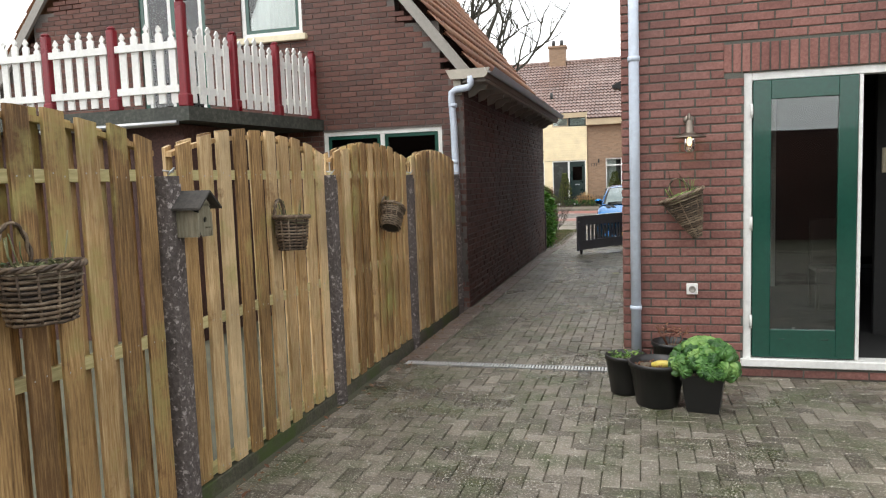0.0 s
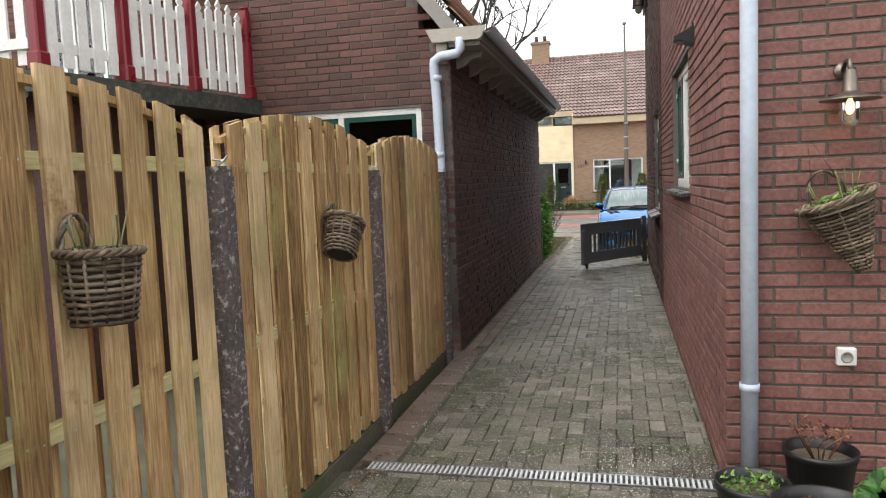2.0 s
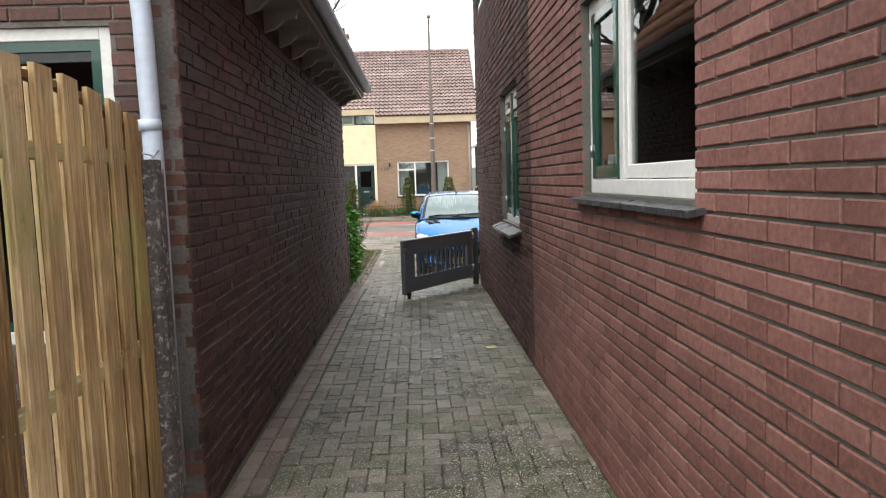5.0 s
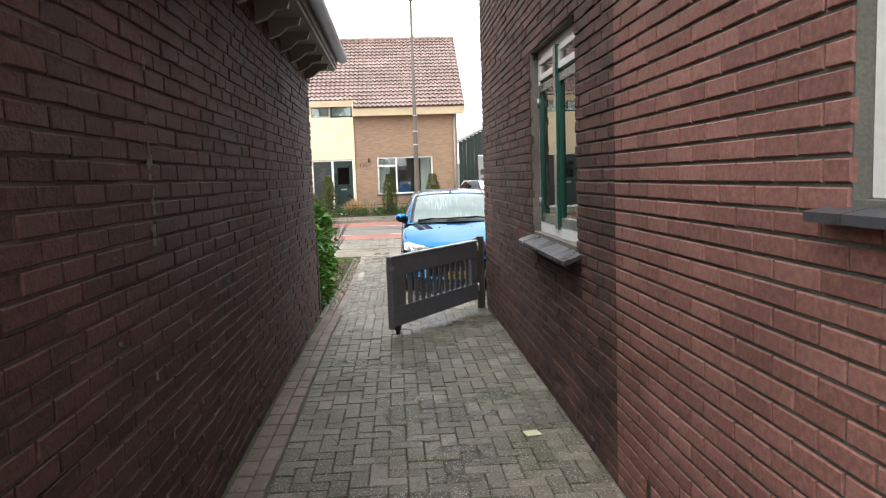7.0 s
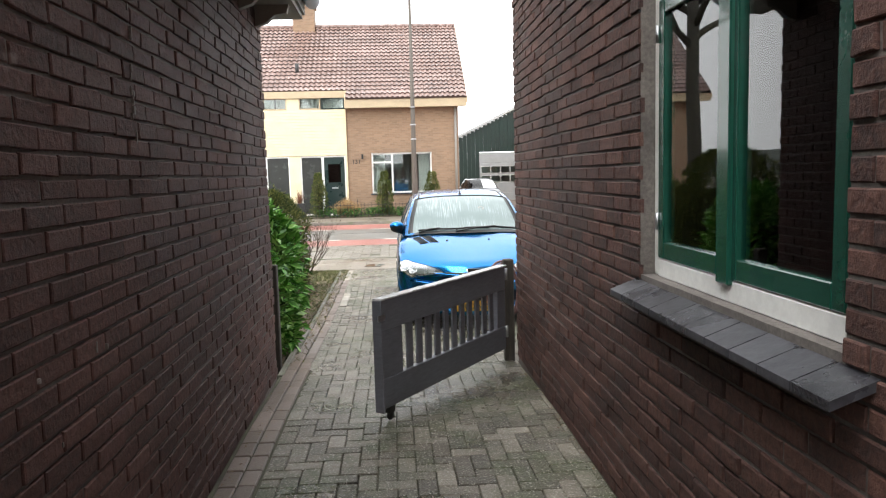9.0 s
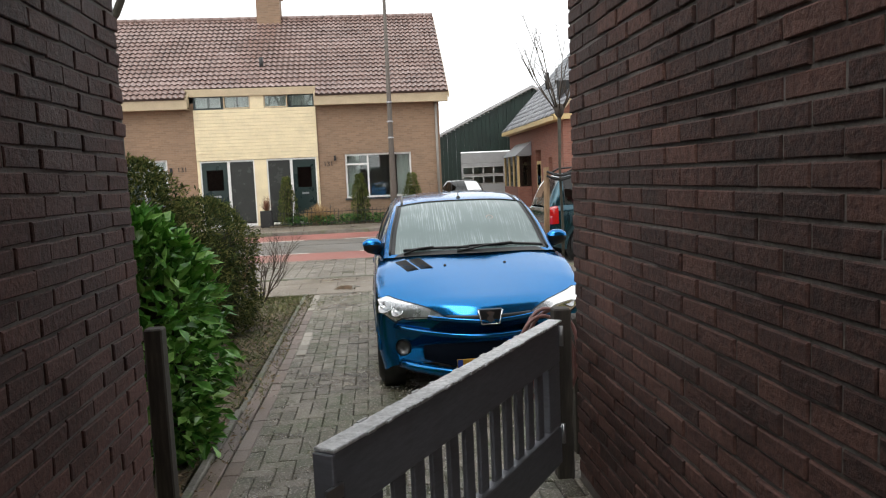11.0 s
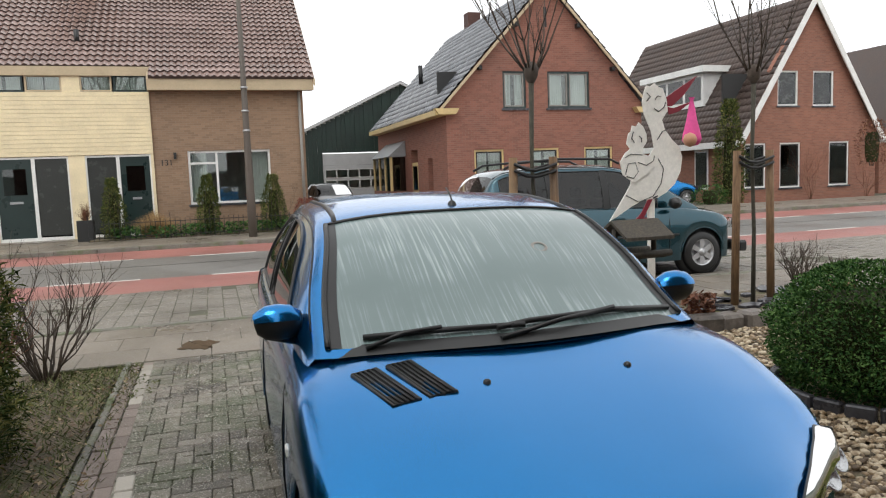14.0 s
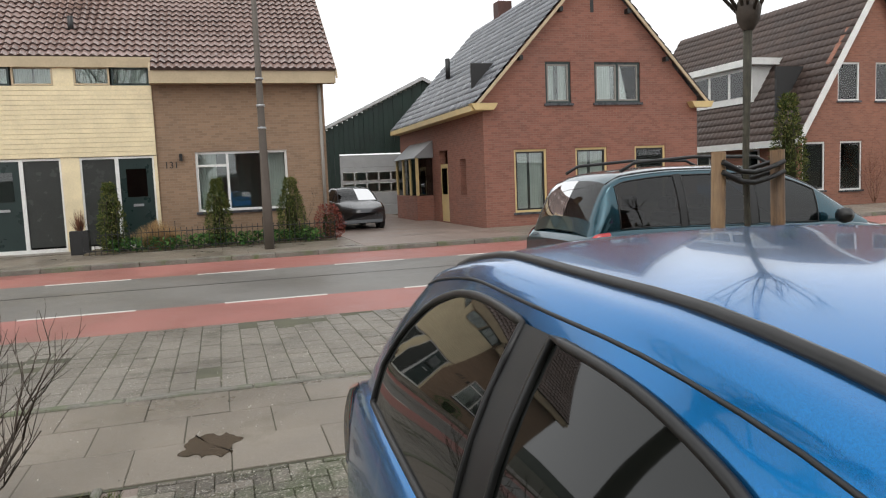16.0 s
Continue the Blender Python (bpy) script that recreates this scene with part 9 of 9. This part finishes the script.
# grille slot, badge, bumper mouth, plate
k = Kit().tube([(x, nose_off(x, 0.0) - 0.002, 0.606) for x in [-0.30 + 0.05 * i for i in range(13)]], 0.015, 8)
k.part("upper_grille", IRON, cobj)
Kit().tube([(x, nose_off(x, 0.0) - 0.012, 0.578 + 0.02 * abs(x) / 0.4) for x in [-0.42 + 0.06 * i for i in range(15)]], 0.017, 8).part("grille_bar", BLUE, cobj)
k = Kit().prism([(-0.085, 0.66), (0.085, 0.66), (0.06, 0.56), (-0.06, 0.56)], "y", -0.022, 0.03)
bd_ = k.part("badge_shield", BLACKP, cobj)
Kit().tube([(-0.085, -0.026, 0.66), (-0.062, -0.026, 0.56), (0.062, -0.026, 0.56), (0.085, -0.026, 0.66)], 0.007, 6).part("badge_rim", CHROME, bd_)
Kit().prism([(-0.03, 0.645), (0.0, 0.652), (0.03, 0.64), (0.015, 0.61), (0.03, 0.58), (-0.01, 0.575), (-0.032, 0.60), (-0.012, 0.62)], "y", -0.032, -0.023).part("badge_emblem", CHROME, bd_)
# bumper mouth, with the shade under the ridge put into its colour
k = Kit()
rows = []
for z, d in ((0.245, 0.006), (0.29, -0.005), (0.38, -0.005), (0.435, 0.006)):
    rows.append([(x, nose_off(x, 0.0) - 0.004 + d, z - 0.05 * (abs(x) / 0.5) ** 2 * (1 if z > 0.3 else -1)) for x in [-0.46 + 0.046 * i for i in range(21)]])
k.sheet(rows)
k.part("lower_grille", MOUTH, cobj)
k = Kit().tube([(x, nose_off(x, 0.0) - 0.012, 0.475 + 0.03 * (abs(x) / 0.66) ** 2) for x in [-0.66 + 0.066 * i for i in range(21)]], 0.018, 8)
k.part("bumper_ridge", BLUE, cobj)
k = Kit().tube([(x, nose_off(x, 0.0) - 0.016, 0.205 + 0.03 * (abs(x) / 0.62) ** 2) for x in [-0.62 + 0.062 * i for i in range(21)]], 0.035, 8)
k.part("bumper_lip", BLUE, cobj)
plate = thing("number_plate", "yellow number plate with black characters", "number plate")
plate.parent = cobj
plate.matrix_basis = Matrix.Translation((0.0, -0.046, 0.222)) @ pose(0, 0, 0, -6)
del plate["category"]
Kit().soft(-0.245, -0.006, 0, 0.245, 0.006, 0.104, 0.003).part("plate", plain("plate_yellow", (0.50, 0.27, 0.02), 0.4), plate)
Kit().box(-0.243, -0.0085, 0.002, -0.207, -0.0062, 0.102).part("blue_strip", plain("plate_blue", (0.01, 0.04, 0.25), 0.4), plate)
cu = bpy.data.curves.new("lettering", "FONT")
cu.body, cu.size, cu.extrude, cu.align_x = "20-XV-SZ", 0.092, 0.001, "CENTER"
tx = new("lettering", cu); tx.parent = plate; tx.matrix_basis = pose(0.022, -0.0075, 0.02, 90); cu.materials.append(IRON)
# washer nozzles, bonnet vents, wipers, aerial


def on_bonnet(x, s, off=0.0):
    f = min(abs(x) / (half(s) * 0.925), 1)
    return Vector((x, nose_off(x, s), crown(s) - (crown(s) - belt(s)) * f ** 2.6 + off))


for x in (-0.24, 0.235):
    p = on_bonnet(x, 0.71)
    Kit().lathe([(0.013, -0.004), (0.012, 0.006), (0.006, 0.011), (0.001, 0.012)], 10, Matrix.Translation(p)).part("washer_nozzle", BLACKP, cobj)
for x in (-0.58, -0.47):
    k = Kit()
    a, bb = on_bonnet(x - 0.038, 0.88, 0.007), on_bonnet(x + 0.038, 0.88, 0.007)
    c_, d_ = on_bonnet(x + 0.125, 0.68, 0.008), on_bonnet(x + 0.045, 0.68, 0.008)
    k.add([a, bb, c_, d_], [(0, 1, 2, 3)])
    vent = k.part("bonnet_vent", IRON, cobj)
    k = Kit()
    for i in range(5):
        f = (i + 0.5) / 5
        p, q = a.lerp(bb, f), d_.lerp(c_, f)
        k.tube([p + Vector((0, 0, 0.003)), q + Vector((0, 0, 0.003))], 0.004, 4)
    k.tube([a, bb, c_, d_, a], 0.006, 5)
    k.part("vent_grille", BLACKP, vent)
S_W = lambda x, s, off=0.012: Vector((x, s + SMALL["screen_bow"](s) * (x / (half(s) * 0.925)) ** 2, curve(SMALL["roof"])(s) - 0.03 * min(1, (abs(x) / curve(SMALL["rail"])(s))) ** 3.2 + off))
for pts in ([(0.62, 0.93), (0.35, 0.95), (0.0, 0.945), (-0.12, 0.925)], [(-0.02, 0.93), (-0.30, 0.935), (-0.55, 0.93)]):
    k = Kit().tube([S_W(x, s, 0.02) for x, s in pts], 0.011, 6)
    wp = k.part("wiper", BLACKP, cobj)
    mid = S_W(*pts[1], 0.03)
    Kit().tube([S_W(pts[-1][0], 0.885, 0.015), S_W((pts[-1][0] + pts[1][0]) / 2, 0.915, 0.035), mid], 0.009, 6).part("wiper_arm", BLACKP, wp)
k = Kit().sheet([[S_W(x, 0.86, 0.012) for x in [-0.66 + 0.066 * i for i in range(21)]], [S_W(x, 0.915, 0.008) for x in [-0.66 + 0.066 * i for i in range(21)]]])
k.part("scuttle", BLACKP, cobj)
rz = curve(SMALL["roof"])
ae = Kit().lathe([(0.022, 0), (0.016, 0.014), (0.006, 0.022), (0.001, 0.023)], 12, Matrix.Translation((0.0, 1.76, rz(1.76) - 0.004))).part("aerial", BLACKP, cobj)
Kit().tube([(0, 1.76, rz(1.76) + 0.02), (0, 1.79, rz(1.8) + 0.04), (0.0, 1.84, rz(1.84) + 0.06)], 0.004, 5).part("aerial_whip", BLACKP, ae)
Kit().lathe([(0.034, 0.0), (0.028, 0.002), (0.022, 0.0)], 20, Matrix.Translation(S_W(0.22, 1.32, 0.0005)) @ pose(0, 0, 0, 32)).part("sticker_ring", GREYP, cobj)

# people carrier parked along the road, nose to +x
VAN = dict(
    length=4.3, wheel=0.31, axles=(0.88, 3.58), waist=0.58, tumble=0.90,
    half=[(0, 0.64), (0.08, 0.74), (0.3, 0.82), (0.8, 0.86), (2.0, 0.87), (3.6, 0.86), (4.1, 0.82), (4.3, 0.76)],
    belt=[(0, 0.60), (0.1, 0.70), (0.4, 0.82), (0.9, 0.92), (1.3, 0.97), (2.4, 1.0), (3.8, 1.03), (4.2, 1.0), (4.3, 0.9)],
    crown=[(0, 0.62), (0.1, 0.74), (0.4, 0.88), (0.9, 1.0), (1.3, 1.03), (2.4, 1.06), (3.8, 1.1), (4.2, 1.02), (4.3, 0.92)],
    top=[(0, 1), (1, 1)], sill=[(0, 0.25), (0.4, 0.22), (3.9, 0.24), (4.3, 0.32)],
    roof=[(0.75, 0.98), (1.1, 1.16), (1.6, 1.44), (2.0, 1.58), (2.4, 1.635), (3.2, 1.64), (3.8, 1.60), (4.0, 1.52), (4.15, 1.28), (4.25, 1.02)],
    rail=[(0.75, 0.74), (1.2, 0.70), (1.9, 0.62), (2.6, 0.62), (3.8, 0.61), (4.25, 0.64)],
    drop=lambda s: 0.06 if s > 1.9 else 0.06 * max(0.3, (s - 0.75) / 1.15), nose=lambda s: 0.36 * max(0.0, 1 - s / 0.6) ** 1.3, screen_bow=lambda s: 0.16 * max(0.0, min(1, (2.1 - s) / 1.0)),
    cabin=(0.75, 4.25), screen=(0.80, 1.85), rear=(4.0, 4.2), sides=[(1.5, 2.35), (2.45, 3.2), (3.28, 3.95)], pillars=[(2.40, 2.40, 0.05), (3.24, 3.24, 0.05)], seats=(2.2, 3.1), screen_label="clear windscreen")
AVAN = Matrix.Translation((6.80, 27.22, -0.115)) @ pose(0, 0, 0, 0, 0, 90) @ Matrix.Scale(1.04, 4)
vobj, vsec, vskin, vhalf, vbelt, vcrown = car("people_carrier", "dark teal people carrier with roof rails parked along the road", AVAN, VAN, TEAL, CARGLASS, CARGLASS)
for sg in (1, -1):
    k = Kit().tube([(sg * 0.60, 2.1, 1.63), (sg * 0.60, 2.25, 1.70), (sg * 0.60, 3.0, 1.72), (sg * 0.59, 3.7, 1.68), (sg * 0.59, 3.85, 1.60)], 0.018, 8)
    k.part("roof_rail", BLACKP, vobj)
    Kit().sheet([[shell(sg, 4.08 + 0.2 * a / 8, 2.8 + 3.0 * q / 8, 0.008, vsec, VAN["nose"], vhalf) for q in range(9)] for a in range(9)]).part("tail_lamp", plain("red_lamp_lens", (0.45, 0.01, 0.01), 0.15, coat=1.0), vobj)
    Kit().soft(-0.16, -0.02, -0.07, 0.12, 0.10, 0.07, 0.03, Matrix.Translation((sg * 0.62, 0.20, 0.70)) @ pose(0, 0, 0, 0, 0, sg * 22)).part("headlamp", LENS, vobj)
    Kit().lathe([(0.001, -0.10), (0.07, -0.06), (0.085, 0), (0.07, 0.06), (0.001, 0.09)], 14, Matrix.Translation((sg * 0.95, 1.42, 1.05)) @ pose(0, 0, 0, 0, 90)).part("door_mirror", BLACKP, vobj)
    for s in (1.45, 2.40, 3.24):
        Kit().tube([(sg * (vhalf(s) * f + 0.002), s, z) for f, z in ((0.985, 0.32), (1.0, 0.58), (0.985, 0.8), (0.95, vbelt(s) - 0.02))], 0.005, 4).part("door_gap", IRON, vobj)
    for s in (2.25, 3.1):
        Kit().soft(-0.008, -0.09, -0.018, 0.016, 0.09, 0.022, 0.008, Matrix.Translation((sg * vhalf(s) * 0.985, s, 0.86))).part("door_handle", TEAL, vobj)
    Kit().tube([(sg * (vhalf(s) + 0.006), s, 0.60) for s in (1.3, 2.0, 2.8, 3.15)], 0.014, 6).part("rub_strip", BLACKP, vobj)
Kit().soft(-0.70, -0.03, 0.26, 0.70, 0.12, 0.42, 0.03).part("front_bumper", BLACKP, vobj)
Kit().soft(-0.74, 4.22, 0.34, 0.74, 4.34, 0.55, 0.03).part("rear_bumper", BLACKP, vobj)
# two cars parked on the far side
SMALL2 = dict(SMALL, border=False, arched=(), pillar_top=1.0, screen_label="clear windscreen")
DKC = mat("dark_grey_car_paint", ((0.02, 0.022, 0.025), (0.035, 0.037, 0.042)), 0.3, 300, 1, 0.0, 0.0, metal=0.4, coat=1.0)
car("parked_car", "dark grey small car parked between the houses", Matrix.Translation((3.4, 43.6, -0.012)) @ pose(0, 0, 0, 0, 0, 4), SMALL2, DKC, CARGLASS, CARGLASS)
car("parked_car", "bright blue small car parked beside the far house", Matrix.Translation((19.0, 43.8, -0.05)) @ pose(0, 0, 0, 0, 0, 70), SMALL2, BLUE, CARGLASS, CARGLASS)


# ---- brick faces and pavers ----
brick_face(side_old, BROWN, M_SIDE, U_CUT, 0.0, EAVE - 0.1, [W2, W3] + VENTS[:2], (0.2, 5.3, 0.7, 1.85), wild=0.004, seed=1)
brick_face(side_new, RED, M_SIDE @ Matrix.Translation((U_CUT, 0, 0)), 16.9 - SY - U_CUT, 0.0, EAVE - 0.1, [(W1[0] - U_CUT, W1[1] - U_CUT, W1[2], W1[3]), (VENTS[2][0] - U_CUT, VENTS[2][1] - U_CUT, 0.06, 0.2)], (0.1, 5.4, 0.8, 1.9), seed=2, start=0.118)
brick_face(yard_wall, RED, M_YARD, 5.0, 0.0, EAVE - 0.1, [(DOORS[0], DOORS[1], DOORS[2], DOORS[3]), (DOORS[0] - 0.15, DOORS[1] + 0.15, 2.46, 2.69)], (0.0, 0.95, 0.2, 2.4), seed=3)
brick_face(gar, DARK, M_GAR, GF - GY, 0.0, 2.95, [], (0.2, 6.5, 0.7, 1.6), wild=0.0045, seed=4, course=0.0746)
brick_face(gfront, GABLE, M_GAB, GW, 0.0, 7.4, [NW, NU, ND], (3.2, 7.6, 1.9, 2.9), seed=6, top=gab_top, wild=0.002)
herringbone(alley, GX + 0.24, WX - 0.0, 6.08, 16.9, (GX + 0.5, 0.1, 6.1, 9.5), PAVER, 11)
herringbone(yard, FX + 0.10, 5.2, -4.0, 5.93, (-1.6, 1.2, 2.6, 5.9), PAVER, 12, ((WX, 9, 5.93, 20),))
herringbone(drive, -1.72, 1.15, 16.9, 24.3, (-1.6, -0.6, 17.4, 23.5), PAVER, 13)
